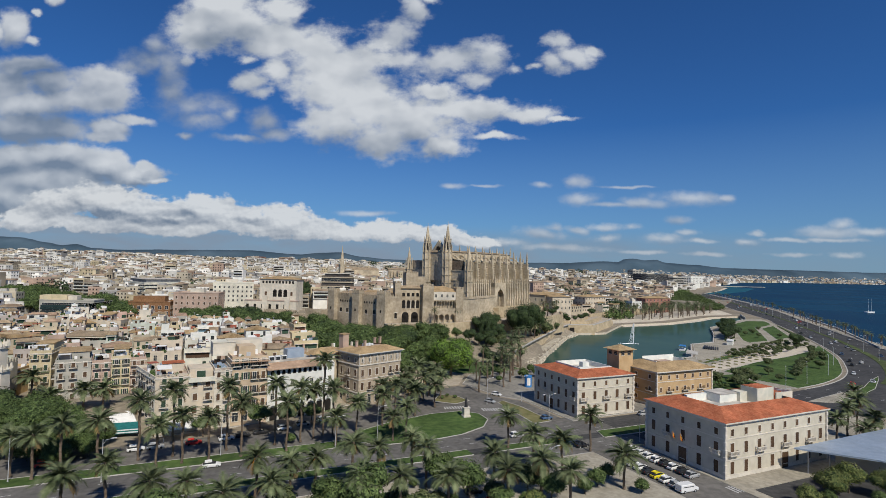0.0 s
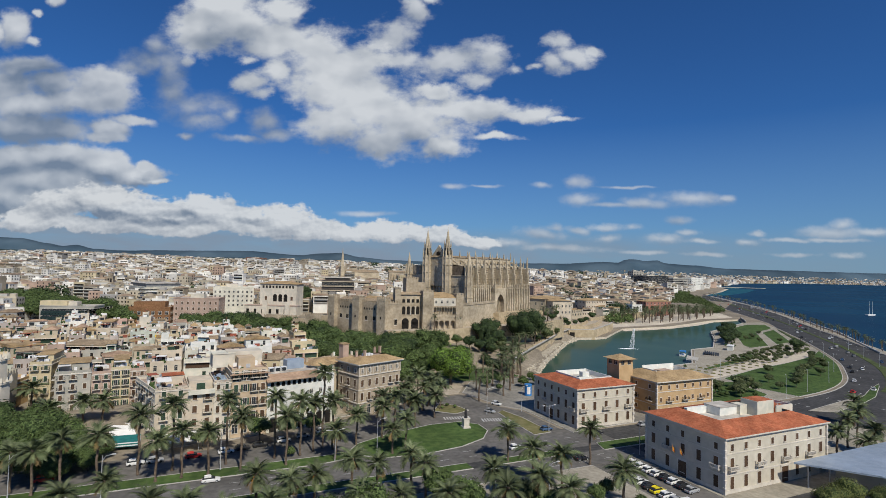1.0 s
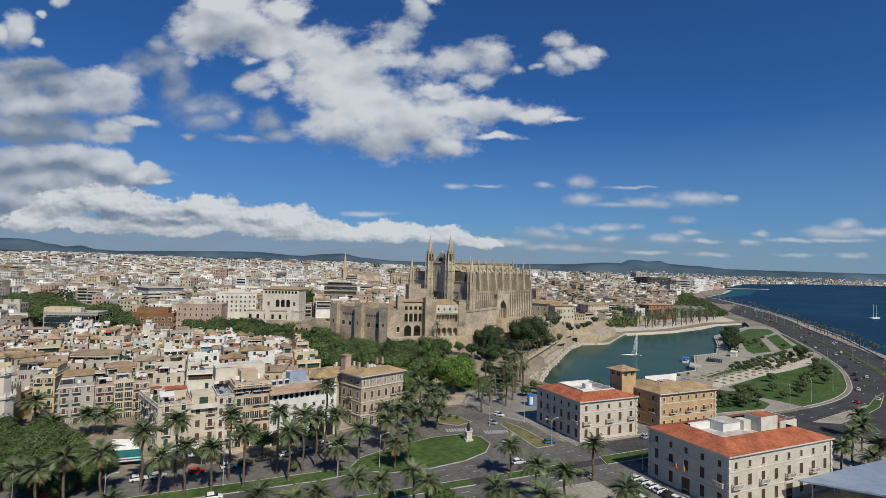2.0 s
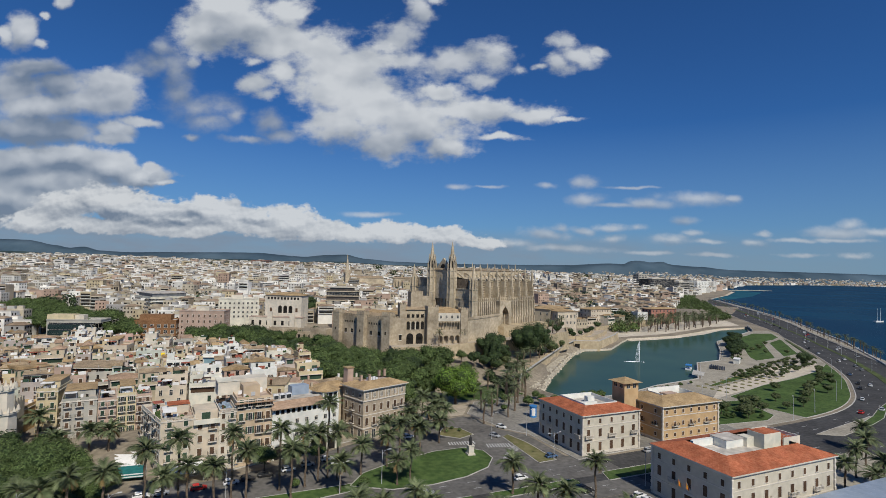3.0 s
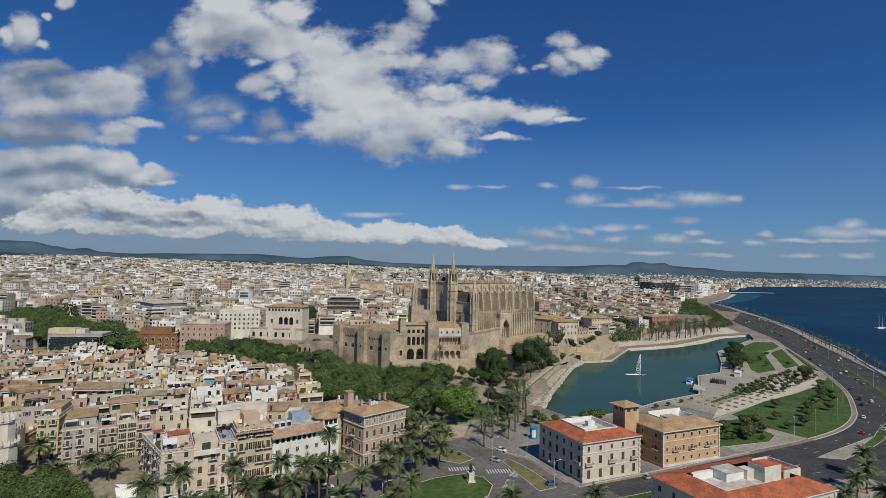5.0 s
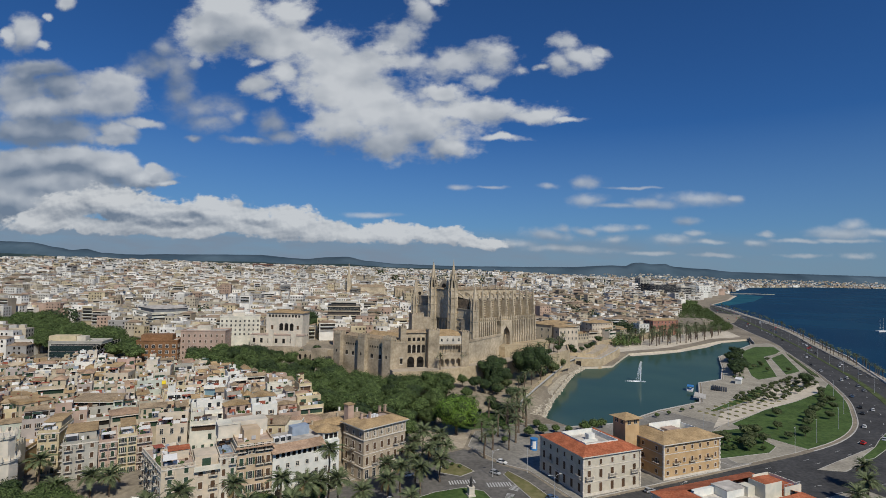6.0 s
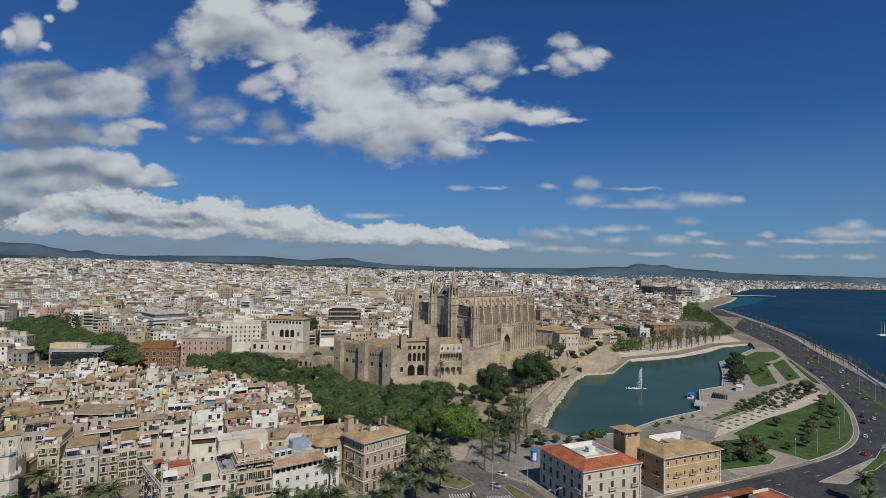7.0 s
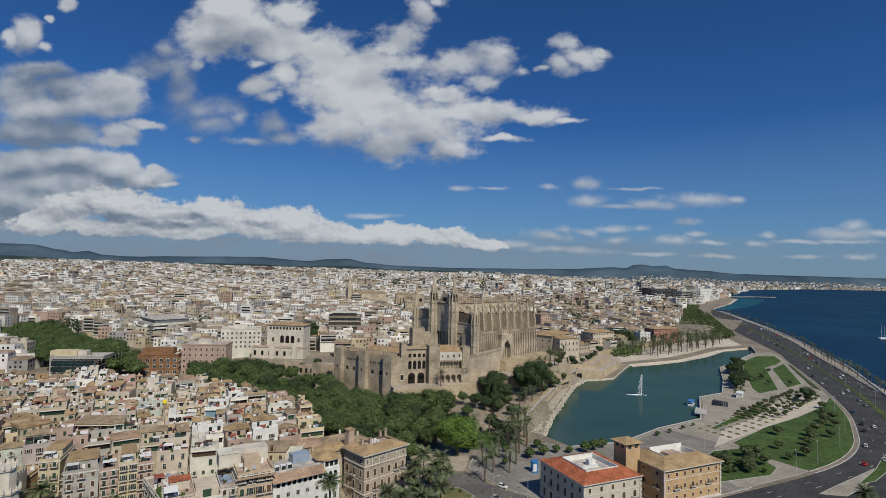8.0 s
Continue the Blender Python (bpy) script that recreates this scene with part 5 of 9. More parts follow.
    for (a0, b0), (a1, b1), (c0, d0), (c1, d1) in zip(arch, arch[1:], outer, outer[1:]):
        g.add([(cx + c0, yf, d0), (cx + a0, yf, b0), (cx + a1, yf, b1), (cx + c1, yf, d1)], [(3, 2, 1, 0)], 0)
    g.box(cx - 6.4, cx - 4.3, yf + .01, 2.4, 0, 16.9, 0).box(cx + 4.3, cx + 6.4, yf + .01, 2.4, 0, 16.9, 0).box(cx - 6.4, cx + 6.4, yf + .01, 2.4, 14, 16.95, 0)
    g.box(cx - 4.3, cx + 4.3, 1.5, 2.3, 0, 14, 2)
    for s in (-1, 1):
        pinnacle(g, cx + s * 5.6, yf + .8, 17, .6, 7)
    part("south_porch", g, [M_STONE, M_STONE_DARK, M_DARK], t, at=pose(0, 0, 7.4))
    return t


cathedral()
# ---- royal palace beside it ----
def crenels(g, x0, x1, y0, y1, z, step=1.5, w=.8, h=1.1, thick=.5, slot=0):
    for a, b, fixed, ax in ((x0, x1, y0, 0), (x0, x1, y1 - thick, 0), (y0, y1, x0, 1), (y0, y1, x1 - thick, 1)):
        k = a
        while k + w <= b + .01:
            if ax == 0:
                g.box(k, k + w, fixed, fixed + thick, z, z + h, slot)
            else:
                g.box(fixed, fixed + thick, k, k + w, z, z + h, slot)
            k += step


def crenels_at(g, x0, x1, z, at, step=1.5, w=.8, h=1.1, thick=.5):
    k = x0
    while k + w <= x1 + .01:
        g.box(k, k + w, 0, thick, z, z + h, 0, at)
        k += step


def palace():
    t = thing("royal_palace", -68.6, 331.7, 8.0, -33.5, "sandstone walled royal palace with square crenellated towers", "palace")
    # local x runs along the long wall towards the camera, y inside
    g = Geo().box(0, 44.4, 0, 14, 0, 24.0)
    crenels(g, 0, 44.4, 0, 14, 24.0)
    part("curtain_wall", g, M_PALACE, t)
    part("roof", gable_roof(41, 9, 0, 1.4, 24.6), M_ROOF_OLD, t, at=pose(1, 3.5, 0))
    for x, w, h in ((-2.2, 5.6, 26.6), (18.6, 5.4, 26.6), (38.2, 6.4, 26.8)):
        g = Geo().box(x, x + w, -3.0, 2, 0, h)
        g.box(x - .12, x + w + .12, -3.12, 2.12, h - 1.2, h - .8)
        crenels(g, x, x + w, -3.0, 2, h, 1.35, .75, 1.0, .4)
        part("square_tower", g, M_PALACE, t)
        part("slit_window", Geo().box(x + w / 2 - .5, x + w / 2 + .5, -3.06, -2.9, h - 12, h - 10.4), M_DARK, t)
    for x in (6.5, 12.0, 27.5, 34.0):
        part("gothic_window", Geo().box(x - .9, x - .1, -.08, .05, 13.4, 15.8, 0).box(x + .1, x + .9, -.08, .05, 13.4, 15.8, 0).box(x - 1.15, x + 1.15, -.14, .05, 12.9, 13.3, 1), [M_DARK, M_TRIM], t)
    for x in (6, 8, 10, 12, 14, 26, 28, 30, 32, 34):
        part("small_window", Geo().box(x - .4, x + .4, -.08, .05, 19.6, 20.8), M_DARK, t)
    # the sunlit end wall towards the loggias, with its one tall window
    at = pose(44.2, -.4, 0, 0, 0, 50.5)
    g = Geo().box(0, 8.6, 0, 3, 0, 24.6, 0, at).box(0, 8.6, -.15, 3, 23.6, 24.0, 0, at)
    crenels_at(g, 0, 8.6, 24.6, at)
    part("end_wall", g, M_PALACE, t)
    part("tall_window", Geo().box(4.4, 5.9, -.1, .05, 11.6, 14.8, 0, at).box(4.1, 6.2, -.2, .05, 11.2, 11.6, 1, at).box(4.1, 6.2, -.16, .05, 14.8, 15.2, 1, at), [M_DARK, M_TRIM], t)
    # inner ranges and the keep behind
    part("inner_range", Geo().box(6, 40, 20, 31, 0, 24).box(14, 40, 34, 44, 0, 25), M_PALACE, t)
    part("inner_roof", gable_roof(34, 11, .5, 2.2, 24), M_ROOF_TAN, t, at=pose(6, 20, 0))
    part("inner_roof", gable_roof(26, 10, .5, 2.2, 25), M_ROOF_OLD, t, at=pose(14, 34, 0))
    return t


def loggia():
    t = thing("palace_loggia", -11.6, 312.2, 17.0, 18.0, "sandstone palace wing with arcaded loggias between square towers", "palace")
    g = Geo().box(0, 6.8, -1.0, 6, -3, 22.0)
    crenels(g, 0, 6.8, -1, 6, 22, 1.3, .75, 1.1, .4)
    part("square_tower", g, M_PALACE, t)
    g = Geo().box(21.2, 26, -.6, 5, -3, 20.6)
    crenels(g, 21.2, 26, -.6, 5, 20.6, 1.2, .7, 1.0, .4)
    part("square_tower", g, M_PALACE, t)
    part("back_wall", Geo().box(6.8, 21.2, 3.0, 12, 0, 18.6), M_PALACE, t)
    part("hall_roof", full_hip(24, 17, .8, 3.0, 18.7), M_ROOF_TAN, t, at=pose(1, 1.0, 0))
    part("floor_slab", Geo().box(6.8, 21.2, 0, 3, 7.4, 8.2).box(6.8, 21.2, 0.2, 3, 13.0, 13.8).box(6.8, 21.2, -.2, .1, 7.2, 8.6), M_PALACE, t)
    part("upper_wall", Geo().box(6.8, 21.2, .1, 3.0, 13.8, 18.6), P_PALE, t)
    windows(t, (6.8, .1), (21.2, .1), 4, 16.2, 1.1, 1.7, "glass")
    n = 4
    for i in range(n):
        x0, x1 = 6.8 + 14.4 * i / n, 6.8 + 14.4 * (i + 1) / n
        g = Geo()
        m, r = (x0 + x1) / 2, (x1 - x0) / 2 - .35
        pts = [(m - r, 0), (m - r, 3.6)] + [(m - r * math.cos(a), 3.6 + r * math.sin(a)) for a in (.4, .8, 1.2, 1.57, 1.94, 2.34, 2.74)] + [(m + r, 3.6), (m + r, 0)]
        out = [(x0, 0), (x0, 3.6), (x0, 5), (x0, 7.4), (m - 1, 7.4), (m - .3, 7.4), (m + .3, 7.4), (m + 1, 7.4), (x1, 7.4), (x1, 3.6), (x1, 0)]
        for (a0, b0), (a1, b1), (c0, d0), (c1, d1) in zip(pts, pts[1:], out, out[1:]):
            g.add([(c0, 0, d0), (a0, 0, b0), (a1, 0, b1), (c1, 0, d1)], [(3, 2, 1, 0)])
            g.add([(a0, 0, b0), (a1, 0, b1), (a1, .8, b1), (a0, .8, b0)], [(0, 1, 2, 3)])
        part("arch", g, M_PALACE, t)
    for i in range(9):
        x = 7.2 + 13.6 * i / 8
        part("column", Geo().cone(x, .35, .18, .16, 8.2, 12.6, 8).box(x - .32, x + .32, .05, .65, 12.6, 13.0), M_PALACE, t)
    # west loggia between the great wall and the tower
    g = Geo().box(-13, 0, 3.4, 9, -3, 20.4)
    part("west_wing", g, M_PALACE, t)
    part("wing_roof", gable_roof(13, 6, .5, 1.6, 20.4), M_ROOF_OLD, t, at=pose(-13, 3, 0))
    for i in range(4):
        x = -11.6 + i * 2.9
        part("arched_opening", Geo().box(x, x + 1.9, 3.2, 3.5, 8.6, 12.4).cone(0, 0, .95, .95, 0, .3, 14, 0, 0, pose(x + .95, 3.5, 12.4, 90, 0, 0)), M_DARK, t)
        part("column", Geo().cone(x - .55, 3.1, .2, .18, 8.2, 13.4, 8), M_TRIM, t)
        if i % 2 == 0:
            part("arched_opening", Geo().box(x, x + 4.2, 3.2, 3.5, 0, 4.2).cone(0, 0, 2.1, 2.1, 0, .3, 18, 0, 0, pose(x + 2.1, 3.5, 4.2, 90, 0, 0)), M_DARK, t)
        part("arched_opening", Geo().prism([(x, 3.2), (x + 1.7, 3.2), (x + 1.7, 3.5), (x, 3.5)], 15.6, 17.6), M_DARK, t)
    g = Geo().box(-16.5, -13, 1.5, 7, -3, 23.5)
    crenels(g, -16.5, -13, 1.5, 7, 23.5, 1.2, .65, 1.0, .4)
    part("slim_tower", g, M_PALACE, t)
    # keep
    k = Geo().box(-3.5, 4.5, 27, 36, 0, 29.4)
    crenels(k, -3.5, 4.5, 27, 36, 29.4, 1.4, .8, .9, .5)
    part("keep", k, M_PALACE, t)
    part("keep", Geo().box(4.5, 10, 28, 36, 0, 27), M_PALACE, t)
    return t


palace()
loggia()
edge_wall("palace_terrace_wall", [(-30, 292), (-6, 299), (18, 318.5), (27, 326), (26, 332)], 3, 17.6, 1.5, M_RAMPART, "high golden retaining wall below the palace", lean=0.8)
structure("palace_terrace", Geo().prism([(-29, 294), (-6.5, 300.8), (17, 320), (25, 327), (24, 346), (-14, 345), (-38, 318)], 2, 17.0), M_FLAGS, "paved terrace of the palace", "terrace")
edge_wall("cathedral_terrace_wall", [(9.5, 322), (37, 366)], 8, 31.6, 1.5, M_STONE, "high limestone wall with a moulded parapet")
part("parapet", Geo().box(-.4, 52.2, -.35, 1.0, 30.4, 31.8), M_PALACE, bpy.data.objects["cathedral_terrace_wall"], at=pose(9.5, 322, 0, 0, 0, 58.0))
structure("cathedral_terrace", Geo().prism([(36, 340), (58, 352), (92, 398), (98, 430), (84, 440), (30, 380), (18, 352)], 3, 16.0), M_FLAGS, "paved terrace along the cathedral", "terrace")
at = pose(17.6, 353, 0, 0, 0, 45)
court = [at @ Vector((a, b, 0)) for a, b in ((22, -9.5), (76, -9.5), (80, 2.2), (20, 2.2))]
structure("cathedral_forecourt", Geo().prism([(p.x, p.y) for p in court], 8, 23.3), M_RAMPART, "raised stone forecourt along the cathedral's chapels", "terrace")
edge_wall("mirador_wall", [(24, 331), (40, 338), (60, 352), (93, 397), (99, 430)], 4, 17.2, 1.2, M_RAMPART, "golden stone retaining wall of the cathedral terrace", lean=0.5)

# ---- houses ----
rng = random.Random(7)
P_APRICOT = surface("plaster_apricot", (0.50, 0.385, 0.26), (0.58, 0.455, 0.32), 0.5, 0.9, 0.2, 0.15)
P_LILAC, P_MINT, P_ROSE = (surface("plaster_" + n, c, [v * 1.15 for v in c], 0.5, 0.9, 0.25, 0.15) for n, c in (("taupe", (0.42, 0.37, 0.335)), ("mint", (0.46, 0.49, 0.42)), ("rose", (0.47, 0.325, 0.27))))
TOWN_WALLS = [P_LILAC, P_LILAC, P_MINT, P_ROSE, P_WHITE, P_WHITE, P_GREY, P_CREAM, P_CREAM, P_SAND, P_WHITE, P_WHITE, P_PALE, P_PALE, P_CHALK, P_CHALK, P_STONE, P_STONE, P_SAND, P_GREY, P_APRICOT, P_YELLOW, P_PINK]
STYLES = ["shut_b", "shut_g", "glass", "open_b", "shut_b", "plain"]
M_RUST = surface("terracotta_paint", (0.30, 0.085, 0.055), (0.40, 0.13, 0.085), 1.0, 0.8, 0.25)
M_PLANT = surface("potted_plants", (0.035, 0.065, 0.02), (0.08, 0.12, 0.04), 2.0, 0.9, 0.3)
BITS = [M_WHITE, M_AWNING, M_SHUT_G, M_SHUT_B, M_RUST, M_METAL_ROOF, M_PLANT, M_STEEL, M_DARK]


def roof_bits(g, a0, a1, b0, b1, h, r, n):
    """Small things on a roof terrace: tanks, boxes, pots, washing, fans."""
    for _ in range(n):
        a, b = r.uniform(a0, a1), r.uniform(b0, b1)
        k = r.choice([0, 0, 0, 1, 1, 2, 3, 3, 4, 5, 6, 6, 6, 7, 8])
        kind = r.random()
        if k == 6:
            for _ in range(5):
                p, q, s = a + r.uniform(-.6, .6), b + r.uniform(-.6, .6), r.uniform(.25, .5)
                g.cone(p, q, s * .5, s, h, h + s * 1.2, 5, 6, r.random()).cone(p, q, s, s * .2, h + s * 1.2, h + s * 2.2, 5, 6, r.random())
        elif kind < .25:
            g.cone(a, b, .45, .45, h, h + 1.2, 8, k)
        elif kind < .5:
            g.box(a, a + r.uniform(1.2, 2.6), b, b + .06, h + .5, h + 1.7, k)
        else:
            w, d, z = r.uniform(.4, 1.5), r.uniform(.4, 1.2), r.uniform(.5, 1.5)
            g.box(a, a + w, b, b + d, h, h + z, k)


def canopy(g, a, b, w, d, h, slot):
    for i, j in ((0, 0), (w, 0), (0, d), (w, d)):
        g.box(a + i - .05, a + i + .05, b + j - .05, b + j + .05, h, h + 2.3, 7)
    g.box(a - .2, a + w + .2, b - .2, b + d + .2, h + 2.3, h + 2.38, slot)


def cap_flat(parent, a0, a1, b0, b1, h, wall, r, name="roof"):
    g = Geo()
    p = r.uniform(.5, 1.1)
    for a, b, c, e in ((a0, a1, b0, b0 + .22), (a0, a1, b1 - .22, b1), (a0, a0 + .22, b0 + .22, b1 - .22), (a1 - .22, a1, b0 + .22, b1 - .22)):
        g.box(a - .02, b + .02, c - .02, e + .02, h, h + p, 1)
    g.box(a0 + .22, a1 - .22, b0 + .22, b1 - .22, h, h + .06, 0)
    part(name, g, [r.choice([M_TERRACE, M_FLAT, M_FLAT, M_ROOF_PINK]), wall], parent)


def cap_tile(parent, a0, a1, b0, b1, h, r, name="roof", mat=None):
    w, d = a1 - a0, b1 - b0
    k = r.random()
    if k < .45:
        s = r.uniform(.6, 1.5)
        v = [(-.35, -.35, h), (w + .35, -.35, h), (w + .35, d + .35, h + s), (-.35, d + .35, h + s), (-.35, d + .35, h), (w + .35, d + .35, h)]
        f = [(0, 1, 2, 3), (4, 3, 2, 5), (0, 3, 4), (1, 5, 2), (0, 4, 5, 1)]
        if r.random() < .4:
            v = [(w - p[0], p[1], p[2]) if False else (p[0], d - p[1], p[2]) for p in v]
            f = [tuple(reversed(q)) for q in f]
        g = Geo().add(v, f)
    elif k < .75:
        g = gable_roof(w, d, .35, r.uniform(.9, 1.6), h, r.choice("xy"))
    else:
        g = full_hip(w, d, .4, r.uniform(1.0, 1.8), h)
    part(name, g, mat or r.choice(ROOFS), parent, at=pose(a0, b0, 0))


def house(x, y, w, d, h, turn, z, r, wall=None, style=None, label=None, rows=2, joined=False, roof=None, group="old town houses"):
    """An old town house of one to three staggered volumes, with terraces, attics and small roof things."""
    wall = wall or r.choice(TOWN_WALLS)
    style = style or r.choice(["flat", "flat", "mixed", "mixed", "tile"])
    kind = {"flat": "roof terraces", "tile": "a low clay tiled roof", "mixed": "a tiled attic above a terrace"}[style]
    t = thing("house", x, y, z, turn, label or f"{wall.name.replace('plaster_', '')} rendered town house with {kind}", "house", group)
    vols = [(0, w, 0, d, h)]
    if style != "tile":
        cut = r.choice("bblr")
        f = r.uniform(.4, .65)
        up = h + r.uniform(2.5, 3.3)
        vols.append({"b": (.05, w - .05, d * f, d - .05, up), "l": (.05, w * f, d * .25, d - .05, up), "r": (w * (1 - f), w - .05, d * .2, d - .05, up)}[cut])
        if r.random() < .35:
            a0, a1, b0, b1, u = vols[1]
            s = min(2.8, a1 - a0 - .5)
            p = r.uniform(a0 + .1, a1 - s - .1)
            vols.append((p, p + s, b1 - 2.8, b1 - .2, u + 2.4))
    g = Geo()
    for a0, a1, b0, b1, hh in vols:
        g.box(a0, a1, b0, b1, -3 if hh == h else h - .2, hh)
    part("wall", g, wall if r.random() < .7 else wall, t)
    bits = Geo()
    for i, (a0, a1, b0, b1, hh) in enumerate(vols):
        if style == "tile" or (style == "mixed" and i == 1) or (i == 2 and r.random() < .5):
            cap_tile(t, a0, a1, b0, b1, hh, r, "roof" if i == 0 else "attic_roof", roof)
        else:
            cap_flat(t, a0, a1, b0, b1, hh, wall, r, "roof" if i == 0 else "attic_roof")
            if i == 0:
                roof_bits(bits, a0 + .4, a1 - 2, b0 + .4, max(b0 + .5, b0 + (b1 - b0) * .4), hh + .06, r, r.randint(6, 12))
                if r.random() < .45:
                    canopy(bits, r.uniform(.4, max(.5, w - 4)), .5, r.uniform(2.4, 3.6), r.uniform(1.8, 2.6), hh, r.choice([0, 1, 1, 2, 3, 4]))
            else:
                roof_bits(bits, a0 + .3, a1 - 1.4, b0 + .3, b1 - 1.2, hh + .06, r, r.randint(3, 6))
    for _ in range(r.randint(0, 2)):
        a0, a1, b0, b1, hh = r.choice(vols)
        a, b = r.uniform(a0, a1 - .7), r.uniform(b0, b1 - .7)
        bits.box(a, a + .55, b, b + .55, hh - .3, hh + 1.7, r.choice([0, 1, 3])).box(a - .1, a + .65, b - .1, b + .65, hh + 1.7, hh + 1.85, 4)
    if r.random() < .3:
        a0, a1, b0, b1, hh = vols[-1]
        a, b = (a0 + a1) / 2, (b0 + b1) / 2
        bits.tube([(a, b, hh), (a, b, hh + 3)], [.04, .03], 5, 7).box(a - .6, a + .6, b - .02, b + .02, hh + 2.6, hh + 2.66, 7)
    if bits.v:
        tagged(part("terrace_clutter", bits, BITS, t), kind="stuff")
    st = r.choice(STYLES)
    g = Geo()
    for i, (a0, a1, b0, b1, hh) in enumerate(vols):
        for f in range(rows if i == 0 else 1):
            zz = hh - (2.7 if i == 0 else 2.2) - 3.1 * f
            if zz < .8:
                break
            ww, wh = r.choice(((.9, 1.3), (1.0, 1.5), (1.0, 1.9), (1.1, 2.0))) if i == 0 else (r.choice((.9, 1.2, 2.2)), 1.7)
            for lo, hi, front in ((a0, a1, True), (b0, b1, False)):
                n = max(1, int((hi - lo) / r.uniform(2.2, 3.4)))
                gallery = f == 0 and front and r.random() < .2
                if gallery:
                    g.box(lo + .6, hi - .6, b0 - .05, b0 + .02, hh - 2.5, hh - .6, 0).box(lo + .3, hi - .3, b0 - .8, b0 + .02, hh - .6, hh - .45, 1)
                    continue
                for q in range(n):
                    if r.random() < (.1 if front else .18):
                        continue
                    c = lo + (hi - lo) * (q + .5) / n
                    if not joined and i == 0:
                        part("window", window_mesh(ww, wh, st), None, t, at=side((a0, b0), (a1, b0), (q + .5) / n, zz + wh / 2) if front else side((a1, b0), (a1, b1), (q + .5) / n, zz + wh / 2))
                        if front and r.random() < .18:
                            add_balcony(t, side((a0, b0), (a1, b0), (q + .5) / n, zz) @ pose(0, -.03, 0), ww + 1.0)
                    elif front:
                        g.box(c - ww / 2, c + ww / 2, b0 - .05, b0 + .02, zz, zz + wh, 0).box(c - ww / 2 - .15, c + ww / 2 + .15, b0 - .14, b0 + .02, zz - .12, zz, 1)
                    else:
                        g.box(a1 - .02, a1 + .05, c - ww / 2, c + ww / 2, zz, zz + wh, 0)
    if g.v:
        tagged(part("facade_glazing", g, [r.choice([M_DARK, M_SHUT_B, M_SHUT_G, M_GLASS]), M_TRIM], t), kind="stuff")
    return t


TOWN = [(-90, 184), (-62, 196), (-50, 204), (-49, 219), (-71, 243), (-91, 269), (-124, 296), (-150, 315), (-163, 329), (-172, 308), (-198, 306), (-222, 336), (-300, 330), (-300, 205), (-190, 184), (-128, 192)]
# houses with a look of their own: x, y, w, d, h, turn, wall, style, roof, words
OWN = [(-191, 217, 26, 12, 14.5, -28, P_SAND, "tile", M_ROOF_TAN, "sand rendered house under a large tan gable roof"),
       (-152, 211, 17, 9, 15.5, 6, P_YELLOW, "tile", M_ROOF_OLD, "pale yellow house with a brown tiled roof"),
       (-107, 230, 9, 8, 17.0, 8, P_WHITE, "flat", None, "white house with a blue painted terrace front"),
       (-156, 252, 12, 9, 13.0, 28, P_WHITE, "flat", None, "white cubic house with several terraces"),
       (-145, 258, 8, 9, 14.0, 28, P_PALE, "flat", None, "pale house with a bright yellow awning"),
       (-72, 181, 16, 10, 14.2, 6, P_YELLOW, "tile", M_ROOF_OLD, "cream house with a brown tiled roof and white terrace"),
       (-103, 186, 10, 9, 12.0, 22, P_CREAM, "flat", None, "cream house with a red painted roof terrace"),
       (-92, 188, 9, 9, 12.4, 22, P_CHALK, "flat", None, "chalk white house with cluttered terraces"),
       (-176, 262, 14, 10, 15.5, 12, P_CREAM, "mixed", None, "cream apartment house with a tiled attic"),
       (-160, 276, 12, 10, 16.5, 20, P_PALE, "flat", None, "pale apartment house with stacked balconies")]
for x, y, w, d, h, tn, wl, st, rf_, words in OWN:
    t = house(x, y, w, d, h, tn, terrain(x, y), rng, wl, st, words, 3 if y < 225 else 2, y > 215, rf_)
    if "awning" in words:
        part("awning", Geo().add([(1, -2.6, h - .9), (6, -2.6, h - .9), (6, .02, h + .1), (1, .02, h + .1), (1, -2.6, h - 1.2), (6, -2.6, h - 1.2)], [(0, 1, 2, 3), (4, 5, 1, 0)]), M_YELLOW, t, "bright yellow awning")
    if "red painted" in words:
        part("terrace_floor", Geo().box(.3, w - .3, .3, d * .4, h + .07, h + .12).box(.3, w * .5, d * .1, d * .35, h + 2.0, h + 2.1), M_RUST, t, "red painted terrace and canopy")
    if "blue painted" in words:
        part("terrace_front", Geo().box(.5, w - .5, -.1, .02, h - 3.4, h - .8), surface("pale_blue_paint", (.20, .33, .40), (.28, .42, .48), 1, .8, .2), t, "pale blue painted front")
    if "white terrace" in words:
        part("terrace", Geo().box(w, w + 5, .5, d - .5, 4, h - 1.2).box(w, w + 5.1, .4, .7, h - 1.2, h - .2).box(w + 4.8, w + 5.1, .4, d - .4, h - 1.2, h - .2), P_CHALK, t, "white roof terrace")
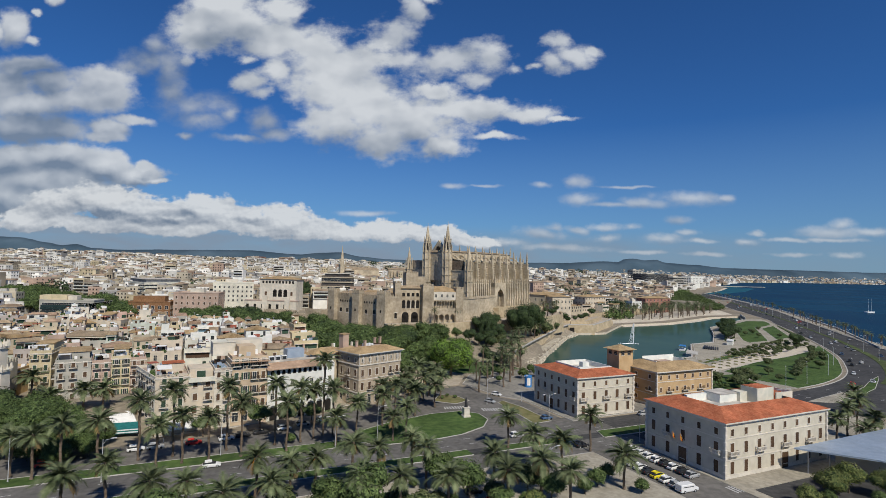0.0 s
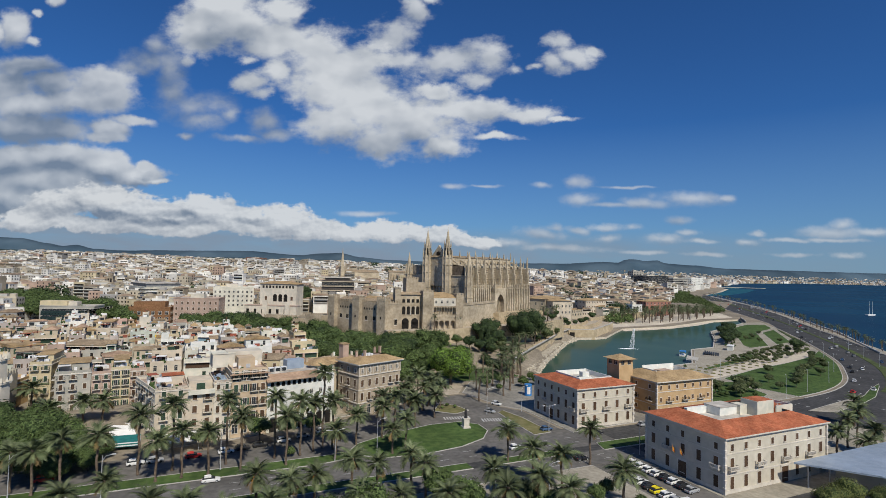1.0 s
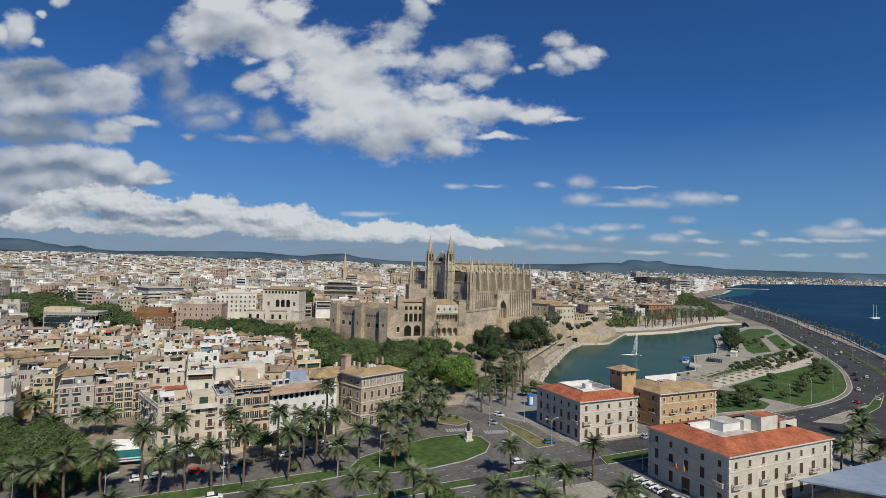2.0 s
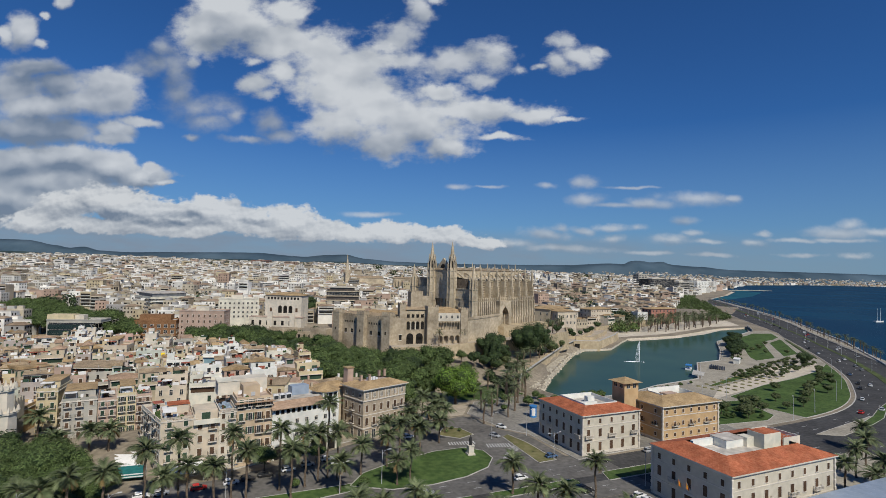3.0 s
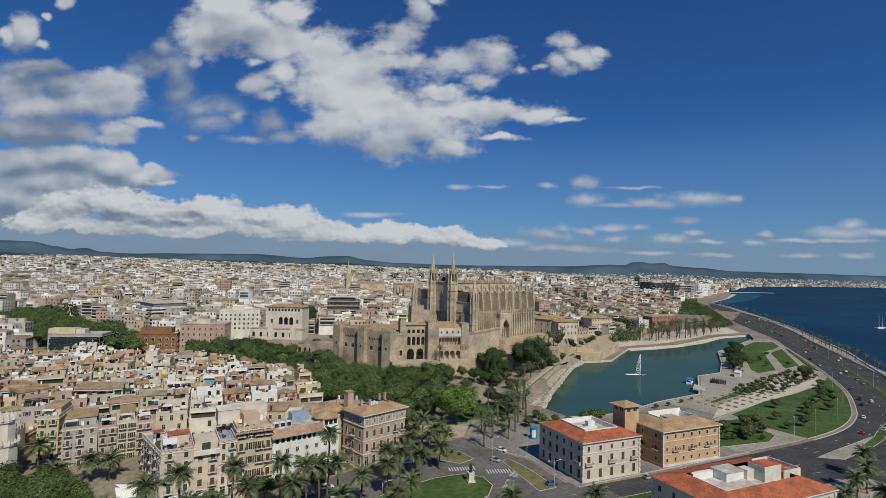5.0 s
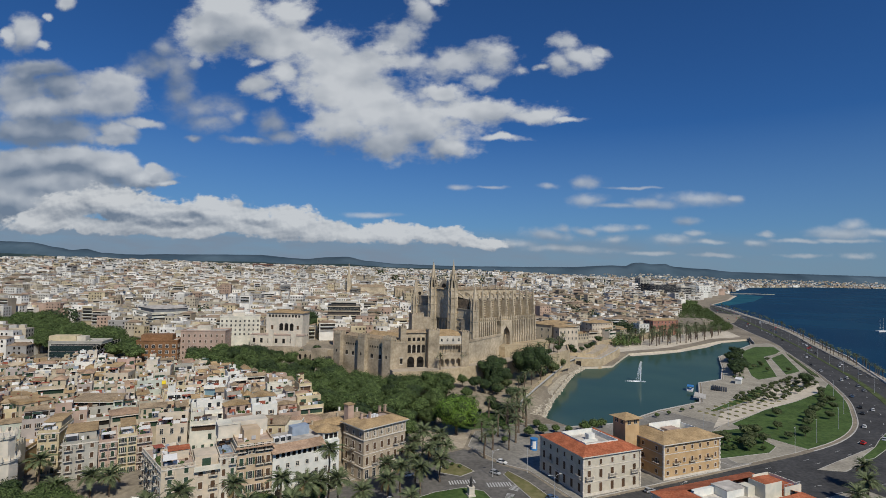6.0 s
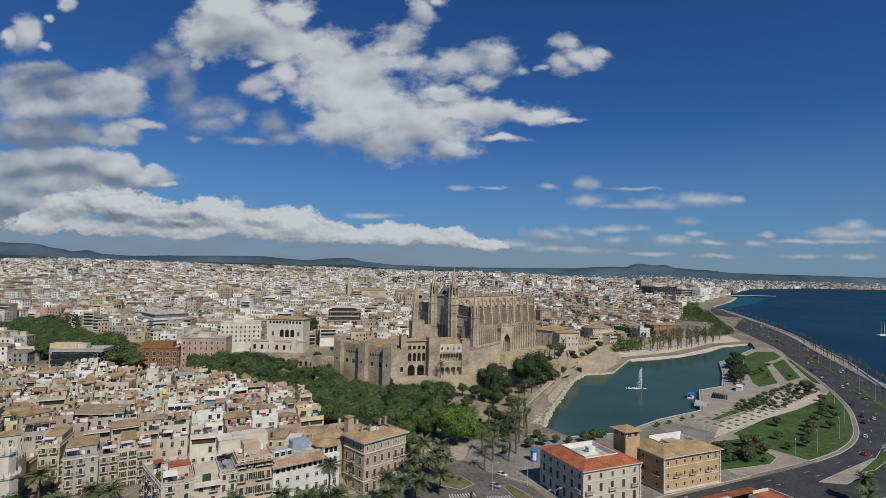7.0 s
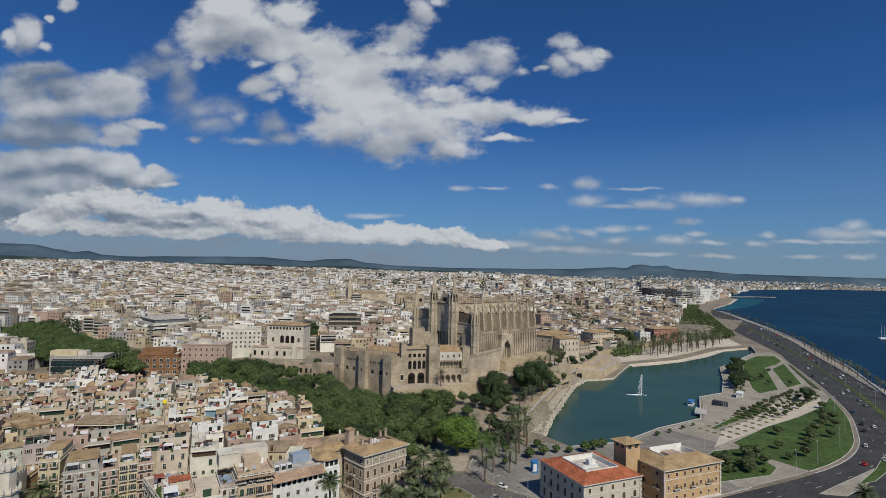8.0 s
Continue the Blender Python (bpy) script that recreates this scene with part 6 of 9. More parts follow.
for i in range(-17, 27):
    for j in range(-3, 29):
        u, v = -190 + i * 9.4 + rng.uniform(-.8, .8), 158 + j * 9.0 + rng.uniform(-.8, .8)
        a = radians(32)
        x, y = u * math.cos(a) - (v - 250) * math.sin(a) + 60, u * math.sin(a) + (v - 250) * math.cos(a) + 310
        if not inside(x, y, TOWN) or rim(x, y, TOWN) < 4:
            continue
        if any(math.hypot(x - o[0] - o[2] * .35, y - o[1] - 3) < 7 for o in OWN):
            continue
        w, d = rng.uniform(8.0, 10.8), rng.uniform(7.5, 10.4)
        h = rng.choice([9.5, 10.5, 11.5, 12, 12.5, 13.5, 14.5]) + rng.uniform(-.6, .6) - (2.2 if y > 262 else 0) - (2.5 if y > 295 else 0)
        house(x, y, w, d, h, 32 + rng.uniform(-6, 6), terrain(x, y), rng, rows=3 if y < 210 else 2, joined=y > 206)

# ---- the wider town: the nearer blocks as things, the rest as one mass ----
def far_wall(n, c):
    return islands(surface("far_walls_" + n, c, [v * 1.15 for v in c], 0.2, 0.9, 0.25, 0.05), 0.28)


WALLS_FAR = [far_wall(n, c) for n, c in (("sand", (0.36, 0.305, 0.225)), ("white", (0.66, 0.64, 0.59)), ("stone", (0.27, 0.23, 0.175)), ("cream", (0.44, 0.39, 0.30)),
                                         ("rose", (0.37, 0.27, 0.21)), ("yellow", (0.46, 0.39, 0.26)), ("grey", (0.30, 0.29, 0.275)))]
ROOF_FAR = islands(surface("far_roofs", (0.23, 0.165, 0.11), (0.36, 0.28, 0.20), 0.2, 0.9, 0.2, 0.05), 0.35)
FLAT_FAR = islands(surface("far_terraces", (0.31, 0.285, 0.25), (0.46, 0.43, 0.385), 0.2, 0.9, 0.25, 0.05), 0.35)
mats_far = [*WALLS_FAR, ROOF_FAR, FLAT_FAR, M_DARK]
FW = [0, 1, 1, 1, 1, 2, 3, 3, 3, 4, 5, 6]
KEEP_OUT = [[(-100, 300), (-20, 240), (130, 410), (180, 500), (330, 640), (340, 700), (120, 560), (80, 470), (-10, 440), (-60, 400)],
            [(-185, 440), (-185, 355), (-120, 310), (-90, 360), (-105, 440)], [(-460, 500), (-460, 580), (-330, 480), (-250, 440), (-196, 352), (-226, 326), (-320, 385)], TOWN]


def town_lot(x, y):
    return inside(x, y, [(-340, 340), (-60, 420), (60, 470), (110, 560), (330, 760), (420, 950), (620, 1400), (1040, 2000), (1100, 2400), (2300, 3900), (600, 4300), (-2200, 3700), (-3600, 2400), (-600, 330), (-300, 200)]) \
        and not any(inside(x, y, k) for k in KEEP_OUT)


def block_box(g, x, y, w, d, h, z, turn, r, wins=True, pale=0.0, tile=0.5):
    """A plain town block: a body, a set-back attic, tiles or terraces, bands or rows of openings."""
    at = pose(x, y, z, 0, 0, turn)
    k = 1 if r.random() < pale else r.choice(FW)
    g.box(0, w, 0, d, -4, h, k, at)
    if r.random() < tile - pale * .5:
        s = min(d, w) * .16
        if w > d:
            g.add([(-.4, -.4, h), (w + .4, -.4, h), (w + .4, d + .4, h), (-.4, d + .4, h), (d * .3, d / 2, h + s), (w - d * .3, d / 2, h + s)], [(0, 1, 5, 4), (2, 3, 4, 5), (1, 2, 5), (3, 0, 4)], 7, at)
        else:
            g.add([(-.4, -.4, h), (w + .4, -.4, h), (w + .4, d + .4, h), (-.4, d + .4, h), (w / 2, w * .3, h + s), (w / 2, d - w * .3, h + s)], [(0, 1, 4), (1, 2, 5, 4), (2, 3, 5), (3, 0, 4, 5)], 7, at)
    else:
        g.box(.3, w - .3, .3, d - .3, h, h + .1, 8, at)
        for _ in range(r.randint(1, 2)):
            a, b = r.uniform(0, w * .5), r.uniform(d * .1, d * .5)
            q, e = w * r.uniform(.2, .5), d * r.uniform(.25, .5)
            g.box(a, a + q, b, b + e, h, h + 2.7, r.choice(FW), at)
            g.box(a + .3, a + q - .3, b + .3, b + e - .3, h + 2.7, h + 2.8, r.choice((7, 8, 8)), at)
        g.box(0, w, 0, .3, h, h + .9, k, at)
    if not wins:
        for f in range(r.randint(1, 3)):
            zz = h - 3.0 - f * 3.6
            a = r.uniform(.05, .3) * w
            g.box(a, r.uniform(.6, .95) * w, -.08, .02, zz, zz + 1.7, 9, at)
        g.box(w - .02, w + .08, d * .2, d * .8, h - 4.5, h - 2.5, 9, at)
        return
    style = r.random()
    for f in range(r.randint(2, 4)):
        zz = h - 2.6 - f * 3.2
        if style < .25:
            g.box(.8, w - .8, -.05, .02, zz - .1, zz + 1.5, 9, at).box(.5, w - .5, -1.0, .02, zz - .7, zz - .1, 1, at)
            continue
        for i in range(int(w / 3)):
            if r.random() < .2:
                continue
            g.box(1 + i * 3, 2.2 + i * 3, -.05, .02, zz, zz + 1.6, 9, at)
        for i in range(int(d / 3.5)):
            g.box(w - .02, w + .05, 1 + i * 3.5, 2.2 + i * 3.5, zz, zz + 1.6, 9, at)


r2 = random.Random(11)


def district(x, y):
    return 28 * noise.noise(Vector((x / 260, y / 260, .4))) + (22 if x > 0 else 8) + r2.uniform(-5, 5)


lots = []
y = 345.0
while y < 1250:
    step = 10.0 + y * .004
    x = -y * .95 - 30
    while x < y * .62:
        wide = step * r2.uniform(.65, 1.45)
        px, py = x, y + r2.uniform(-3, 3)
        if town_lot(px + wide / 2, py) and town_lot(px, py):
            lots.append((px, py, wide, step))
        x += wide + (4.0 if r2.random() < .2 else -.4)
    y += step + (3.0 if r2.random() < .4 else .4)
lots.sort(key=lambda q: math.hypot(q[0], q[1]))
HEIGHTS_FAR = [9, 10, 11, 11.5, 12, 13, 14, 15, 17]
for px, py, wide, s in lots[:300]:
    g = Geo()
    h = r2.choice(HEIGHTS_FAR) * (.62 if px > 90 else 1)
    block_box(g, 0, 0, wide, s * r2.uniform(.8, 1.05), h, 0, 0, r2, True, 0 if px > 20 else .3, .85 if px > 20 else .34)
    b = thing("town_house", px, py, terrain(px, py), district(px, py), "pale rendered town house with a flat or tiled roof", "house", "houses of the wider town")
    part("wall", g, mats_far, b)
mass = Geo()
for px, py, wide, s in lots[300:]:
    block_box(mass, px, py, wide, s * r2.uniform(.75, 1.05), r2.choice(HEIGHTS_FAR) * (.62 if px > 120 and py < 1000 else 1) * (1.5 if r2.random() < .08 else 1), terrain(px, py), district(px, py), r2, py < 1000, .38 if px < 0 else .1, .38 if px < 0 else .7)
y = 1250.0
while y < 4300:
    step = 14.5 + (y - 1250) * .0075
    x = -y * .95
    while x < y * .75:
        wide = step * r2.uniform(.6, 1.7)
        px, py = x, y + r2.uniform(-.4, .4) * step
        if town_lot(px, py) and r2.random() < .88:
            block_box(mass, px, py, wide, step * r2.uniform(.5, .9), r2.choice([9, 10, 12, 14, 17, 22]) * r2.uniform(.8, 1.2), terrain(px, py), r2.uniform(-20, 30), r2, False, .5, .42)
        x += wide + step * r2.choice((.1, .2, .5))
    y += step * 1.45
tagged(new("distant_town", mass.mesh("distant_town", mats_far)), "dense pale rooftops of the far town", "town", kind="stuff")


# the skyline of the hills: slope across, slope up
SKYLINE = [(-1.5, .030), (-.95, .034), (-.872, .0372), (-.816, .0363), (-.76, .0277), (-.733, .0229), (-.705, .0257), (-.672, .0188), (-.616, .0168), (-.54, .0191), (-.375, .0216), (-.277, .0160), (-.233, .0203), (-.2, .0221),
           (-.157, .0146), (-.102, .0106), (.007, .0088), (.115, .0099), (.223, .0116), (.309, .0166), (.336, .0163), (.352, .0230), (.369, .0233), (.385, .0207), (.412, .0222), (.428, .0165), (.482, .0143), (.546, .0095), (.653, .0085), (.832, .0074), (1.5, .006)]


def hills(a):
    """Height of the hills against the slope of the line of sight."""
    for (a0, s0), (a1, s1) in zip(SKYLINE, SKYLINE[1:]):
        if a <= a1:
            k = (a - a0) / (a1 - a0)
            return 67 + 4760 * (s0 + (s1 - s0) * k * k * (3 - 2 * k))
    return 67 + 4760 * SKYLINE[-1][1]


def near_woods():
    """A lower rise some way before the hills, between the town's edge and their foot."""
    g, n = Geo(), 240
    for i in range(n + 1):
        a = -1.5 + 3.0 * i / n
        h = (67 + (hills(a) - 67) * .34) * min(1.0, max(0.0, (.34 - a) / .3)) + 5 * noise.noise(Vector((a * 14, 7, 0))) + 2 * noise.noise(Vector((a * 70, 3, 1)))
        for y, f in ((4390, -4), (4402, h * .9), (4412, h), (4419, h - 8)):
            g.v.append((a * y, y, f))
    for i in range(n):
        for k in range(3):
            p = i * 4 + k
            g.f.append((p, p + 4, p + 5, p + 1))
            g.m.append(0)
    return g


def ridge():
    g = Geo()
    n = 320
    for i in range(n + 1):
        a = -1.5 + 3.0 * i / n
        h = hills(a) + 2.2 * noise.noise(Vector((a * 40, 2, 0))) + 1.5 * noise.noise(Vector((a * 120, 1, 3)))
        for y, f in ((4420, 0), (4560, .4), (4660, .78), (4760, 1.0), (4880, .2)):
            z = h * f + (6 * noise.noise(Vector((a * 25, y, 0))) if 0 < f < 1 else 0) + (-4 if f == 0 else 0)
            g.v.append((a * y, y, z))
    for i in range(n):
        for k in range(4):
            p = i * 5 + k
            g.f.append((p, p + 5, p + 6, p + 1))
            g.m.append(0)
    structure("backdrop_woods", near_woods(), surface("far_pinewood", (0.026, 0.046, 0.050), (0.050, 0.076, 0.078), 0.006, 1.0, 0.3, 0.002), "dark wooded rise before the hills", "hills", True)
    structure("backdrop_hills", g, M_HAZED_HILL, "low blue wooded hills on the horizon", "hills", True)


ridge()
# scattered pale houses on the low slopes beyond the bay
slope_town, r4 = Geo(), random.Random(41)
for i in range(1500):
    a, q = r4.uniform(.10, 1.0), r4.random() ** 1.3
    y = 4425 + 150 * q
    z = (hills(a) * .4) * (y - 4420) / 140 - 2
    block_box(slope_town, a * y, y, r4.uniform(10, 26), r4.uniform(8, 14), r4.uniform(4, 9), z, r4.uniform(-20, 30), r4, False, .3)
tagged(new("slope_town", slope_town.mesh("slope_town", mats_far)), "scattered pale houses on the low slopes beyond the bay", "town", kind="stuff")
# strip of hotels and houses along the far shore of the bay
M_PLAIN = surface("far_plain", (0.10, 0.115, 0.09), (0.19, 0.185, 0.15), 0.004, 1.0, 0.3, 0.002)
structure("plain_far", Geo().prism([(1100, 2400), (2023, 3526), (2900, 4230), (3700, 4390), (5200, 4420), (5200, 4880), (-4400, 4880), (-4400, 4500), (900, 4400)], -3, -.9), M_PLAIN, "flat green and tan land beyond the bay", "ground")
coast = Geo()
LEGS = [(1110, 2100), (2023, 3526), (2900, 4235), (4300, 4395)]
for i in range(1300):
    s = r2.random() * 3
    k = int(s)
    a = Vector(LEGS[k]).lerp(Vector(LEGS[k + 1]), s - k)
    d = r2.random() ** 1.1 * (260, 420, 260)[k] + 22
    q = (1, 1.3, 1.4)[k]
    px, py = a.x - d * (.75, .6, .1)[k], a.y + d * .66
    block_box(coast, px, py, r2.uniform(12, 30) * q, r2.uniform(10, 20) * q, r2.choice([6, 8, 10, 13, 18, 26]) * (1, .6, .35)[k], 1, r2.uniform(0, 60), r2, False, .25)
tagged(new("shore_town", coast.mesh("shore_town", mats_far)), "pale hotels and houses along the far shore", "town", kind="stuff")
beach_far = Geo().add([(640, 1300, .1), (700, 1390, -1.45), (900, 1680, -1.45), (1125, 2050, -1.45), (1100, 2090, .9), (860, 1740, 1.2), (650, 1420, 1.2)], [(0, 1, 6), (1, 2, 5, 6), (2, 3, 4, 5)])
structure("beach_far", beach_far, M_SAND, "long pale sand beach of the bay", "beach")
M_SHALLOW = water("shallow_water", (0.02, 0.11, 0.14), (0.010, 0.060, 0.10), 0.25, 0.4, 0.25, 0.10)
structure("shallows", Geo().add([(690, 1385, -1.46), (900, 1680, -1.46), (1130, 2050, -1.46), (1290, 2400, -1.46), (1230, 2050, -1.47), (960, 1650, -1.47), (730, 1370, -1.47)], [(0, 6, 5, 1), (1, 5, 4, 2), (2, 4, 3)]), M_SHALLOW, "turquoise shallow water off the beach", "water")
structure("jetty_far", Geo().prism([(1195, 2235), (1330, 2300), (1425, 2300), (1428, 2312), (1325, 2316), (1190, 2250)], -2, .3), M_ROCK, "long low rubble jetty of the bay", "jetty")

# ---- the old fronts along the avenue ----
rf = random.Random(21)


def front_house(x, y, w, d, eave, turn, wall, label, floors, n, style, ww=1.1, hh=2.0, balcony=(), balustrade=False, top=None, side_n=0, first=2.6):
    """A tall town house on the avenue: string courses, shuttered windows, iron balconies, a flat roof behind a parapet."""
    t = thing("terraced_house", x, y, .46, turn, label, "house", "fronts along the avenue")
    h = eave - .46
    part("wall", Geo().box(0, w, 0, d, 0, h), wall, t)
    step = (h - first - .6) / (floors - 1) if floors > 1 else 0
    for e, z, k in ((.18, h - .35, .3), (.10, 3.9, .22)):
        part("cornice", band(w, d, e, z, k), M_TRIM, t)
    for f in range(floors):
        z = first + step * f - (.3 if f else 0)
        windows(t, (0, 0), (w, 0), n, z, ww if f else ww + .5, hh if f else 2.6, style if f else "glass", balcony=balcony if f else ())
        if side_n:
            windows(t, (0, d), (0, 0), side_n, z, ww, hh, style, balcony=[i for i in range(side_n) if i % 2 == 0] if f else ())
    p = Geo()
    for a, b, c, e in ((0, w, 0, .25), (0, w, d - .25, d), (0, .25, .25, d - .25), (w - .25, w, .25, d - .25)):
        if balustrade and c == 0:
            for i in range(int(w / .35)):
                p.box(i * .35 + .08, i * .35 + .22, .05, .2, h, h + .75)
            p.box(0, w, 0, .25, h + .75, h + .9)
        else:
            p.box(a, b, c, e, h, h + .9)
    part("parapet", p, wall, t)
    part("roof", Geo().box(.25, w - .25, .25, d - .25, h, h + .05), M_TERRACE, t)
    loose = Geo()
    roof_bits(loose, .5, max(1, w - 2), .5, d - 2, h + .05, rf, int(w * 1.2))
    tagged(part("terrace_clutter", loose, BITS, t), kind="stuff")
    return t, h


# corner house and its neighbours
t, h = front_house(-80.9, 149.7, 8.6, 16, 16.6, 30.3, P_CREAM, "cream five-storey corner house with iron balconies", 5, 2, "shut_g", balcony=(0,), balustrade=True, side_n=6)
part("stair_house", Geo().box(2, 7.5, 7, 11, h, h + 2.8, 0).box(1.7, 7.8, 6.7, 11.3, h + 2.8, h + 3.0, 1), [P_CREAM, M_ROOF_RED], t)
part("awning", Geo().add([(.3, -.1, h + 2.5), (4, -.1, h + 2.5), (4, 3.5, h + 3.1), (.3, 3.5, h + 3.1), (.3, -.1, h + 2.42), (4, -.1, h + 2.42), (4, 3.5, h + 3.02), (.3, 3.5, h + 3.02)], [(0, 1, 2, 3), (7, 6, 5, 4), (0, 4, 5, 1)]), M_AWNING, t)
t, h = front_house(-73.5, 154.05, 6.8, 15, 15.0, 30.3, P_CREAM, "cream house with a roof terrace and green shutter", 4, 2, "shut_b", balcony=(1,), ww=1.2)
part("penthouse", Geo().box(.2, 6.6, 2.2, 10, h, h + 3.2, 0), P_CREAM, t)
part("shutter", window_mesh(2.4, 2.3, "shut_g"), None, t, at=side((.2, 2.2), (6.6, 2.2), .5, h + 1.3))
part("terrace_front", Geo().box(-.2, 7.0, -1.2, 0, h - .2, h + 1.0), P_CHALK, t)
t, h = front_house(-67.6, 157.5, 4.8, 14, 17.4, 30.3, P_PALE, "narrow pale house with dark shutters", 5, 2, ("shut_b", "shut_g"), balcony=(1,), balustrade=True, ww=.9)
part("roof_tarpaulin", Geo().prism([(.4, 4), (4.4, 4), (4.4, 11), (.4, 11)], h, h + .5, 0, [(1, 5), (3.8, 5), (3.8, 10), (1, 10)]), surface("blue_tarpaulin", (.16, .22, .30), (.35, .42, .50), 1.5, .6, .3), t)
t, h = front_house(-63.4, 160.0, 10.6, 16, 20.4, 30.3, P_APRICOT, "tall apricot house with a wide top gallery and penthouse", 5, 4, ("shut_g", "open_g", "open_b", "shut_b"), balcony=(0, 2, 3), ww=1.15, hh=2.1)
part("eave", Geo().box(-.6, 11.2, -1.1, 0, h - .9, h - .7), M_ROOF_PINK, t)
for i in range(5):
    part("gallery_window", window_mesh(1.7, 1.5, "plain"), None, t, at=side((0, 0), (10.6, 0), (i + .6) / 5.2, h - 2.1))
part("penthouse", Geo().box(2.2, 7.2, 3, 9, h, h + 3.6, 0).box(-.1, 10.7, 10, 15.9, h, h + 4.6, 1), [P_APRICOT, P_PALE], t)
part("penthouse", Geo().box(-4.5, 2, 9, 15.5, h, h + 4.2, 0).box(-4.7, 2.2, 8.8, 15.7, h + 4.2, h + 4.4, 1), [P_PALE, P_CHALK], t)

# white arcaded building
t = thing("arcaded_building", -54.2, 165.4, .46, 38.5, "white arcaded building with a red tiled eave over small arches", "building")
W, D, H = 23.0, 13.0, 16.6
part("wall", Geo().box(0, W, .6, D, 0, H).box(0, W, 0, .6, 4.9, H), P_WHITE, t)
for i in range(8):
    part("pier", Geo().box(i * 3.15, i * 3.15 + .95, 0, .6, 0, 4.9).box(i * 3.15 - .08, i * 3.15 + 1.03, -.08, .6, 3.0, 3.25), P_CHALK, t)
for i in range(7):
    x0 = i * 3.15 + .95
    # thin near-black panel stands in for the shade inside the arcade
    part("arch_void", Geo().box(x0, x0 + 2.2, .5, .62, 0, 4.0), M_DARK, t)
    curve = [(x0 + 1.1 - 1.1 * math.cos(math.pi * k / 6), 3.6 + 1.1 * math.sin(math.pi * k / 6)) for k in range(7)]
    g = Geo().add([(p, 0, q) for p, q in curve] + [(p, 0, 4.9) for p, _ in curve] + [(p, .55, q) for p, q in curve],
                  [(k, k + 1, 8 + k, 7 + k) for k in range(6)] + [(k, 14 + k, 15 + k, k + 1) for k in range(6)])
    part("arch", g, P_WHITE, t)
windows(t, (0, 0), (W, 0), 7, 7.6, 1.0, 1.9, "glass", balcony=(2, 4))
windows(t, (0, 0), (W, 0), 7, 11.4, 1.0, 1.3, "glass")
for i in range(12):
    x0 = 1.0 + i * 1.8
    part("gallery_arch", Geo().box(x0, x0 + 1.1, -.04, .1, 14.2, 15.2).cone(0, 0, .55, .55, 0, .14, 12, 0, 0, pose(x0 + .55, .1, 15.2, 90, 0, 0)), M_DARK, t)
part("eave_roof", Geo().add([(-.6, -1.5, H - .3), (17.5, -1.5, H - .3), (17.5, 2.4, H + 1.3), (-.6, 2.4, H + 1.3), (-.6, -1.5, H - .5), (17.5, -1.5, H - .5), (17.5, 2.4, H - .1), (-.6, 2.4, H - .1)],
                           [(0, 1, 2, 3), (7, 6, 5, 4), (0, 4, 5, 1), (0, 3, 7, 4), (1, 5, 6, 2)]), M_ROOF_PINK, t)
part("flat_roof", Geo().box(0, 17.5, 2.4, D, H, H + 1.35).box(0, 17.5, 2.2, 2.6, H + 1.3, H + 1.9), M_FLAT, t)
part("plant_room", Geo().box(9, 15, 7, 10.5, H + 1.35, H + 4.3), M_METAL_ROOF, t, "blue-grey metal plant room")
for i in range(3):
    part("air_unit", Geo().box(1.6 + i * 2.1, 3.3 + i * 2.1, 3.6, 5.0, H + 1.35, H + 3.0, 0).box(1.75 + i * 2.1, 3.15 + i * 2.1, 3.56, 3.62, H + 1.6, H + 2.8, 1), [M_WHITE, M_GLASS], t, "white air conditioning unit")
part("belvedere", Geo().box(17.5, W, 1, 8, H, H + 2.6), P_WHITE, t)
for i in range(3):
    part("belvedere_window", Geo().box(18.0 + i * 1.7, 19.2 + i * 1.7, .9, 1.05, H + .5, H + 2.0), M_DARK, t)
part("belvedere_roof", Geo().cone(20.2, 4.5, 5.0, .3, H + 2.6, H + 4.6, 8, 0, math.pi / 8), M_ROOF_TAN, t)

# mansion on the corner of the square
t = thing("mansion", -28.6, 184.9, .46, 45.4, "grand beige mansion with tan tiled hip roof and top gallery", "house")
W, D, H = 19.2, 12.5, 18.6
part("wall", Geo().box(0, W, 0, D, 0, H), M_MANSION, t)
for z, e, k in ((4.6, .25, .4), (9.2, .12, .25), (14.2, .25, .35), (17.8, .5, .35)):
    part("cornice", band(W, D, e, z, k, False), M_TRIM, t)
roof, i_ = hip_roof(W, D, 1.0, 1.7, 4.2, H)
part("roof", roof, [M_ROOF_TAN, M_TRIM], t)
part("roof_terrace", Geo().prism(i_, H - .3, H + 1.3), M_TERRACE, t)
for z, ww, hh, st, bal in ((2.4, 1.4, 3.0, "glass", ()), (7.0, 1.15, 2.6, "shut_b", (1, 2, 5)), (11.6, 1.1, 2.4, "shut_b", (4, 5)), (16.1, .95, 1.4, "glass", ())):
    windows(t, (0, 0), (W, 0), 6, z, ww, hh, st, balcony=bal)
    windows(t, (0, D), (0, 0), 3, z, ww, hh, st, balcony=bal and (1,))
for i in range(13):
    part("gallery_post", Geo().box(i * 1.58, i * 1.58 + .22, -.22, 0, 14.6, 17.8), M_TRIM, t)
for a, b in ((6, 5), (14, 9.5), (17, 10), (3, 6)):
    part("chimney", Geo().box(a, a + .8, b, b + .8, H + .5, H + 3.4, 0).box(a - .12, a + .92, b - .12, b + .92, H + 3.4, H + 3.6, 1), [P_PINK, M_ROOF_OLD], t)
part("stair_house", Geo().box(2, 4.6, 13, 15.6, 0, H + 5.2, 0).box(1.7, 4.9, 12.7, 15.9, H + 5.2, H + 5.5, 1), [P_PINK, M_ROOF_TAN], t)
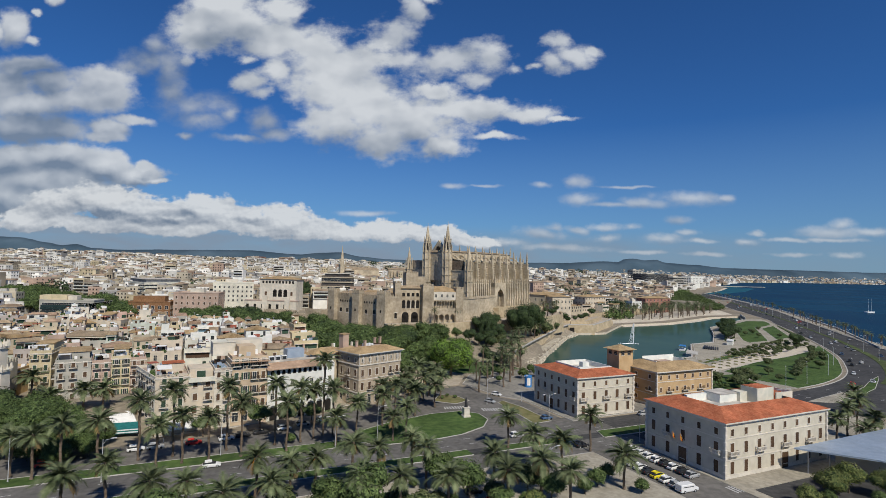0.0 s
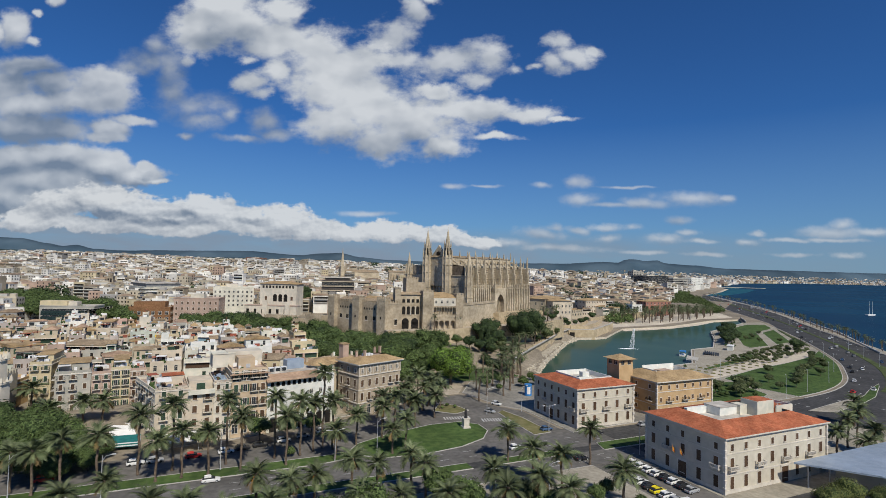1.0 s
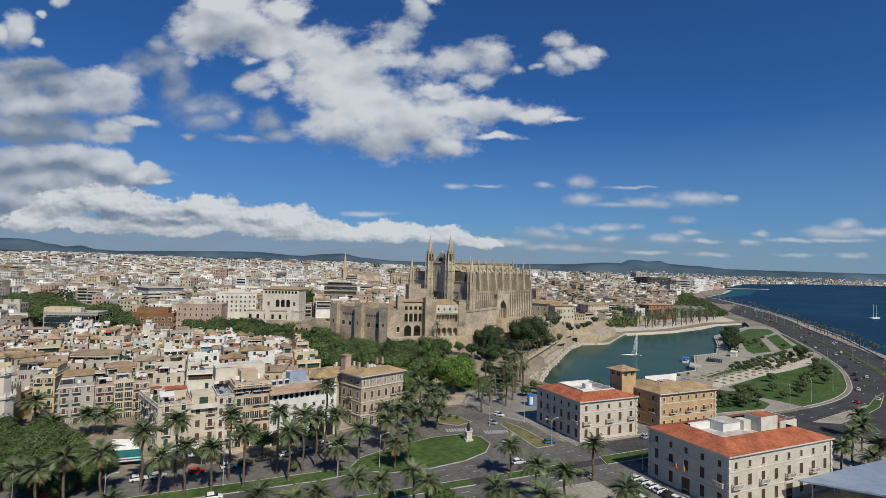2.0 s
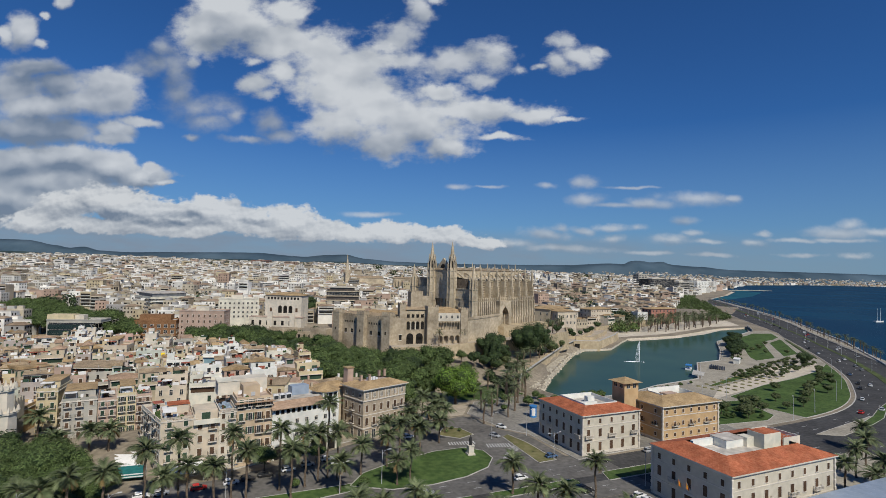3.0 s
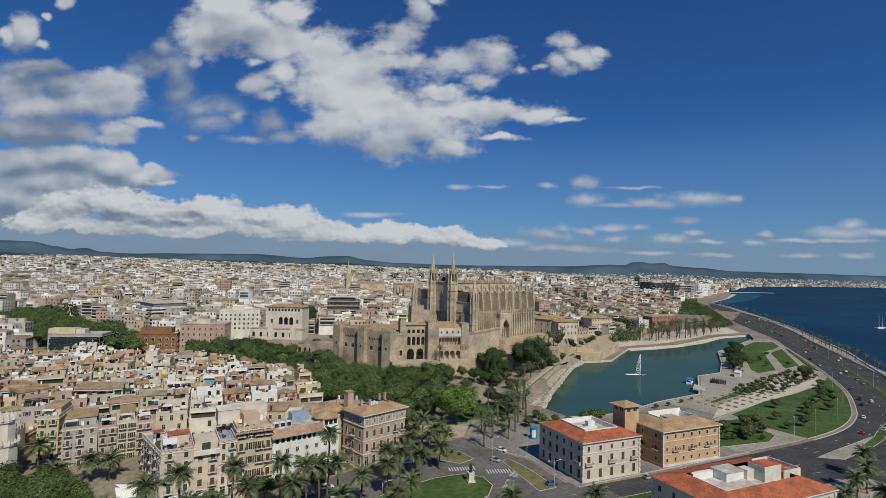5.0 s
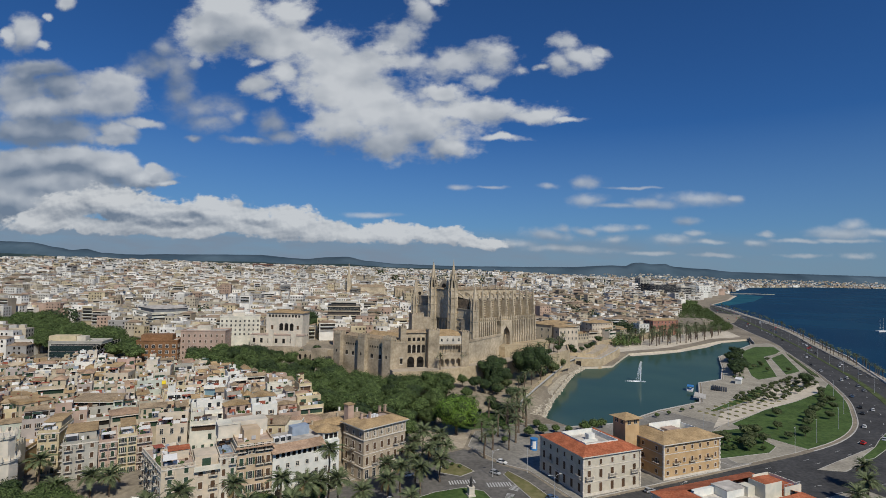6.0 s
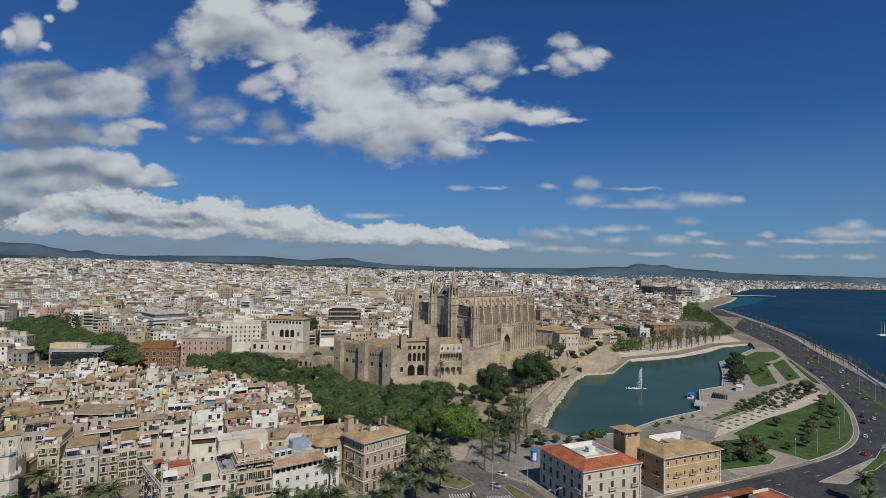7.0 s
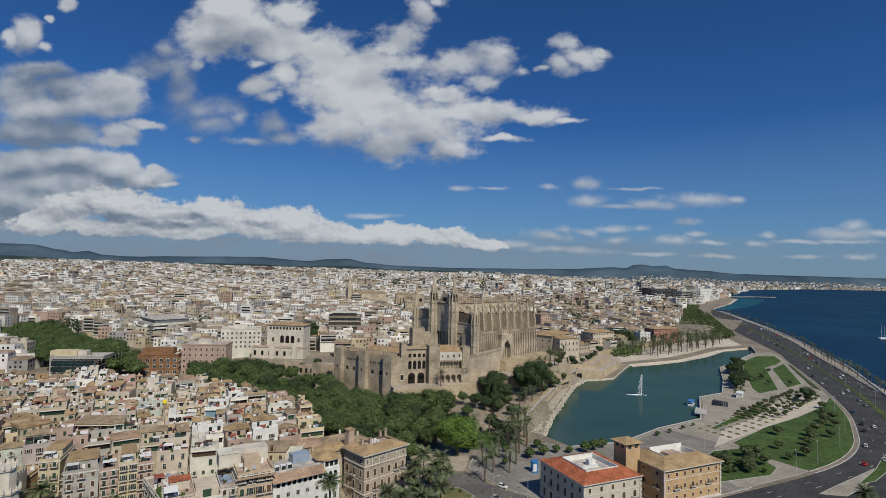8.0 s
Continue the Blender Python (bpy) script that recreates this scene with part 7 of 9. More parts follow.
for i in range(6):
    part("air_unit", Geo().box(6.5 + i % 3 * 1.4, 7.4 + i % 3 * 1.4, 5.2 + i // 3 * 1.5, 5.8 + i // 3 * 1.5, H + 1.3, H + 2.2), M_WHITE, t)

# low tiled roofs behind the arcades
for x, y, w, d, h, tn, wl, rm in ((-52, 180, 12, 8, 16.2, 38, P_SAND, M_ROOF_TAN), (-62, 186, 10, 9, 15.5, 36, P_CREAM, M_ROOF_OLD), (-45, 190, 13, 8, 16.4, 42, P_SAND, M_ROOF_TAN),
                                  (-38, 200, 12, 9, 15.8, 44, P_PALE, M_ROOF_OLD), (-58, 198, 12, 9, 14.8, 36, P_PINK, M_ROOF_PINK), (-48, 206, 13, 9, 14.2, 38, P_WHITE, M_ROOF_OLD)):
    t = thing("back_house", x, y, 1, tn, "rendered house with a low clay tiled roof behind the fronts", "house", "old town houses")
    part("wall", Geo().box(0, w, 0, d, -2, h), wl, t)
    part("roof", full_hip(w, d, .7, 1.7, h), rm, t)
    part("chimney", Geo().box(w * .7, w * .7 + .7, d * .6, d * .6 + .7, h, h + 2.8), wl, t)
    windows(t, (w, 0), (w, d), 2, h - 1.5, .9, 1.1, "glass")
    windows(t, (0, 0), (w, 0), 3, h - 1.5, .9, 1.1, "glass")

t, h = front_house(-96, 166, 22, 10, 16.0, -47.4, P_PALE, "pale five-storey house along the side street with many iron balconies", 5, 7, ("shut_b", "shut_g", "open_b"), ww=1.0, hh=1.9, balcony=(0, 2, 3, 5))
bits = Geo()
roof_bits(bits, 1, 19, 1, 8, h + .05, rf, 16)
canopy(bits, 4, 2, 3.2, 2.4, h, 4)
canopy(bits, 12, 3, 3.0, 2.6, h, 1)
tagged(part('terrace_clutter', bits, BITS, t), kind='stuff')
# fronts west of the side street
for x, y, w, d, e, tn, wl, lab, n, st, sn in (
        (-121.8, 166.0, 9.5, 15, 17.0, 33, P_GREY, "grey rendered corner house with small windows", 3, "shut_b", 5),
        (-113.6, 171.3, 5.2, 14, 16.2, 33, P_PINK, "narrow brown-red house with shutters", 2, "shut_g", 0),
        (-109.1, 174.2, 5.4, 14, 17.2, 33, P_YELLOW, "pale yellow house with green shutters", 2, "open_g", 0),
        (-104.6, 177.2, 4.6, 14, 16.4, 33, P_PINK, "narrow red house with balconies", 2, "shut_b", 0),
        (-133.5, 170.5, 6.0, 14, 19.0, 20, P_YELLOW, "yellow rendered house with a tiled eave", 2, "shut_g", 4),
        (-149.0, 166.5, 11, 14, 12.5, 14, P_OCHRE, "ochre house beside the exchange", 3, "shut_b", 0)):
    t, h = front_house(x, y, w, d, e, tn, wl, lab, 5, n, st, ww=.95, hh=1.7, balcony=(0, 1), side_n=sn)
    bits = Geo()
    roof_bits(bits, .5, w - 2, .5, d - 2, h + .05, rf, 9)
    canopy(bits, .8, 1, 3, 2.4, h, 1)
    tagged(part('terrace_clutter', bits, BITS, t), kind='stuff')
    if wl in (P_GREY, P_YELLOW):
        part("attic", Geo().box(1, w - .5, 3.5, d - 1, h, h + 2.7, 0).box(.6, w - .1, 3.1, d - .6, h + 2.7, h + 2.95, 1), [wl, M_ROOF_TAN], t)

# crenellated turret and wall of the old exchange
t = thing("exchange_turret", -130.0, 152.5, .46, 0, "grey stone octagonal turret with pointed crenels", "tower")
g = Geo().cone(0, 0, 4.4, 4.2, 0, 16.5, 8, 0, math.pi / 8).cone(0, 0, 4.6, 4.6, 16.5, 17.1, 8, 0, math.pi / 8).cone(0, 0, 3.5, 3.3, 17.1, 23.2, 8, 0, math.pi / 8).cone(0, 0, 3.8, 3.8, 23.2, 23.8, 8, 0, math.pi / 8)
for k in range(16):
    a = k * math.pi / 8
    g.cone(3.5 * math.cos(a), 3.5 * math.sin(a), .5, .1, 23.8, 25.4, 4, 0, a)
    g.cone(4.3 * math.cos(a), 4.3 * math.sin(a), .5, .1, 17.1, 18.6, 4, 0, a)
part("shaft", g, P_PALE, t)
t = thing("exchange_hall", -168, 140.5, .46, 14, "grey stone gothic exchange hall with crenels", "hall")
g = Geo().box(0, 37, 0, 22, 0, 16)
crenels(g, 0, 37, 0, 22, 16, 1.6, .9, 1.3, .5)
part("wall", g, P_STONE, t)

# glass-fronted and ochre blocks farther back
def block(name, x, y, w, d, h, tn, z, wall, label, rows, n, ns, roof, style="glass", ww=1.2, hh=1.6, side_face="r"):
    t = thing(name, x, y, z, tn, label, "building")
    part("wall", Geo().box(0, w, 0, d, -6, h), wall, t)
    for zz in rows:
        windows(t, (0, 0), (w, 0), n, zz, ww, hh, style)
        windows(t, *(((w, 0), (w, d)) if side_face == "r" else ((0, d), (0, 0))), ns, zz, ww, hh, style)
    if roof == "flat":
        part("parapet", Geo().box(-.2, w + .2, -.2, .3, h, h + .7).box(-.2, w + .2, d - .3, d + .2, h, h + .7).box(-.2, .3, .3, d - .3, h, h + .7).box(w - .3, w + .2, .3, d - .3, h, h + .7), wall, t)
        part("roof", Geo().box(.3, w - .3, .3, d - .3, h, h + .06), M_FLAT, t)
        part("stair_house", Geo().box(w * .3, w * .6, d * .4, d * .8, h, h + 3), P_PALE, t)
    else:
        part("roof", full_hip(w, d, .9, 2.2, h), roof, t)
    return t, h


M_BRICK = surface("orange_brick", (.205, .105, .05), (.285, .155, .08), 1.2, .9, .2, .2)
t, h = block("brick_block", -214, 357, 26, 14, 15.5, 14, 6, M_BRICK, "orange brick block with arched galleries", (12, 8, 4), 6, 3, "flat", ww=2.0, hh=2.2)
part("attic", Geo().box(2, 22, 3, 12, h, h + 4), M_BRICK, t)
t, h = block("pink_block", -188, 366, 30, 16, 22, 8, 6, P_PINK, "pinkish block with a top terrace and shuttered windows", (19, 15, 11, 7, 3), 8, 3, "flat", style="shut_b", ww=1.1, hh=1.8)
t, h = block("white_block", -180, 410, 30, 16, 24, 20, 10, P_CHALK, "white rounded apartment block with many windows", (21, 17.5, 14, 10.5), 9, 4, "flat", style="glass")
t, h = block("glass_block", -258, 335, 32, 14, 19, 10, 4, P_GREY, "grey block with dark glazed bands and an ochre attic", (16.2, 12.4, 8.6), 1, 3, "flat", ww=29, hh=2.9)
part("attic", Geo().box(-2, 14, 4, 12, h, h + 3.4), P_YELLOW, t)
for zz in (9.6, 13.4):
    part("glazing", Geo().box(.8, 31.4, -.16, .02, zz, zz + 3.0), surface("dark_glazing", (.015, .03, .03), (.03, .05, .05), .6, .5, .2), t)
M_BRONZE = surface("bronze_glazing", (.055, .045, .038), (.095, .08, .068), .6, .45, .25)
t, h = block("dark_block", -113, 488, 30, 22, 27, 12, 12, M_BRONZE, "dark bronze-glazed block with pale floor bands and a set-back top", (24.5, 17.5), 1, 1, "flat", ww=26, hh=2.0)
for zz in (6, 10, 14, 18, 22, 26.4):
    part("floor_band", Geo().box(-1.1, 31.1, -1.1, 0, zz, zz + .8).box(30, 31.1, 0, 22.5, zz, zz + .8), P_SAND, t)
part("set_back", Geo().box(3, 26, 4, 20, h, h + 3.2, 0).box(1.5, 27.5, 2.5, 21.5, h + 3.2, h + 3.6, 1), [M_BRONZE, P_PALE], t)
# arcaded mansion with a loggia
t, h = block("loggia_mansion", -146, 418, 30, 16, 25, -4, 13, P_PALE, "pale mansion with a three-arched loggia and wide tiled roof", (6.5,), 4, 2, M_ROOF_TAN, style="shut_b")
for i in range(10):
    part("gallery_opening", Geo().box(2 + i * 2.7, 3.6 + i * 2.7, -.05, .1, 21.6, 23.6), M_DARK, t)
for i in range(3):
    x0 = 11 + i * 4.3
    part("loggia_arch", Geo().box(x0, x0 + 3, -.08, .15, 11, 15.4).cone(0, 0, 1.5, 1.5, 0, .23, 14, 0, 0, pose(x0 + 1.5, .15, 15.4, 90, 0, 0)), M_DARK, t)
for x0 in (4.5, 25.5):
    part("window", window_mesh(1.8, 3, "shut_b"), None, t, at=pose(x0 + .6, 0, 13.5))
part("lower_wing", Geo().box(-9, 33, -8, 0, -8, 8), P_PALE, t)
part("wing_terrace", Geo().box(-9.3, 33.3, -8.3, .0, 8, 8.4), M_TERRACE, t)
for x0, z1 in ((6, 12), (24, 11)):
    part("wing_pier", Geo().box(x0, x0 + 4, -9, -7.9, -8, z1), P_PALE, t)
for i in range(6):
    part("arched_opening", Geo().box(-7 + i * 6, -5 + i * 6, -8.08, -7.9, 2, 5.5), M_DARK, t)
# low stone garden buildings between the mansion and the palace
for x, y, w, d, h, tn, z in ((-128, 376, 22, 7, 9, -6, 8), (-106, 369, 18, 6, 7.5, -10, 8), (-92, 352, 13, 8, 12, -20, 8)):
    t = thing("garden_house", x, y, z, tn, "weathered stone garden building with a flat parapet", "building", "garden walls of the palace")
    g = Geo().box(0, w, 0, d, -4, h)
    crenels_at(g, 0, w, h, Matrix.Identity(4), 1.7, .9, .8, .4)
    part("wall", g, M_PALACE, t)
    for i in range(int(w / 4)):
        part("arched_opening", Geo().box(1.2 + i * 4, 3.0 + i * 4, -.06, .1, 2.4, 5.0).cone(0, 0, .9, .9, 0, .16, 12, 0, 0, pose(2.1 + i * 4, .1, 5.0, 90, 0, 0)), M_DARK, t)
# bishop's palace and the house beside it
t, h = block("bishops_palace", 93, 470, 40, 26, 19.5, 50, 8.5, P_SAND, "sandstone bishop's palace with tan tiled roofs", (15, 9), 7, 4, M_ROOF_TAN, style="glass", ww=1.4, hh=2.4, side_face="l")
t, h = block("bishops_wing", 98, 462, 20, 22, 18.5, 22, 8.5, P_CREAM, "limestone palace wing with shuttered windows", (14, 8.5), 5, 3, M_ROOF_TAN, style="glass", ww=1.2, hh=2.2, side_face="l")
t, h = block("wall_house", 150, 545, 30, 16, 16.5, 30, 7, P_CREAM, "cream house on the town wall with a top gallery", (14.6, 10, 5.5), 8, 3, M_ROOF_TAN, style="shut_b", side_face="l")
t, h = block("red_house", 253, 648, 40, 16, 13.5, 22, 5, surface("red_render", (.33, .155, .115), (.41, .21, .16), .5, .9, .2), "red rendered house near the shore", (11, 6.5, 2), 7, 3, M_ROOF_TAN, style="plain", ww=1.6, hh=2.4, side_face="l")
t, h = block("white_villa", 234, 642, 15, 12, 9, 20, 5, P_WHITE, "white low house with terraces", (7, 3), 3, 2, "flat", style="plain", side_face="l")
t, h = block("slab_block", 573, 1492, 92, 40, 42, 20, 4, M_IRON, "dark office slab block near the shore", (38, 32, 26, 20), 1, 1, "flat", ww=84, hh=2.5, side_face="l")
t, h = block("tower_block", 676, 1850, 34, 34, 56, 12, 4, P_GREY, "dark and white tower block", (50, 44, 38, 32, 26), 3, 3, "flat", ww=7, hh=3, side_face="l")
t, h = block("hotel_block", 690, 1560, 100, 30, 36, 42, 4, P_GREY, "grey hotel block with dark bands", (32, 27, 22, 17), 1, 1, "flat", ww=92, hh=2.2, side_face="l")
t, h = block("apartment_block", 790, 1655, 110, 30, 38, 46, 4, P_WHITE, "white apartment block near the beach", (32, 27, 22, 17), 8, 4, "flat", ww=4, hh=2, side_face="l")
t, h = block("red_tower", -905, 2390, 80, 40, 46, -8, 36, surface("brown_cladding", (.20, .105, .08), (.27, .15, .11), .3, .8, .2), "tall red-brown office tower", (40, 32, 24), 1, 1, "flat", ww=74, hh=3)

# church spire and the monastery ridge beyond
t = thing("parish_church", -164, 850, 22, 30, "gothic stone church with a slender spire", "church")
g = Geo().box(-4, 4, -4, 4, 0, 30)
for sx in (-1, 1):
    for sy in (-1, 1):
        pinnacle(g, sx * 4, sy * 4, 28, .8, 12)
g.cone(0, 0, 3.6, .15, 30, 61, 8, 0, math.pi / 8)
part("spire", g, M_STONE, t)
part("nave", Geo().box(4, 60, -12, 12, 0, 22).box(4, 60, -20, 20, 0, 14), M_STONE, t)
part("nave_roof", gable_roof(56, 24, .5, 4, 22), M_ROOF_OLD, t, at=pose(4, -12, 0))
t = thing("monastery_church", -83, 800, 20, 10, "long stone church with buttressed walls and a square tower", "church")
g = Geo().box(0, 30, 0, 18, 0, 26)
for i in range(8):
    g.box(i * 4.1, i * 4.1 + 1.3, -2.5, 0, 0, 23.5)
part("nave", g, M_PALACE, t)
part("nave_roof", gable_roof(30, 18, .5, 2.5, 26), M_ROOF_OLD, t)
part("tower", Geo().box(30, 44, 2, 14, 0, 27).box(31, 36, 3, 8, 27, 33).cone(33.5, 5.5, 2.6, .3, 33, 42, 8), M_PALACE, t)
part("rose_window", Geo().cone(0, 0, 2.6, 2.6, 0, .3, 18, 0, 0, pose(39, 1.98, 18, 90, 0, 0)), M_DARK, t)

# larger blocks that stand out among the far roofs
M_BAND = surface("blue_grey_cladding", (.13, .14, .15), (.19, .20, .21), .5, .5, .2)
t, h = block("corner_block", -309, 506, 56, 40, 19, -42, 11, P_CHALK, "white and grey corner block with stacked balcony bands", (17, 13.6, 10.2, 6.8), 1, 1, "flat", ww=50, hh=1.5)
part("attic", Geo().box(6, 48, 4, 34, h, h + 3.2, 0).box(5, 49, 3, 35, h + 3.2, h + 3.5, 1), [M_BAND, M_FLAT], t)
for zz in (15.6, 12.2, 8.8):
    part("balcony_band", Geo().box(1, 55, -1.3, 0, zz - .6, zz + .3).box(56, 57.3, 1, 38, zz - .6, zz + .3), P_WHITE, t)
t, h = block("dark_hall", -472, 812, 46, 30, 15, 18, 16, M_BAND, "dark blue-grey clad block among the roofs", (10, 5), 1, 1, "flat", ww=40, hh=1.0)
t, h = block("white_hotel", -905, 1236, 44, 24, 22, 20, 16, P_WHITE, "white hotel block with rows of balconies", (19, 15, 11), 8, 3, "flat", ww=3, hh=1.8)
t, h = block("yellow_hotel", -588, 1120, 56, 30, 18, 15, 17, P_YELLOW, "yellowish block with tiled roof", (14, 9), 9, 4, M_ROOF_TAN, ww=1.8, hh=2)
t, h = block("rose_block", -470, 582, 26, 14, 15, 12, 12, P_PINK, "plain rose rendered block", (12,), 2, 2, "flat")
t, h = block("grey_slab", -262, 560, 20, 14, 20, 10, 14, P_STONE, "grey slab block with window grid", (17.5, 14.5, 11.5, 8.5), 5, 3, "flat", ww=2, hh=1.5)
t = thing("small_church", -360, 545, 12, 14, "sandstone church with a rose window and bell tower", "church")
part("nave", Geo().box(0, 20, 0, 34, -4, 13).add([(-.4, -.4, 13), (20.4, -.4, 13), (10, -.4, 18), (-.4, 34, 13), (20.4, 34, 13), (10, 34, 18)], [(0, 1, 2), (1, 4, 5, 2), (3, 0, 2, 5), (4, 3, 5)]), M_STONE_DARK, t)
part("rose_window", Geo().cone(0, 0, 2.4, 2.4, 0, .3, 20, 0, 0, pose(10, .02, 11, 90, 0, 0)), M_DARK, t)
part("bell_tower", Geo().box(1, 7, 20, 26, 0, 24).box(.6, 7.4, 19.6, 26.4, 24, 24.6).box(2, 6, 21, 25, 24.6, 28), M_STONE_DARK, t)
for i in range(2):
    part("bell_opening", Geo().box(1.9 + i * 2.4, 3.5 + i * 2.4, 19.9, 20.1, 18, 22), M_DARK, t)

# low tan houses between the cathedral and the bastion
rh = random.Random(31)
for x, y, w, d, h, tn in ((128, 515, 14, 10, 9, 30), (112, 520, 13, 11, 10, 35), (142, 528, 12, 10, 8, 28), (165, 572, 16, 11, 9.5, 35), (182, 596, 14, 11, 8.5, 38), (126, 546, 15, 12, 11, 30), (104, 545, 14, 12, 12, 28), (146, 565, 14, 11, 10, 30), (200, 622, 14, 10, 8, 35), (98, 505, 12, 10, 11, 40), (168, 545, 12, 9, 7.5, 40), (188, 572, 12, 9, 7, 40)):
    house(x, y, w, d, h, tn, terrain(x, y), rh, rh.choice([P_SAND, P_CREAM, P_STONE, P_PALE]), rh.choice(["tile", "tile", "mixed"]), None, 2, True, rh.choice([M_ROOF_TAN, M_ROOF_OLD]))

# ---- palms ----
M_FROND = surface("palm_frond", (0.070, 0.092, 0.042), (0.155, 0.180, 0.092), 0.8, 0.6, 0.3, 0.2, spread=0.3)
M_FROND_DRY = surface("dry_frond", (0.20, 0.14, 0.06), (0.30, 0.21, 0.10), 1.0, 0.9, 0.3, spread=0.3)
M_TRUNK = surface("palm_trunk", (0.12, 0.09, 0.065), (0.20, 0.155, 0.115), 3.0, 0.95, 0.3, 0.6, 0.6, 6.0)
M_FRUIT = surface("palm_fruit", (0.42, 0.19, 0.03), (0.52, 0.26, 0.05), 3.0, 0.8, 0.2)
M_BARK = surface("bark", (0.10, 0.08, 0.06), (0.17, 0.135, 0.10), 2.0, 0.95, 0.3, 0.5, 0.6, 5.0)


def frond_geo(g, length, e0, e1, at=None, n=30, leaf=0.74, slot=0):
    """An arching feather leaf along +x: a rib with leaflets on both sides."""
    pts, p = [Vector((0, 0, 0))], Vector((0, 0, 0))
    for i in range(8):
        e = radians(e0 + (e1 - e0) * ((i + .5) / 8) ** 1.1)
        p = p + Vector((math.cos(e), 0, math.sin(e))) * length / 8
        pts.append(p.copy())

    def on(s):
        k = min(7, int(s * 8))
        return pts[k].lerp(pts[k + 1], s * 8 - k)
    for i in range(8):
        a, b = pts[i], pts[i + 1]
        w0, w1 = .12 * (1 - i / 9), .12 * (1 - (i + 1) / 9)
        g.add([(a.x, -w0, a.z), (b.x, -w1, b.z), (b.x, w1, b.z), (a.x, w0, a.z)], [(0, 1, 2, 3)], slot, at)
    for i in range(n):
        s = .14 + .85 * i / n
        q, q2 = on(s), on(min(1, s + .042))
        ln = 1.05 * leaf * (.45 + .9 * math.sin(math.pi * min(1, s * .9 + .08)))
        for sy in (-1, 1):
            tip = q + Vector(((q2 - q).x * 9, sy * ln * .9, (q2 - q).z * 6 - .22 * ln))
            g.add([tuple(q), tuple(q2 + (q2 - q) * .15), tuple(tip)], [(0, 1, 2)], slot, at)
    return g


FRONDS = [frond_geo(Geo(), L, a, b).mesh("frond", m) for L, a, b, m in
          ((3.4, 72, 8, M_FROND), (3.9, 50, -28, M_FROND), (4.0, 28, -52, M_FROND), (3.7, 4, -72, M_FROND), (3.0, -26, -86, M_FROND_DRY))]


def heart_mesh(seed):
    """The close-set inner leaves of a palm's head, from upright ones to those that hang round the trunk."""
    g, r = Geo(), random.Random(seed)
    for i in range(40):
        k = i / 39
        e = 84 - 104 * k + r.uniform(-8, 8)
        frond_geo(g, r.uniform(2.9, 3.7) - .5 * k, e, e - r.uniform(58, 76), pose(0, 0, -.25 * k, r.uniform(-10, 10), 0, i * 137.5 + r.uniform(-16, 16)) @ pose(.15, 0, 0), 20, .66, 1 if k > .9 else 0)
    return g.mesh("inner_fronds", [M_FROND, M_FROND_DRY])


HEARTS = [heart_mesh(k) for k in range(3)]
TRUNKS = {}


def trunk_mesh(h):
    h = max(2, round(h))
    if h not in TRUNKS:
        n = max(5, int(h * 1.6))
        g = Geo().tube([(0.15 * math.sin(i * .5), 0, h * i / n) for i in range(n + 1)], [(.42 if i == 0 else .26 + .05 * (i % 2)) for i in range(n + 1)], 7)
        g.tube([(0, 0, h - 1.1), (0, 0, h - .5), (0, 0, h + .1)], [.3, .55, .4], 7)
        TRUNKS[h] = g.mesh("trunk", M_TRUNK)
    return h, TRUNKS[h]


rp = random.Random(5)


def palm(x, y, z, top, group, fruit=False, scale=1.0, n=11):
    h, me = trunk_mesh(top - z)
    t = thing("palm_tree", x, y, z, rp.uniform(0, 360), "tall date palm with arching fronds" + (" and hanging orange fruit" if fruit else " on a grey trunk"), "palm tree", group)
    part("trunk", me, None, t)
    size = scale * rp.uniform(.9, 1.12)
    tagged(part("inner_fronds", rp.choice(HEARTS), None, t, at=pose(0, 0, h - .1, 0, 0, rp.uniform(0, 360)) @ Matrix.Scale(size, 4)), kind="stuff")
    for i in range(n):
        k = (1, 2, 0, 3, 2, 1, 3, 2, 4, 2, 3)[i % 11]
        s = size * rp.uniform(.95, 1.18)
        part("frond", FRONDS[k], None, t, at=pose(0, 0, h - .15 - .1 * k, 0, 0, i * 137.5 + rp.uniform(-14, 14)) @ pose(.2, 0, 0, rp.uniform(-14, 14), rp.uniform(-9, 9), 0) @ Matrix.Scale(s, 4))
    if fruit:
        for i in range(5):
            a = i * 1.26
            part("fruit_cluster", Geo().tube([(.2 * math.cos(a), .2 * math.sin(a), h - .2), (.8 * math.cos(a), .8 * math.sin(a), h - .5), (.95 * math.cos(a), .95 * math.sin(a), h - 1.5)], [.08, .26, .12], 6), M_FRUIT, t)
    return t


# along the old fronts: x, y, crown height
FRONT_PALMS = [(-74.6, 131.5, 15.7), (-67.7, 134.6, 17.2), (-56.1, 139.8, 17.8), (-44.9, 144.8, 17.0), (-38.6, 147.6, 15.7), (-35.7, 150.8, 14.7), (-30.6, 152.6, 14.3), (-24.4, 156.9, 9.7),
               (-17.5, 164, 10.0), (-14.0, 169, 12.1), (-33.8, 153.7, 22.5), (-8, 176, 9), (-1.6, 187.6, 8.5), (-4.1, 204, 9), (-11.8, 203, 9), (-9, 213, 10), (-2, 213, 9.5), (-6, 196, 9), (0.5, 199, 9.5), (-13, 193, 9), (-19, 176, 10), (-10, 183, 9)]
for k, p in enumerate(FRONT_PALMS):
    palm(p[0], p[1], .46, p[2], "palms along the old fronts")
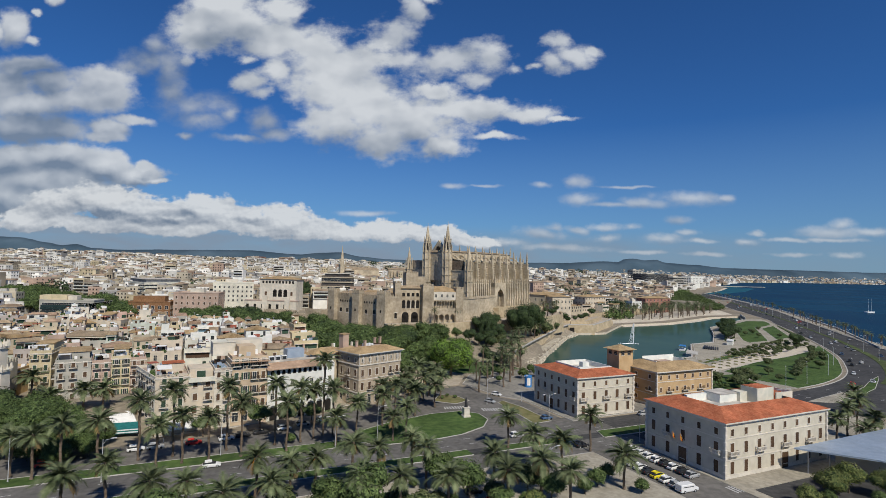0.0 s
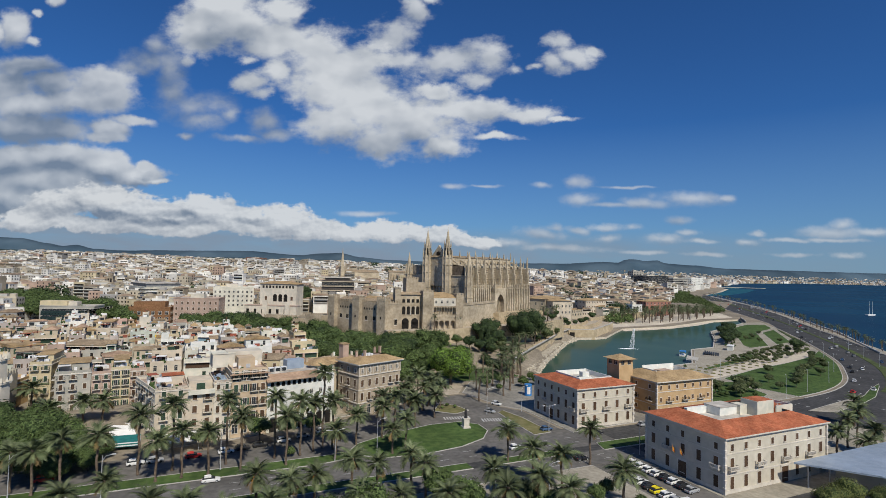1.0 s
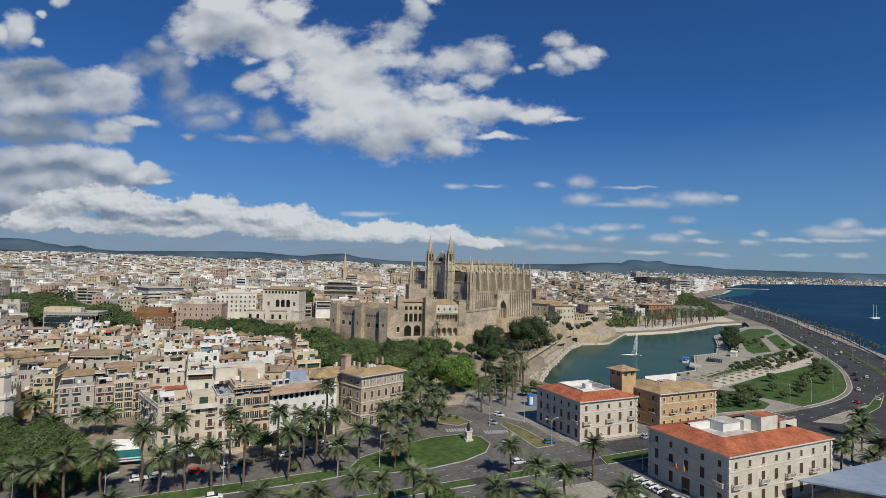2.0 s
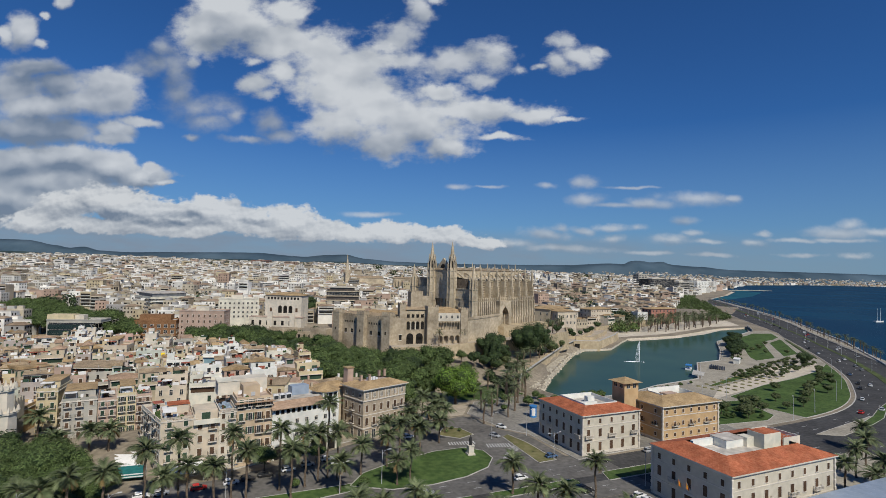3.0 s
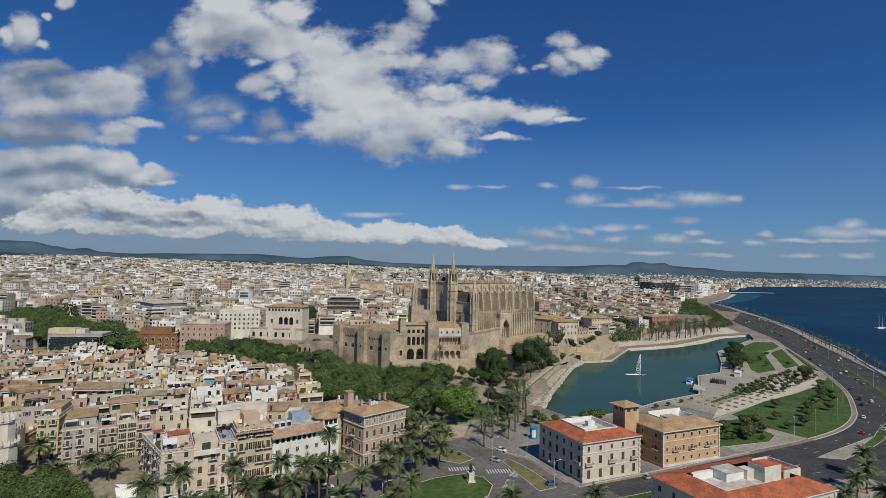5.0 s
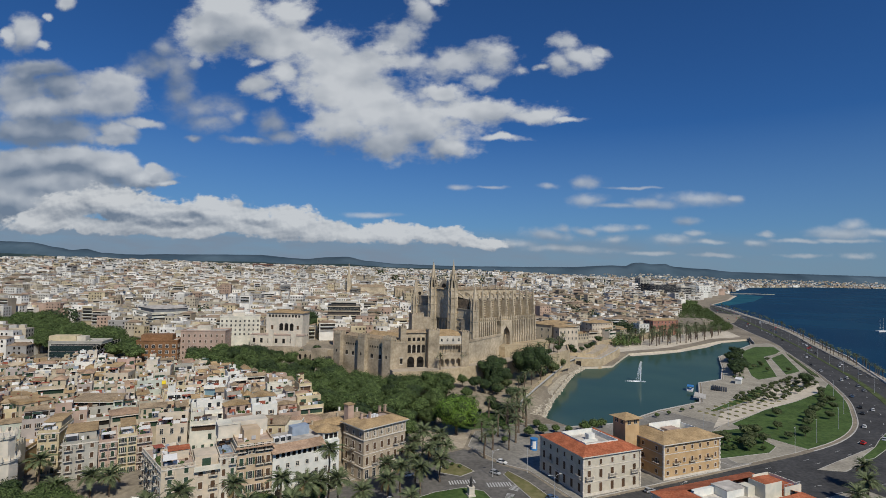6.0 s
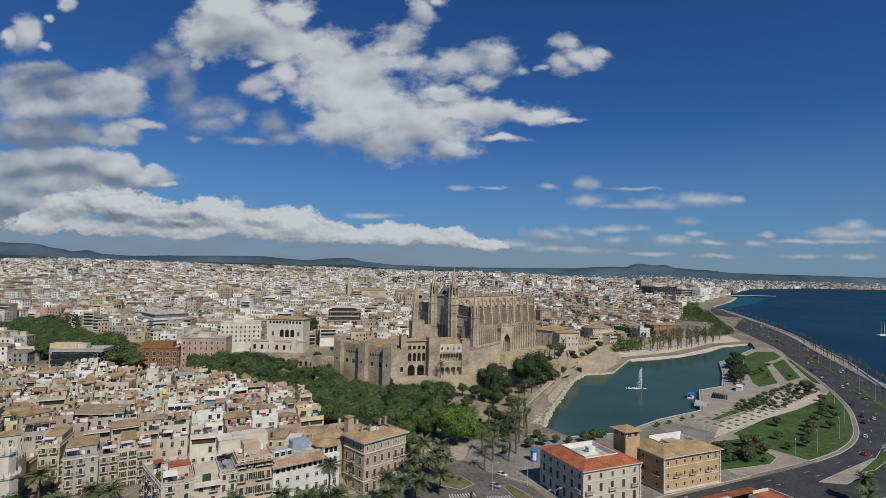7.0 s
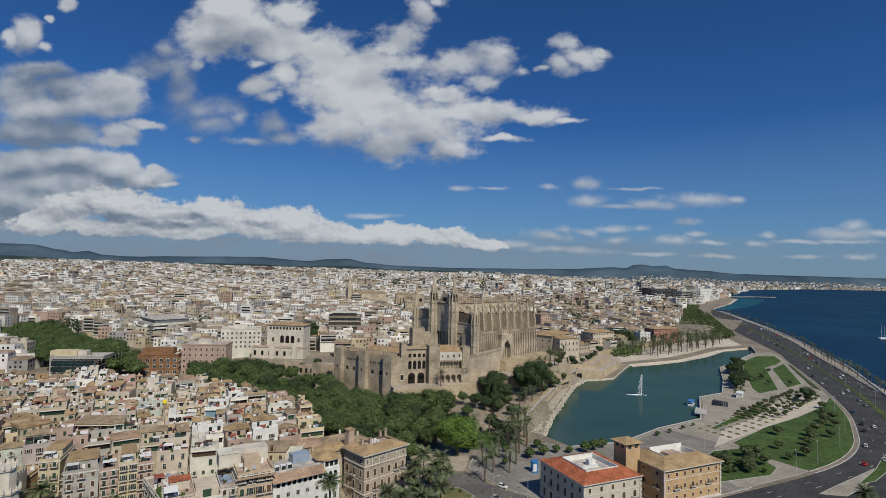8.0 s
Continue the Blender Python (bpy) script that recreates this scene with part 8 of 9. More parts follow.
MEDIAN_PALMS = [(-63.1, 130.1, 12.9), (-57.6, 132.5, 11.6), (-50.6, 135.6, 14.5), (-40.3, 140.2, 13.6), (-28.4, 145.5, 8.7), (-9.5, 154.0, 9.2), (-13, 150.5, 7.0), (-91, 118.5, 10.5), (-86.5, 121, 12.5), (-80, 124, 12), (-68, 127.5, 10.2)]
for k, p in enumerate(MEDIAN_PALMS):
    palm(p[0], p[1], .48, p[2], "palms on the avenue's grass strip", fruit=k in (4,))
AVENUE_PALMS = [(-26.4, 114.5), (-19.1, 118.6), (-13.5, 119.0), (-6.1, 123.4), (-2.6, 119.8), (23.9, 132), (30.1, 128.1), (42.0, 145.8), (42.8, 121.1), (12.5, 117.2), (14.4, 107.5), (22.6, 114.4),
                (27.3, 108.3), (2.3, 106.8), (-7.1, 103.3), (-14.4, 100.2), (-31.2, 99.2), (-37.9, 93.8), (-37.3, 108.8), (-30.4, 109.3), (-46.6, 98.3), (-53.2, 97.9), (-68.8, 96.9), (-66.5, 106), (19.4, 146.7)]
for k, p in enumerate(AVENUE_PALMS):
    palm(*p, .47, 9.5 + rp.uniform(-.8, .8), "palms beside the avenue", fruit=k in (0, 6, 15, 18, 20))
for p in ((-126.9, 163.4, 13), (-106.4, 157.6, 11), (-101.2, 158.5, 11), (-97, 120, 9), (-112, 151, 10)):
    palm(*p[:2], .46, p[2], "palms before the exchange")
for p in ((128.5, 165.4, 9.5), (140, 176, 9.5), (118, 156, 8), (131, 158, 8), (122, 150, 7.5), (150, 190, 9)):
    palm(*p[:2], .46, p[2], "palms beside the port office")


# ---- broad-leaved trees ----
def leaf_stuff(name, a, b):
    m = islands(surface(name, a, b, 0.6, 0.65, 0.25, 0.2, spread=0.18), 0.3)
    return m


M_LEAF = leaf_stuff("plane_leaves", (0.062, 0.096, 0.030), (0.126, 0.174, 0.060))
M_LEAF_BRIGHT = leaf_stuff("bright_leaves", (0.12, 0.21, 0.03), (0.20, 0.32, 0.055))
M_LEAF_DARK = leaf_stuff("dark_leaves", (0.027, 0.046, 0.020), (0.060, 0.088, 0.038))
M_LEAF_OLIVE = leaf_stuff("olive_leaves", (0.075, 0.095, 0.040), (0.135, 0.155, 0.07))
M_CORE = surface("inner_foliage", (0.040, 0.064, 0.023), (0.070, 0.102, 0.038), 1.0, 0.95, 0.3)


def crown_geo(seed, lobes, n, size, flat=0.0):
    r = random.Random(seed)
    g = Geo()
    weights = [a * b + b * c + a * c for _, _, _, a, b, c in lobes]
    for _ in range(n):
        x, y, z, a, b, c = r.choices(lobes, weights)[0]
        d = Vector((r.gauss(0, 1), r.gauss(0, 1), r.gauss(.25, 1))).normalized()
        k = r.uniform(.72, 1.06) + .12 * noise.noise(d * 2.3 + Vector((x, y, z)))
        p = Vector((x + d.x * a * k, y + d.y * b * k, z + d.z * c * k))
        nrm = (d + Vector((r.uniform(-.5, .5), r.uniform(-.5, .5), r.uniform(-.2, .6)))).normalized()
        t = nrm.orthogonal().normalized()
        q = nrm.cross(t)
        s = size * r.uniform(.6, 1.3)
        rot = r.uniform(0, 6.28)
        t, q = t * math.cos(rot) + q * math.sin(rot), q * math.cos(rot) - t * math.sin(rot)
        g.add([p - t * s * .75, p + q * s * .8 + nrm * s * .1, p + t * s * .7 - q * s * .35], [(0, 1, 2)])
    return g


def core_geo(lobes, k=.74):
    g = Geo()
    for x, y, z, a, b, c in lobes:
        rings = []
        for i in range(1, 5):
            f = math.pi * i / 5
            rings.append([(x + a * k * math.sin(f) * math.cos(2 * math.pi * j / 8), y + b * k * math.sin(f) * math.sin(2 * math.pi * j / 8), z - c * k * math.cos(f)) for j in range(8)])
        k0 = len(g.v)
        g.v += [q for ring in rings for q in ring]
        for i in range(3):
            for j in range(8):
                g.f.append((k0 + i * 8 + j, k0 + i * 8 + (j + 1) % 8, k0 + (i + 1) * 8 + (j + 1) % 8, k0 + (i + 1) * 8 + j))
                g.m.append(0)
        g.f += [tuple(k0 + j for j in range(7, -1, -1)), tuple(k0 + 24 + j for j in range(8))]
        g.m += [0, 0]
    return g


def tree_template(name, label, category, lobes, n, size, leaf, trunk_h, r0, seed):
    t = thing(name, 0, -60 - 20 * seed, .3, 0, label, category)
    g = Geo().tube([(0, 0, 0), (.1, 0, trunk_h * .5), (0, .1, trunk_h)], [r0, r0 * .75, r0 * .6], 7)
    for x, y, z, a, b, c in lobes[:5]:
        g.tube([(0, .1, trunk_h * .9), (x * .5, y * .5, trunk_h * .6 + z * .4), (x, y, z)], [r0 * .45, r0 * .3, .06], 5)
    part("trunk", g, M_BARK, t)
    g = crown_geo(seed, lobes, n, size)
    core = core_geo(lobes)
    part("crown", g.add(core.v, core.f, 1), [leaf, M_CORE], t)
    return t


def lobes_of(seed, r, z0, z1, n, squash=.8):
    q = random.Random(seed)
    out = [(0, 0, (z0 + z1) / 2, r * .72, r * .72, (z1 - z0) / 2)]
    for i in range(n):
        a = i * 6.283 / n + q.uniform(-.3, .3)
        d = r * q.uniform(.42, .62)
        s = r * q.uniform(.38, .52)
        out.append((d * math.cos(a), d * math.sin(a), z0 + (z1 - z0) * q.uniform(.35, .72), s, s, s * squash))
    return out


PLANE_A = tree_template("plane_tree", "broad green plane tree with a dense crown", "tree", lobes_of(1, 6.2, 4.0, 12.5, 9, .7), 2400, .47, M_LEAF, 5, .38, 1)
PLANE_B = tree_template("plane_tree", "broad green plane tree with a dense crown", "tree", lobes_of(2, 5.4, 4.5, 12.0, 8, .7), 2100, .46, M_LEAF, 5, .34, 2)
PLANE_C = tree_template("holm_oak", "dark green holm oak with a dense crown", "tree", lobes_of(3, 5.8, 3.0, 11.5, 8, .75), 2000, .46, M_LEAF_DARK, 4, .38, 3)
FICUS = tree_template("fig_tree", "large bright green rounded fig tree", "tree", lobes_of(4, 9.0, 2.0, 15.5, 9, .9), 7500, .40, M_LEAF_BRIGHT, 4, .7, 4)
FICUS_DARK = tree_template("fig_tree", "large mid-green rounded fig tree", "tree", lobes_of(14, 8.0, 2.0, 13.5, 9, .9), 6000, .40, M_LEAF, 4, .6, 9)
PINE = tree_template("stone_pine", "large dark green pine with a spreading crown", "tree", lobes_of(5, 9.5, 1, 17.5, 9, 1.0), 5000, .5, M_LEAF_DARK, 3, .55, 5)
SMALL = tree_template("park_tree", "small olive green park tree", "tree", lobes_of(6, 3.0, 1.4, 5.2, 5), 800, .36, M_LEAF_OLIVE, 2, .15, 6)
ROUND = tree_template("clipped_tree", "clipped dark green round-headed tree", "tree", lobes_of(7, 3.4, 1.2, 6.0, 6, .9), 1300, .34, M_LEAF, 2, .18, 7)
CYPRESS = tree_template("cypress", "slender dark green cypress", "tree", [(0, 0, 6, 1.7, 1.7, 6), (.3, 0, 4, 1.9, 1.9, 3.5), (0, 0, 9.5, 1.1, 1.1, 4)], 900, .4, M_LEAF_DARK, 2, .2, 8)
M_LEAF_YELLOW = leaf_stuff("yellow_green_leaves", (0.10, 0.125, 0.035), (0.175, 0.195, 0.065))
LINDEN = tree_template("linden", "yellow-green tree with a rounded crown", "tree", lobes_of(15, 4.6, 2.0, 9.0, 8, .8), 3000, .34, M_LEAF_YELLOW, 3, .25, 10)
USED = set()
rt = random.Random(9)


def plant(kind, x, y, s=1.0, group="", z=None, sz=None):
    m = pose(x, y, terrain(x, y) if z is None else z, 0, 0, rt.uniform(0, 360)) @ Matrix.Diagonal((s, s, sz or s, 1))
    if kind.name not in USED:
        USED.add(kind.name)
        kind.matrix_basis = m
        ob = kind
    else:
        ob = copy_thing(kind, m)
    if group:
        tagged(ob, group=group)
    return ob


def wood(ring, step, kinds, group, s0=.85, s1=1.2, z=None):
    xs, ys = [p[0] for p in ring], [p[1] for p in ring]
    y = min(ys)
    n = 0
    while y < max(ys):
        x = min(xs) + (step / 2 if n % 2 else 0)
        while x < max(xs):
            px, py = x + rt.uniform(-.28, .28) * step, y + rt.uniform(-.28, .28) * step
            if inside(px, py, ring):
                plant(rt.choice(kinds), px, py, rt.uniform(s0, s1) * (.9 if group.endswith("royal garden") and py > 285 else 1), group, z)
            x += step
        y += step * .87
        n += 1


wood([(-182, 352), (-160, 366), (-134, 366), (-112, 350), (-84, 332), (-46, 298), (-28, 288), (-6, 292), (4, 292), (8, 264), (-7, 246), (-19, 219), (-28, 214), (-46, 228), (-68, 250), (-100, 284), (-134, 306), (-158, 326)], 9.0, [PLANE_A, PLANE_B, PLANE_B, PLANE_A, PLANE_C], "trees of the royal garden")
wood([(-440, 510), (-440, 560), (-330, 462), (-262, 425), (-202, 352), (-226, 334), (-300, 378), (-320, 402), (-420, 480)], 13, [PLANE_A, PLANE_B], "trees of the boulevard", 1.1, 1.45, z=6)
wood([(-165, 545), (-125, 520), (-118, 540), (-150, 580), (-180, 600)], 9, [PLANE_C], "trees beside the old college", 1.0, 1.5, 15)
for p in ((-118, 366, .6), (-104, 372, .55), (-126, 372, .5), (-96, 384, .6), (-84, 372, .5)):
    plant(PLANE_C, p[0], p[1], p[2], "trees between the palace and the mansion")
for p in ((25, 319, 1.15, 8), (30, 324, 1.25, 9), (33, 316, 1.0, 6)):
    plant(PLANE_C, p[0], p[1], p[2], "dark trees below the cathedral wall", p[3])
for p in ((-140, 470, 1.15), (-131, 478, 1.25), (-124, 472, 1.05)):
    plant(PINE, p[0], p[1], p[2], "tall trees beside the loggia mansion", 12)
plant(FICUS, 5, 241, 1.18)
for p in ((-112, 149, .9), (-103, 145, .85), (-107, 139, 1.05), (-98, 134, .8), (-118, 141.5, 1.05), (-97, 127, .75), (-106, 130, .8)):
    plant(FICUS_DARK, p[0], p[1], p[2], "fig trees before the exchange", .4)
for p in ((-90, 140, .55), (-93, 133, .6), (-99, 141, .65), (-88, 133, .45), (-91, 126, .5)):
    plant(FICUS_DARK, p[0], p[1], p[2], "fig trees beside the café tents", .4)
for p in ((-125, 146, 1.1), (-137, 141, 1.1), (-122, 136, .9), (-130, 130, .9), (-111, 128, .8)):
    plant(PLANE_C, p[0], p[1], p[2], "oaks before the exchange", .4)
for p in ((50, 333, .95, 8), (58, 341, .95, 10)):
    plant(PINE, p[0], p[1], p[2], "pines below the cathedral", p[3])
for p in ((25, 316, 1.2, 8), (28, 312, 1.0, 5)):
    plant(CYPRESS, p[0], p[1], p[2], "cypresses below the palace", p[3])
for p in ((22, 296, .6), (29, 308, .9), (30, 322, .9)):
    plant(PLANE_C, p[0], p[1], p[2], "garden oaks below the palace")
for p in ((14, 252, .9), (22, 256, .7), (30, 268, .8), (18, 268, .7), (34, 276, .8), (44, 290, .7), (36, 290, .9), (26, 276, .8), (40, 300, .6), (12, 262, .8), (20, 246, .6), (48, 304, .6)):
    plant(rt.choice([PLANE_C, ROUND, PLANE_B]), p[0], p[1], p[2] * .7, "garden trees behind the rampart")
for p in ((46, 322, .7), (64, 350, .7), (74, 370, .6), (38, 330, .8)):
    plant(PLANE_C, p[0], p[1], p[2] * .8, "dark trees on the rampart terrace", 4.8)
for p in ((30, 303), (36, 314), (72, 360), (84, 386)):
    plant(SMALL, *p, rt.uniform(1.0, 1.7), "small trees on the rampart terrace", 4.6)
for p in ((44, 254, 1.1), (38, 240, 1.3), (45, 244, 1.3), (52, 248, 1.0), (58, 248, .9), (66, 250, 1.4), (71, 253, 1.4), (76, 257, 1.2), (111, 278, .7), (120, 284, .6), (130, 291, .6), (139, 298, .5), (28, 247, .9), (21, 238, 1.0), (26, 231, .8)):
    plant(ROUND, p[0], p[1], p[2] * 1.35, "clipped trees on the quay", .47)
for p in ((1, 199), (6, 201), (3, 203)):
    plant(ROUND, *p, .5, "shrubs on the traffic island", .4)
plant(ROUND, -22, 147.5, 1.2, "shrubs on the lawn", .3)
plant(ROUND, -41, 146.5, 1.0, "shrubs on the lawn", .3)
for p in ((164, 262), (190, 276), (203, 292), (234, 330), (222, 304), (171, 252), (160, 247), (244, 345), (237, 335), (231, 318), (205, 283), (215, 304), (222, 312), (207, 297), (183, 268), (195, 284), (178, 285)):
    plant(SMALL, *p, rt.uniform(.5, .85), "small trees on the park lawn", .5)
wood([(118, 224), (140, 230), (147, 240), (146, 258), (131, 254), (118, 240)], 6.0, [ROUND, SMALL], "trees beside the crossing", .75, 1.0, .5)
for k in range(22):
    x, y = 210 + k * 3.05, 384 + k * 6.0
    for q in range(2):
        plant(rt.choice([PLANE_C, ROUND]), x + q * 5 + rt.uniform(-2, 2), y + rt.uniform(-2, 2), rt.uniform(.62, .85), "dense park trees by the lake", .5)
plant(PLANE_C, 246, 362, .9, "dark park trees", .5)
for p in ((272, 420), (262, 440), (266, 449), (250, 430), (285, 470), (254, 418)):
    plant(SMALL, *p, .6, "shrubs of the park lawn", .5)
for k in range(5):
    for i in range(15):
        if k + i > 1 and rt.random() < .85:
            x, y = 184 + 76 * i / 14 - 3.8 * k * .55 + rt.uniform(-1, 1), 306 + 66 * i / 14 + 6.2 * k * .62 + rt.uniform(-1, 1)
            plant(SMALL, x, y, rt.uniform(.36, .55), "small trees of the sandy grove", .5)
wood([(2, 256), (20, 260), (32, 282), (32, 300), (14, 301), (-4, 297), (8, 270)], 11.5, [PLANE_C, PLANE_B, ROUND], "garden trees below the palace", .55, .8)
for p in ((-12, 292, .7), (-20, 290, .75), (22, 303, .6)):
    plant(PLANE_C, p[0], p[1], p[2], "garden trees below the palace", 6)
for p in ((94, 446, .6), (106, 452, .7), (118, 492, .7), (150, 522, .7), (136, 500, .5), (100, 478, .6), (88, 452, .6), (158, 556, .7), (112, 470, .5)):
    plant(PLANE_C, p[0], p[1], p[2], "trees among the houses by the bastion")
for k in range(46):
    x, y = uv(rt.uniform(-62, 78), rt.uniform(84, 111))
    plant(rt.choice([ROUND, SMALL, PLANE_B]), x, y, rt.uniform(.6, .95) * (.8 if k % 3 else 1.2), "trees of the promenade lawn", .46)
for p in ((88, 118, .8), (95, 122, 1.0), (101, 119, .95), (80, 114, .7), (-10, 100, .8), (20, 108, .7)):
    plant(LINDEN, p[0], p[1], p[2], "yellow-green trees before the port office", .42)
# near the eye, on the promenade
for p in ((37, 122, 1.5), (41, 127, 1.3), (33, 118, 1.3), (46, 119, 1.2), (3, 108, 1.3), (8, 102, 1.2), (20, 117, 1.0), (-31, 104, .9), (16, 126, .8), (26, 121, 1.1), (-8, 108, .7), (-18, 106, .8), (-45, 103, .7), (-58, 100, .8), (-3, 103, .9), (12, 112, .7)):
    plant(SMALL if p[2] < 1.1 else ROUND, p[0], p[1], p[2], "trees on the promenade", .46)
for p in ((86, 116, 1.1), (92, 121, 1.2), (84, 110, 1.1), (97, 116, 1.1)):
    plant(ROUND, p[0], p[1], p[2], "yellow-green trees before the port office", .42)
for p in ((-46, 160, .75), (-53, 156, .8), (-40, 165, .6), (-67, 150, .6)):
    plant(PLANE_B, p[0], p[1], p[2], "street trees before the old fronts", .46, p[2] * .8)
# woods near the beach and in the town, far off: one mass of foliage each
def far_wood(name, label, ring, step, r0, z, mat, seed, keep=1.0, clump=0):
    g, r = Geo(), random.Random(seed)
    xs, ys = [p[0] for p in ring], [p[1] for p in ring]
    y = min(ys)
    while y < max(ys):
        x = min(xs)
        while x < max(xs):
            px, py = x + r.uniform(-.4, .4) * step, y + r.uniform(-.4, .4) * step
            if inside(px, py, ring) and r.random() < keep and (not clump or noise.noise(Vector((px / 90, py / 140, 5.2))) > clump):
                k = r0 * r.uniform(.7, 1.3)
                zz = terrain(px, py) if z is None else z
                c = crown_geo(r.randint(0, 9999), [(px, py, zz + k * 1.1, k, k, k * 1.05), (px + k * .6, py - k * .3, zz + k * .8, k * .6, k * .6, k * .7)], 90, k * .30)
                g.v, n0 = g.v + c.v, len(g.v)
                g.f += [tuple(q + n0 for q in f) for f in c.f]
                g.m += c.m
            x += step
        y += step
    tagged(new(name, g.mesh(name, mat)), label, "trees", kind="stuff")


far_wood("beach_woods", "dense green woods behind the beach", [(300, 700), (346, 690), (402, 738), (438, 835), (548, 1112), (622, 1330), (600, 1390), (500, 1250), (400, 1050), (330, 900), (290, 760)], 8, 3.2, .5, M_LEAF, 3, .85)
far_wood("shore_woods", "green woods between the road and the far beach", [(560, 1180), (628, 1330), (670, 1420), (640, 1520), (560, 1420), (520, 1250)], 10, 3.6, .5, M_LEAF, 12, .8)
far_wood("bank_woods", "olive green tamarisks above the lake bank", [(160, 526), (182, 528), (212, 562), (204, 584), (176, 566)], 6.5, 3.6, 2, M_LEAF, 4)
far_wood("convent_trees", "tall dark trees of a convent garden", [(200, 636), (238, 652), (232, 690), (202, 680)], 9, 5.0, 3, M_LEAF_DARK, 5)
far_wood("villa_trees", "green trees round the houses by the shore", [(255, 672), (300, 690), (300, 760), (240, 740), (225, 700)], 10, 3.2, 2, M_LEAF_OLIVE, 8, .8)
far_wood("town_trees", "scattered dark green trees among the far houses", [(-900, 600), (-60, 450), (70, 520), (380, 900), (560, 1300), (300, 1700), (-500, 1500), (-1200, 1200)], 15, 6.5, None, M_LEAF_DARK, 6, .5, .36)
far_wood("far_trees", "patches of green between the distant blocks", [(-1800, 1700), (-300, 1600), (400, 1600), (900, 2100), (1100, 2800), (-500, 3200), (-2000, 2600)], 45, 11, None, M_LEAF_DARK, 7, .6, .3)

# palms far off: one trunk and one crown each
def far_palm_template():
    t = thing("palm_tree", 0, -30, .3, 0, "slender palm with a small feathery crown", "palm tree")
    part("trunk", trunk_mesh(7)[1], None, t)
    g = Geo()
    for i in range(18):
        k = i % 3
        frond_geo(g, 2.9, (60, 25, -5)[k], (-20, -55, -75)[k], pose(0, 0, 7, 0, 0, i * 137.5), 9, .6)
    part("crown", g, M_FROND, t)
    return t


FAR_PALM = far_palm_template()
for i in list(range(34, 74)) + list(range(74, 166, 2)):
    p = ROAD_OUT[i]
    d = (ROAD_OUT[min(i + 1, N_ROAD - 1)] - ROAD_OUT[i - 1]).normalized()
    o = p + Vector((d.y, -d.x)) * (5.0 + rt.uniform(-2.5, 2.0))
    plant(FAR_PALM, o.x, o.y, rt.uniform(.8, 1.15), "palms of the sea promenade", .4)
GROVE = [(186, 530), (232, 552), (330, 640), (366, 690), (300, 684), (214, 598), (176, 552)]
for i in range(22):
    for j in range(16):
        x, y = 170 + i * 10 + (j % 2) * 5 + rt.uniform(-2.5, 2.5), 525 + j * 11 + rt.uniform(-2.5, 2.5)
        if inside(x, y, GROVE):
            plant(FAR_PALM, x, y, rt.uniform(1.25, 1.65), "palms above the lake beach", 1.2)
for p in ((16, 212, 1.2), (20, 222, 1.3), (27, 222, 1.1), (31, 232, 1.4), (24, 240, 1.3), (34, 246, 1.5), (29, 250, 1.4), (16, 232, 1.1), (39, 256, 1.6)):
    plant(FAR_PALM, p[0], p[1], p[2], "palms of the customs square", .47)
for p in ((33, 262, 1.7), (36, 266, 1.9), (40, 270, 1.8), (30, 255, 1.5), (35, 258, 1.3), (60, 335, 1.3), (66, 350, 1.4), (72, 362, 1.4), (52, 322, 1.2), (78, 380, 1.3), (70, 372, 1.2), (47, 316, 1.2), (42, 306, 1.1), (84, 396, 1.2), (22, 270, 1.2), (14, 268, 1.3), (10, 320, 1.0), (-4, 308, 1.1)):
    plant(FAR_PALM, p[0], p[1], p[2], "palms on the rampart terraces", 17.0 if p[:2] in ((10, 320), (-4, 308)) else (5.0 if p[1] > 300 else None))
for k in range(10):
    plant(ROUND, 50.5 + k * 3.45, 312 + k * 8.1, .36 + .04 * (k % 3), "shrubs along the rampart's edge", 5.6)
plant(ROUND, 64, 352, .9, "shrubs along the rampart's edge", 5)
for p in ((64, 368, 1.2), (70, 378, 1.0), (75, 386, 1.3), (80, 394, 1.1), (86, 404, 1.2), (90, 416, 1.0), (94, 428, 1.2), (66, 360, .9)):
    plant(FAR_PALM, p[0], p[1], p[2], "palms on the cathedral terrace", 16.0)
for p in ((72, 372, .45), (82, 390, .5), (88, 410, .4), (92, 422, .5), (60, 362, .5)):
    plant(PLANE_C, p[0], p[1], p[2], "small dark trees on the cathedral terrace", 16.0)
for p in ((108, 446, .5), (118, 462, .45), (126, 474, .5), (110, 456, .4), (136, 492, .5)):
    plant(PLANE_C, p[0], p[1], p[2], "trees inside the bastion", 5.6)

# ---- vehicles ----
PAINTS = {n: surface("car_" + n, c, [v * 1.08 for v in c], 3, .3, .05) for n, c in (
    ("white", (.72, .72, .71)), ("black", (.025, .025, .028)), ("silver", (.38, .39, .40)), ("red", (.50, .03, .025)), ("blue", (.07, .13, .24)), ("yellow", (.72, .60, .03)), ("teal", (.06, .30, .36)))}
M_TYRE = surface("tyre_rubber", (.02, .02, .02), (.035, .035, .035), 4, .9, .1)
M_LIGHT = surface("lamp_lens", (.55, .55, .52), (.65, .65, .62), 4, .2, .05)
TAIL = surface("tail_lens", (.35, .02, .02), (.42, .03, .03), 4, .3, .05)
CARS = {}


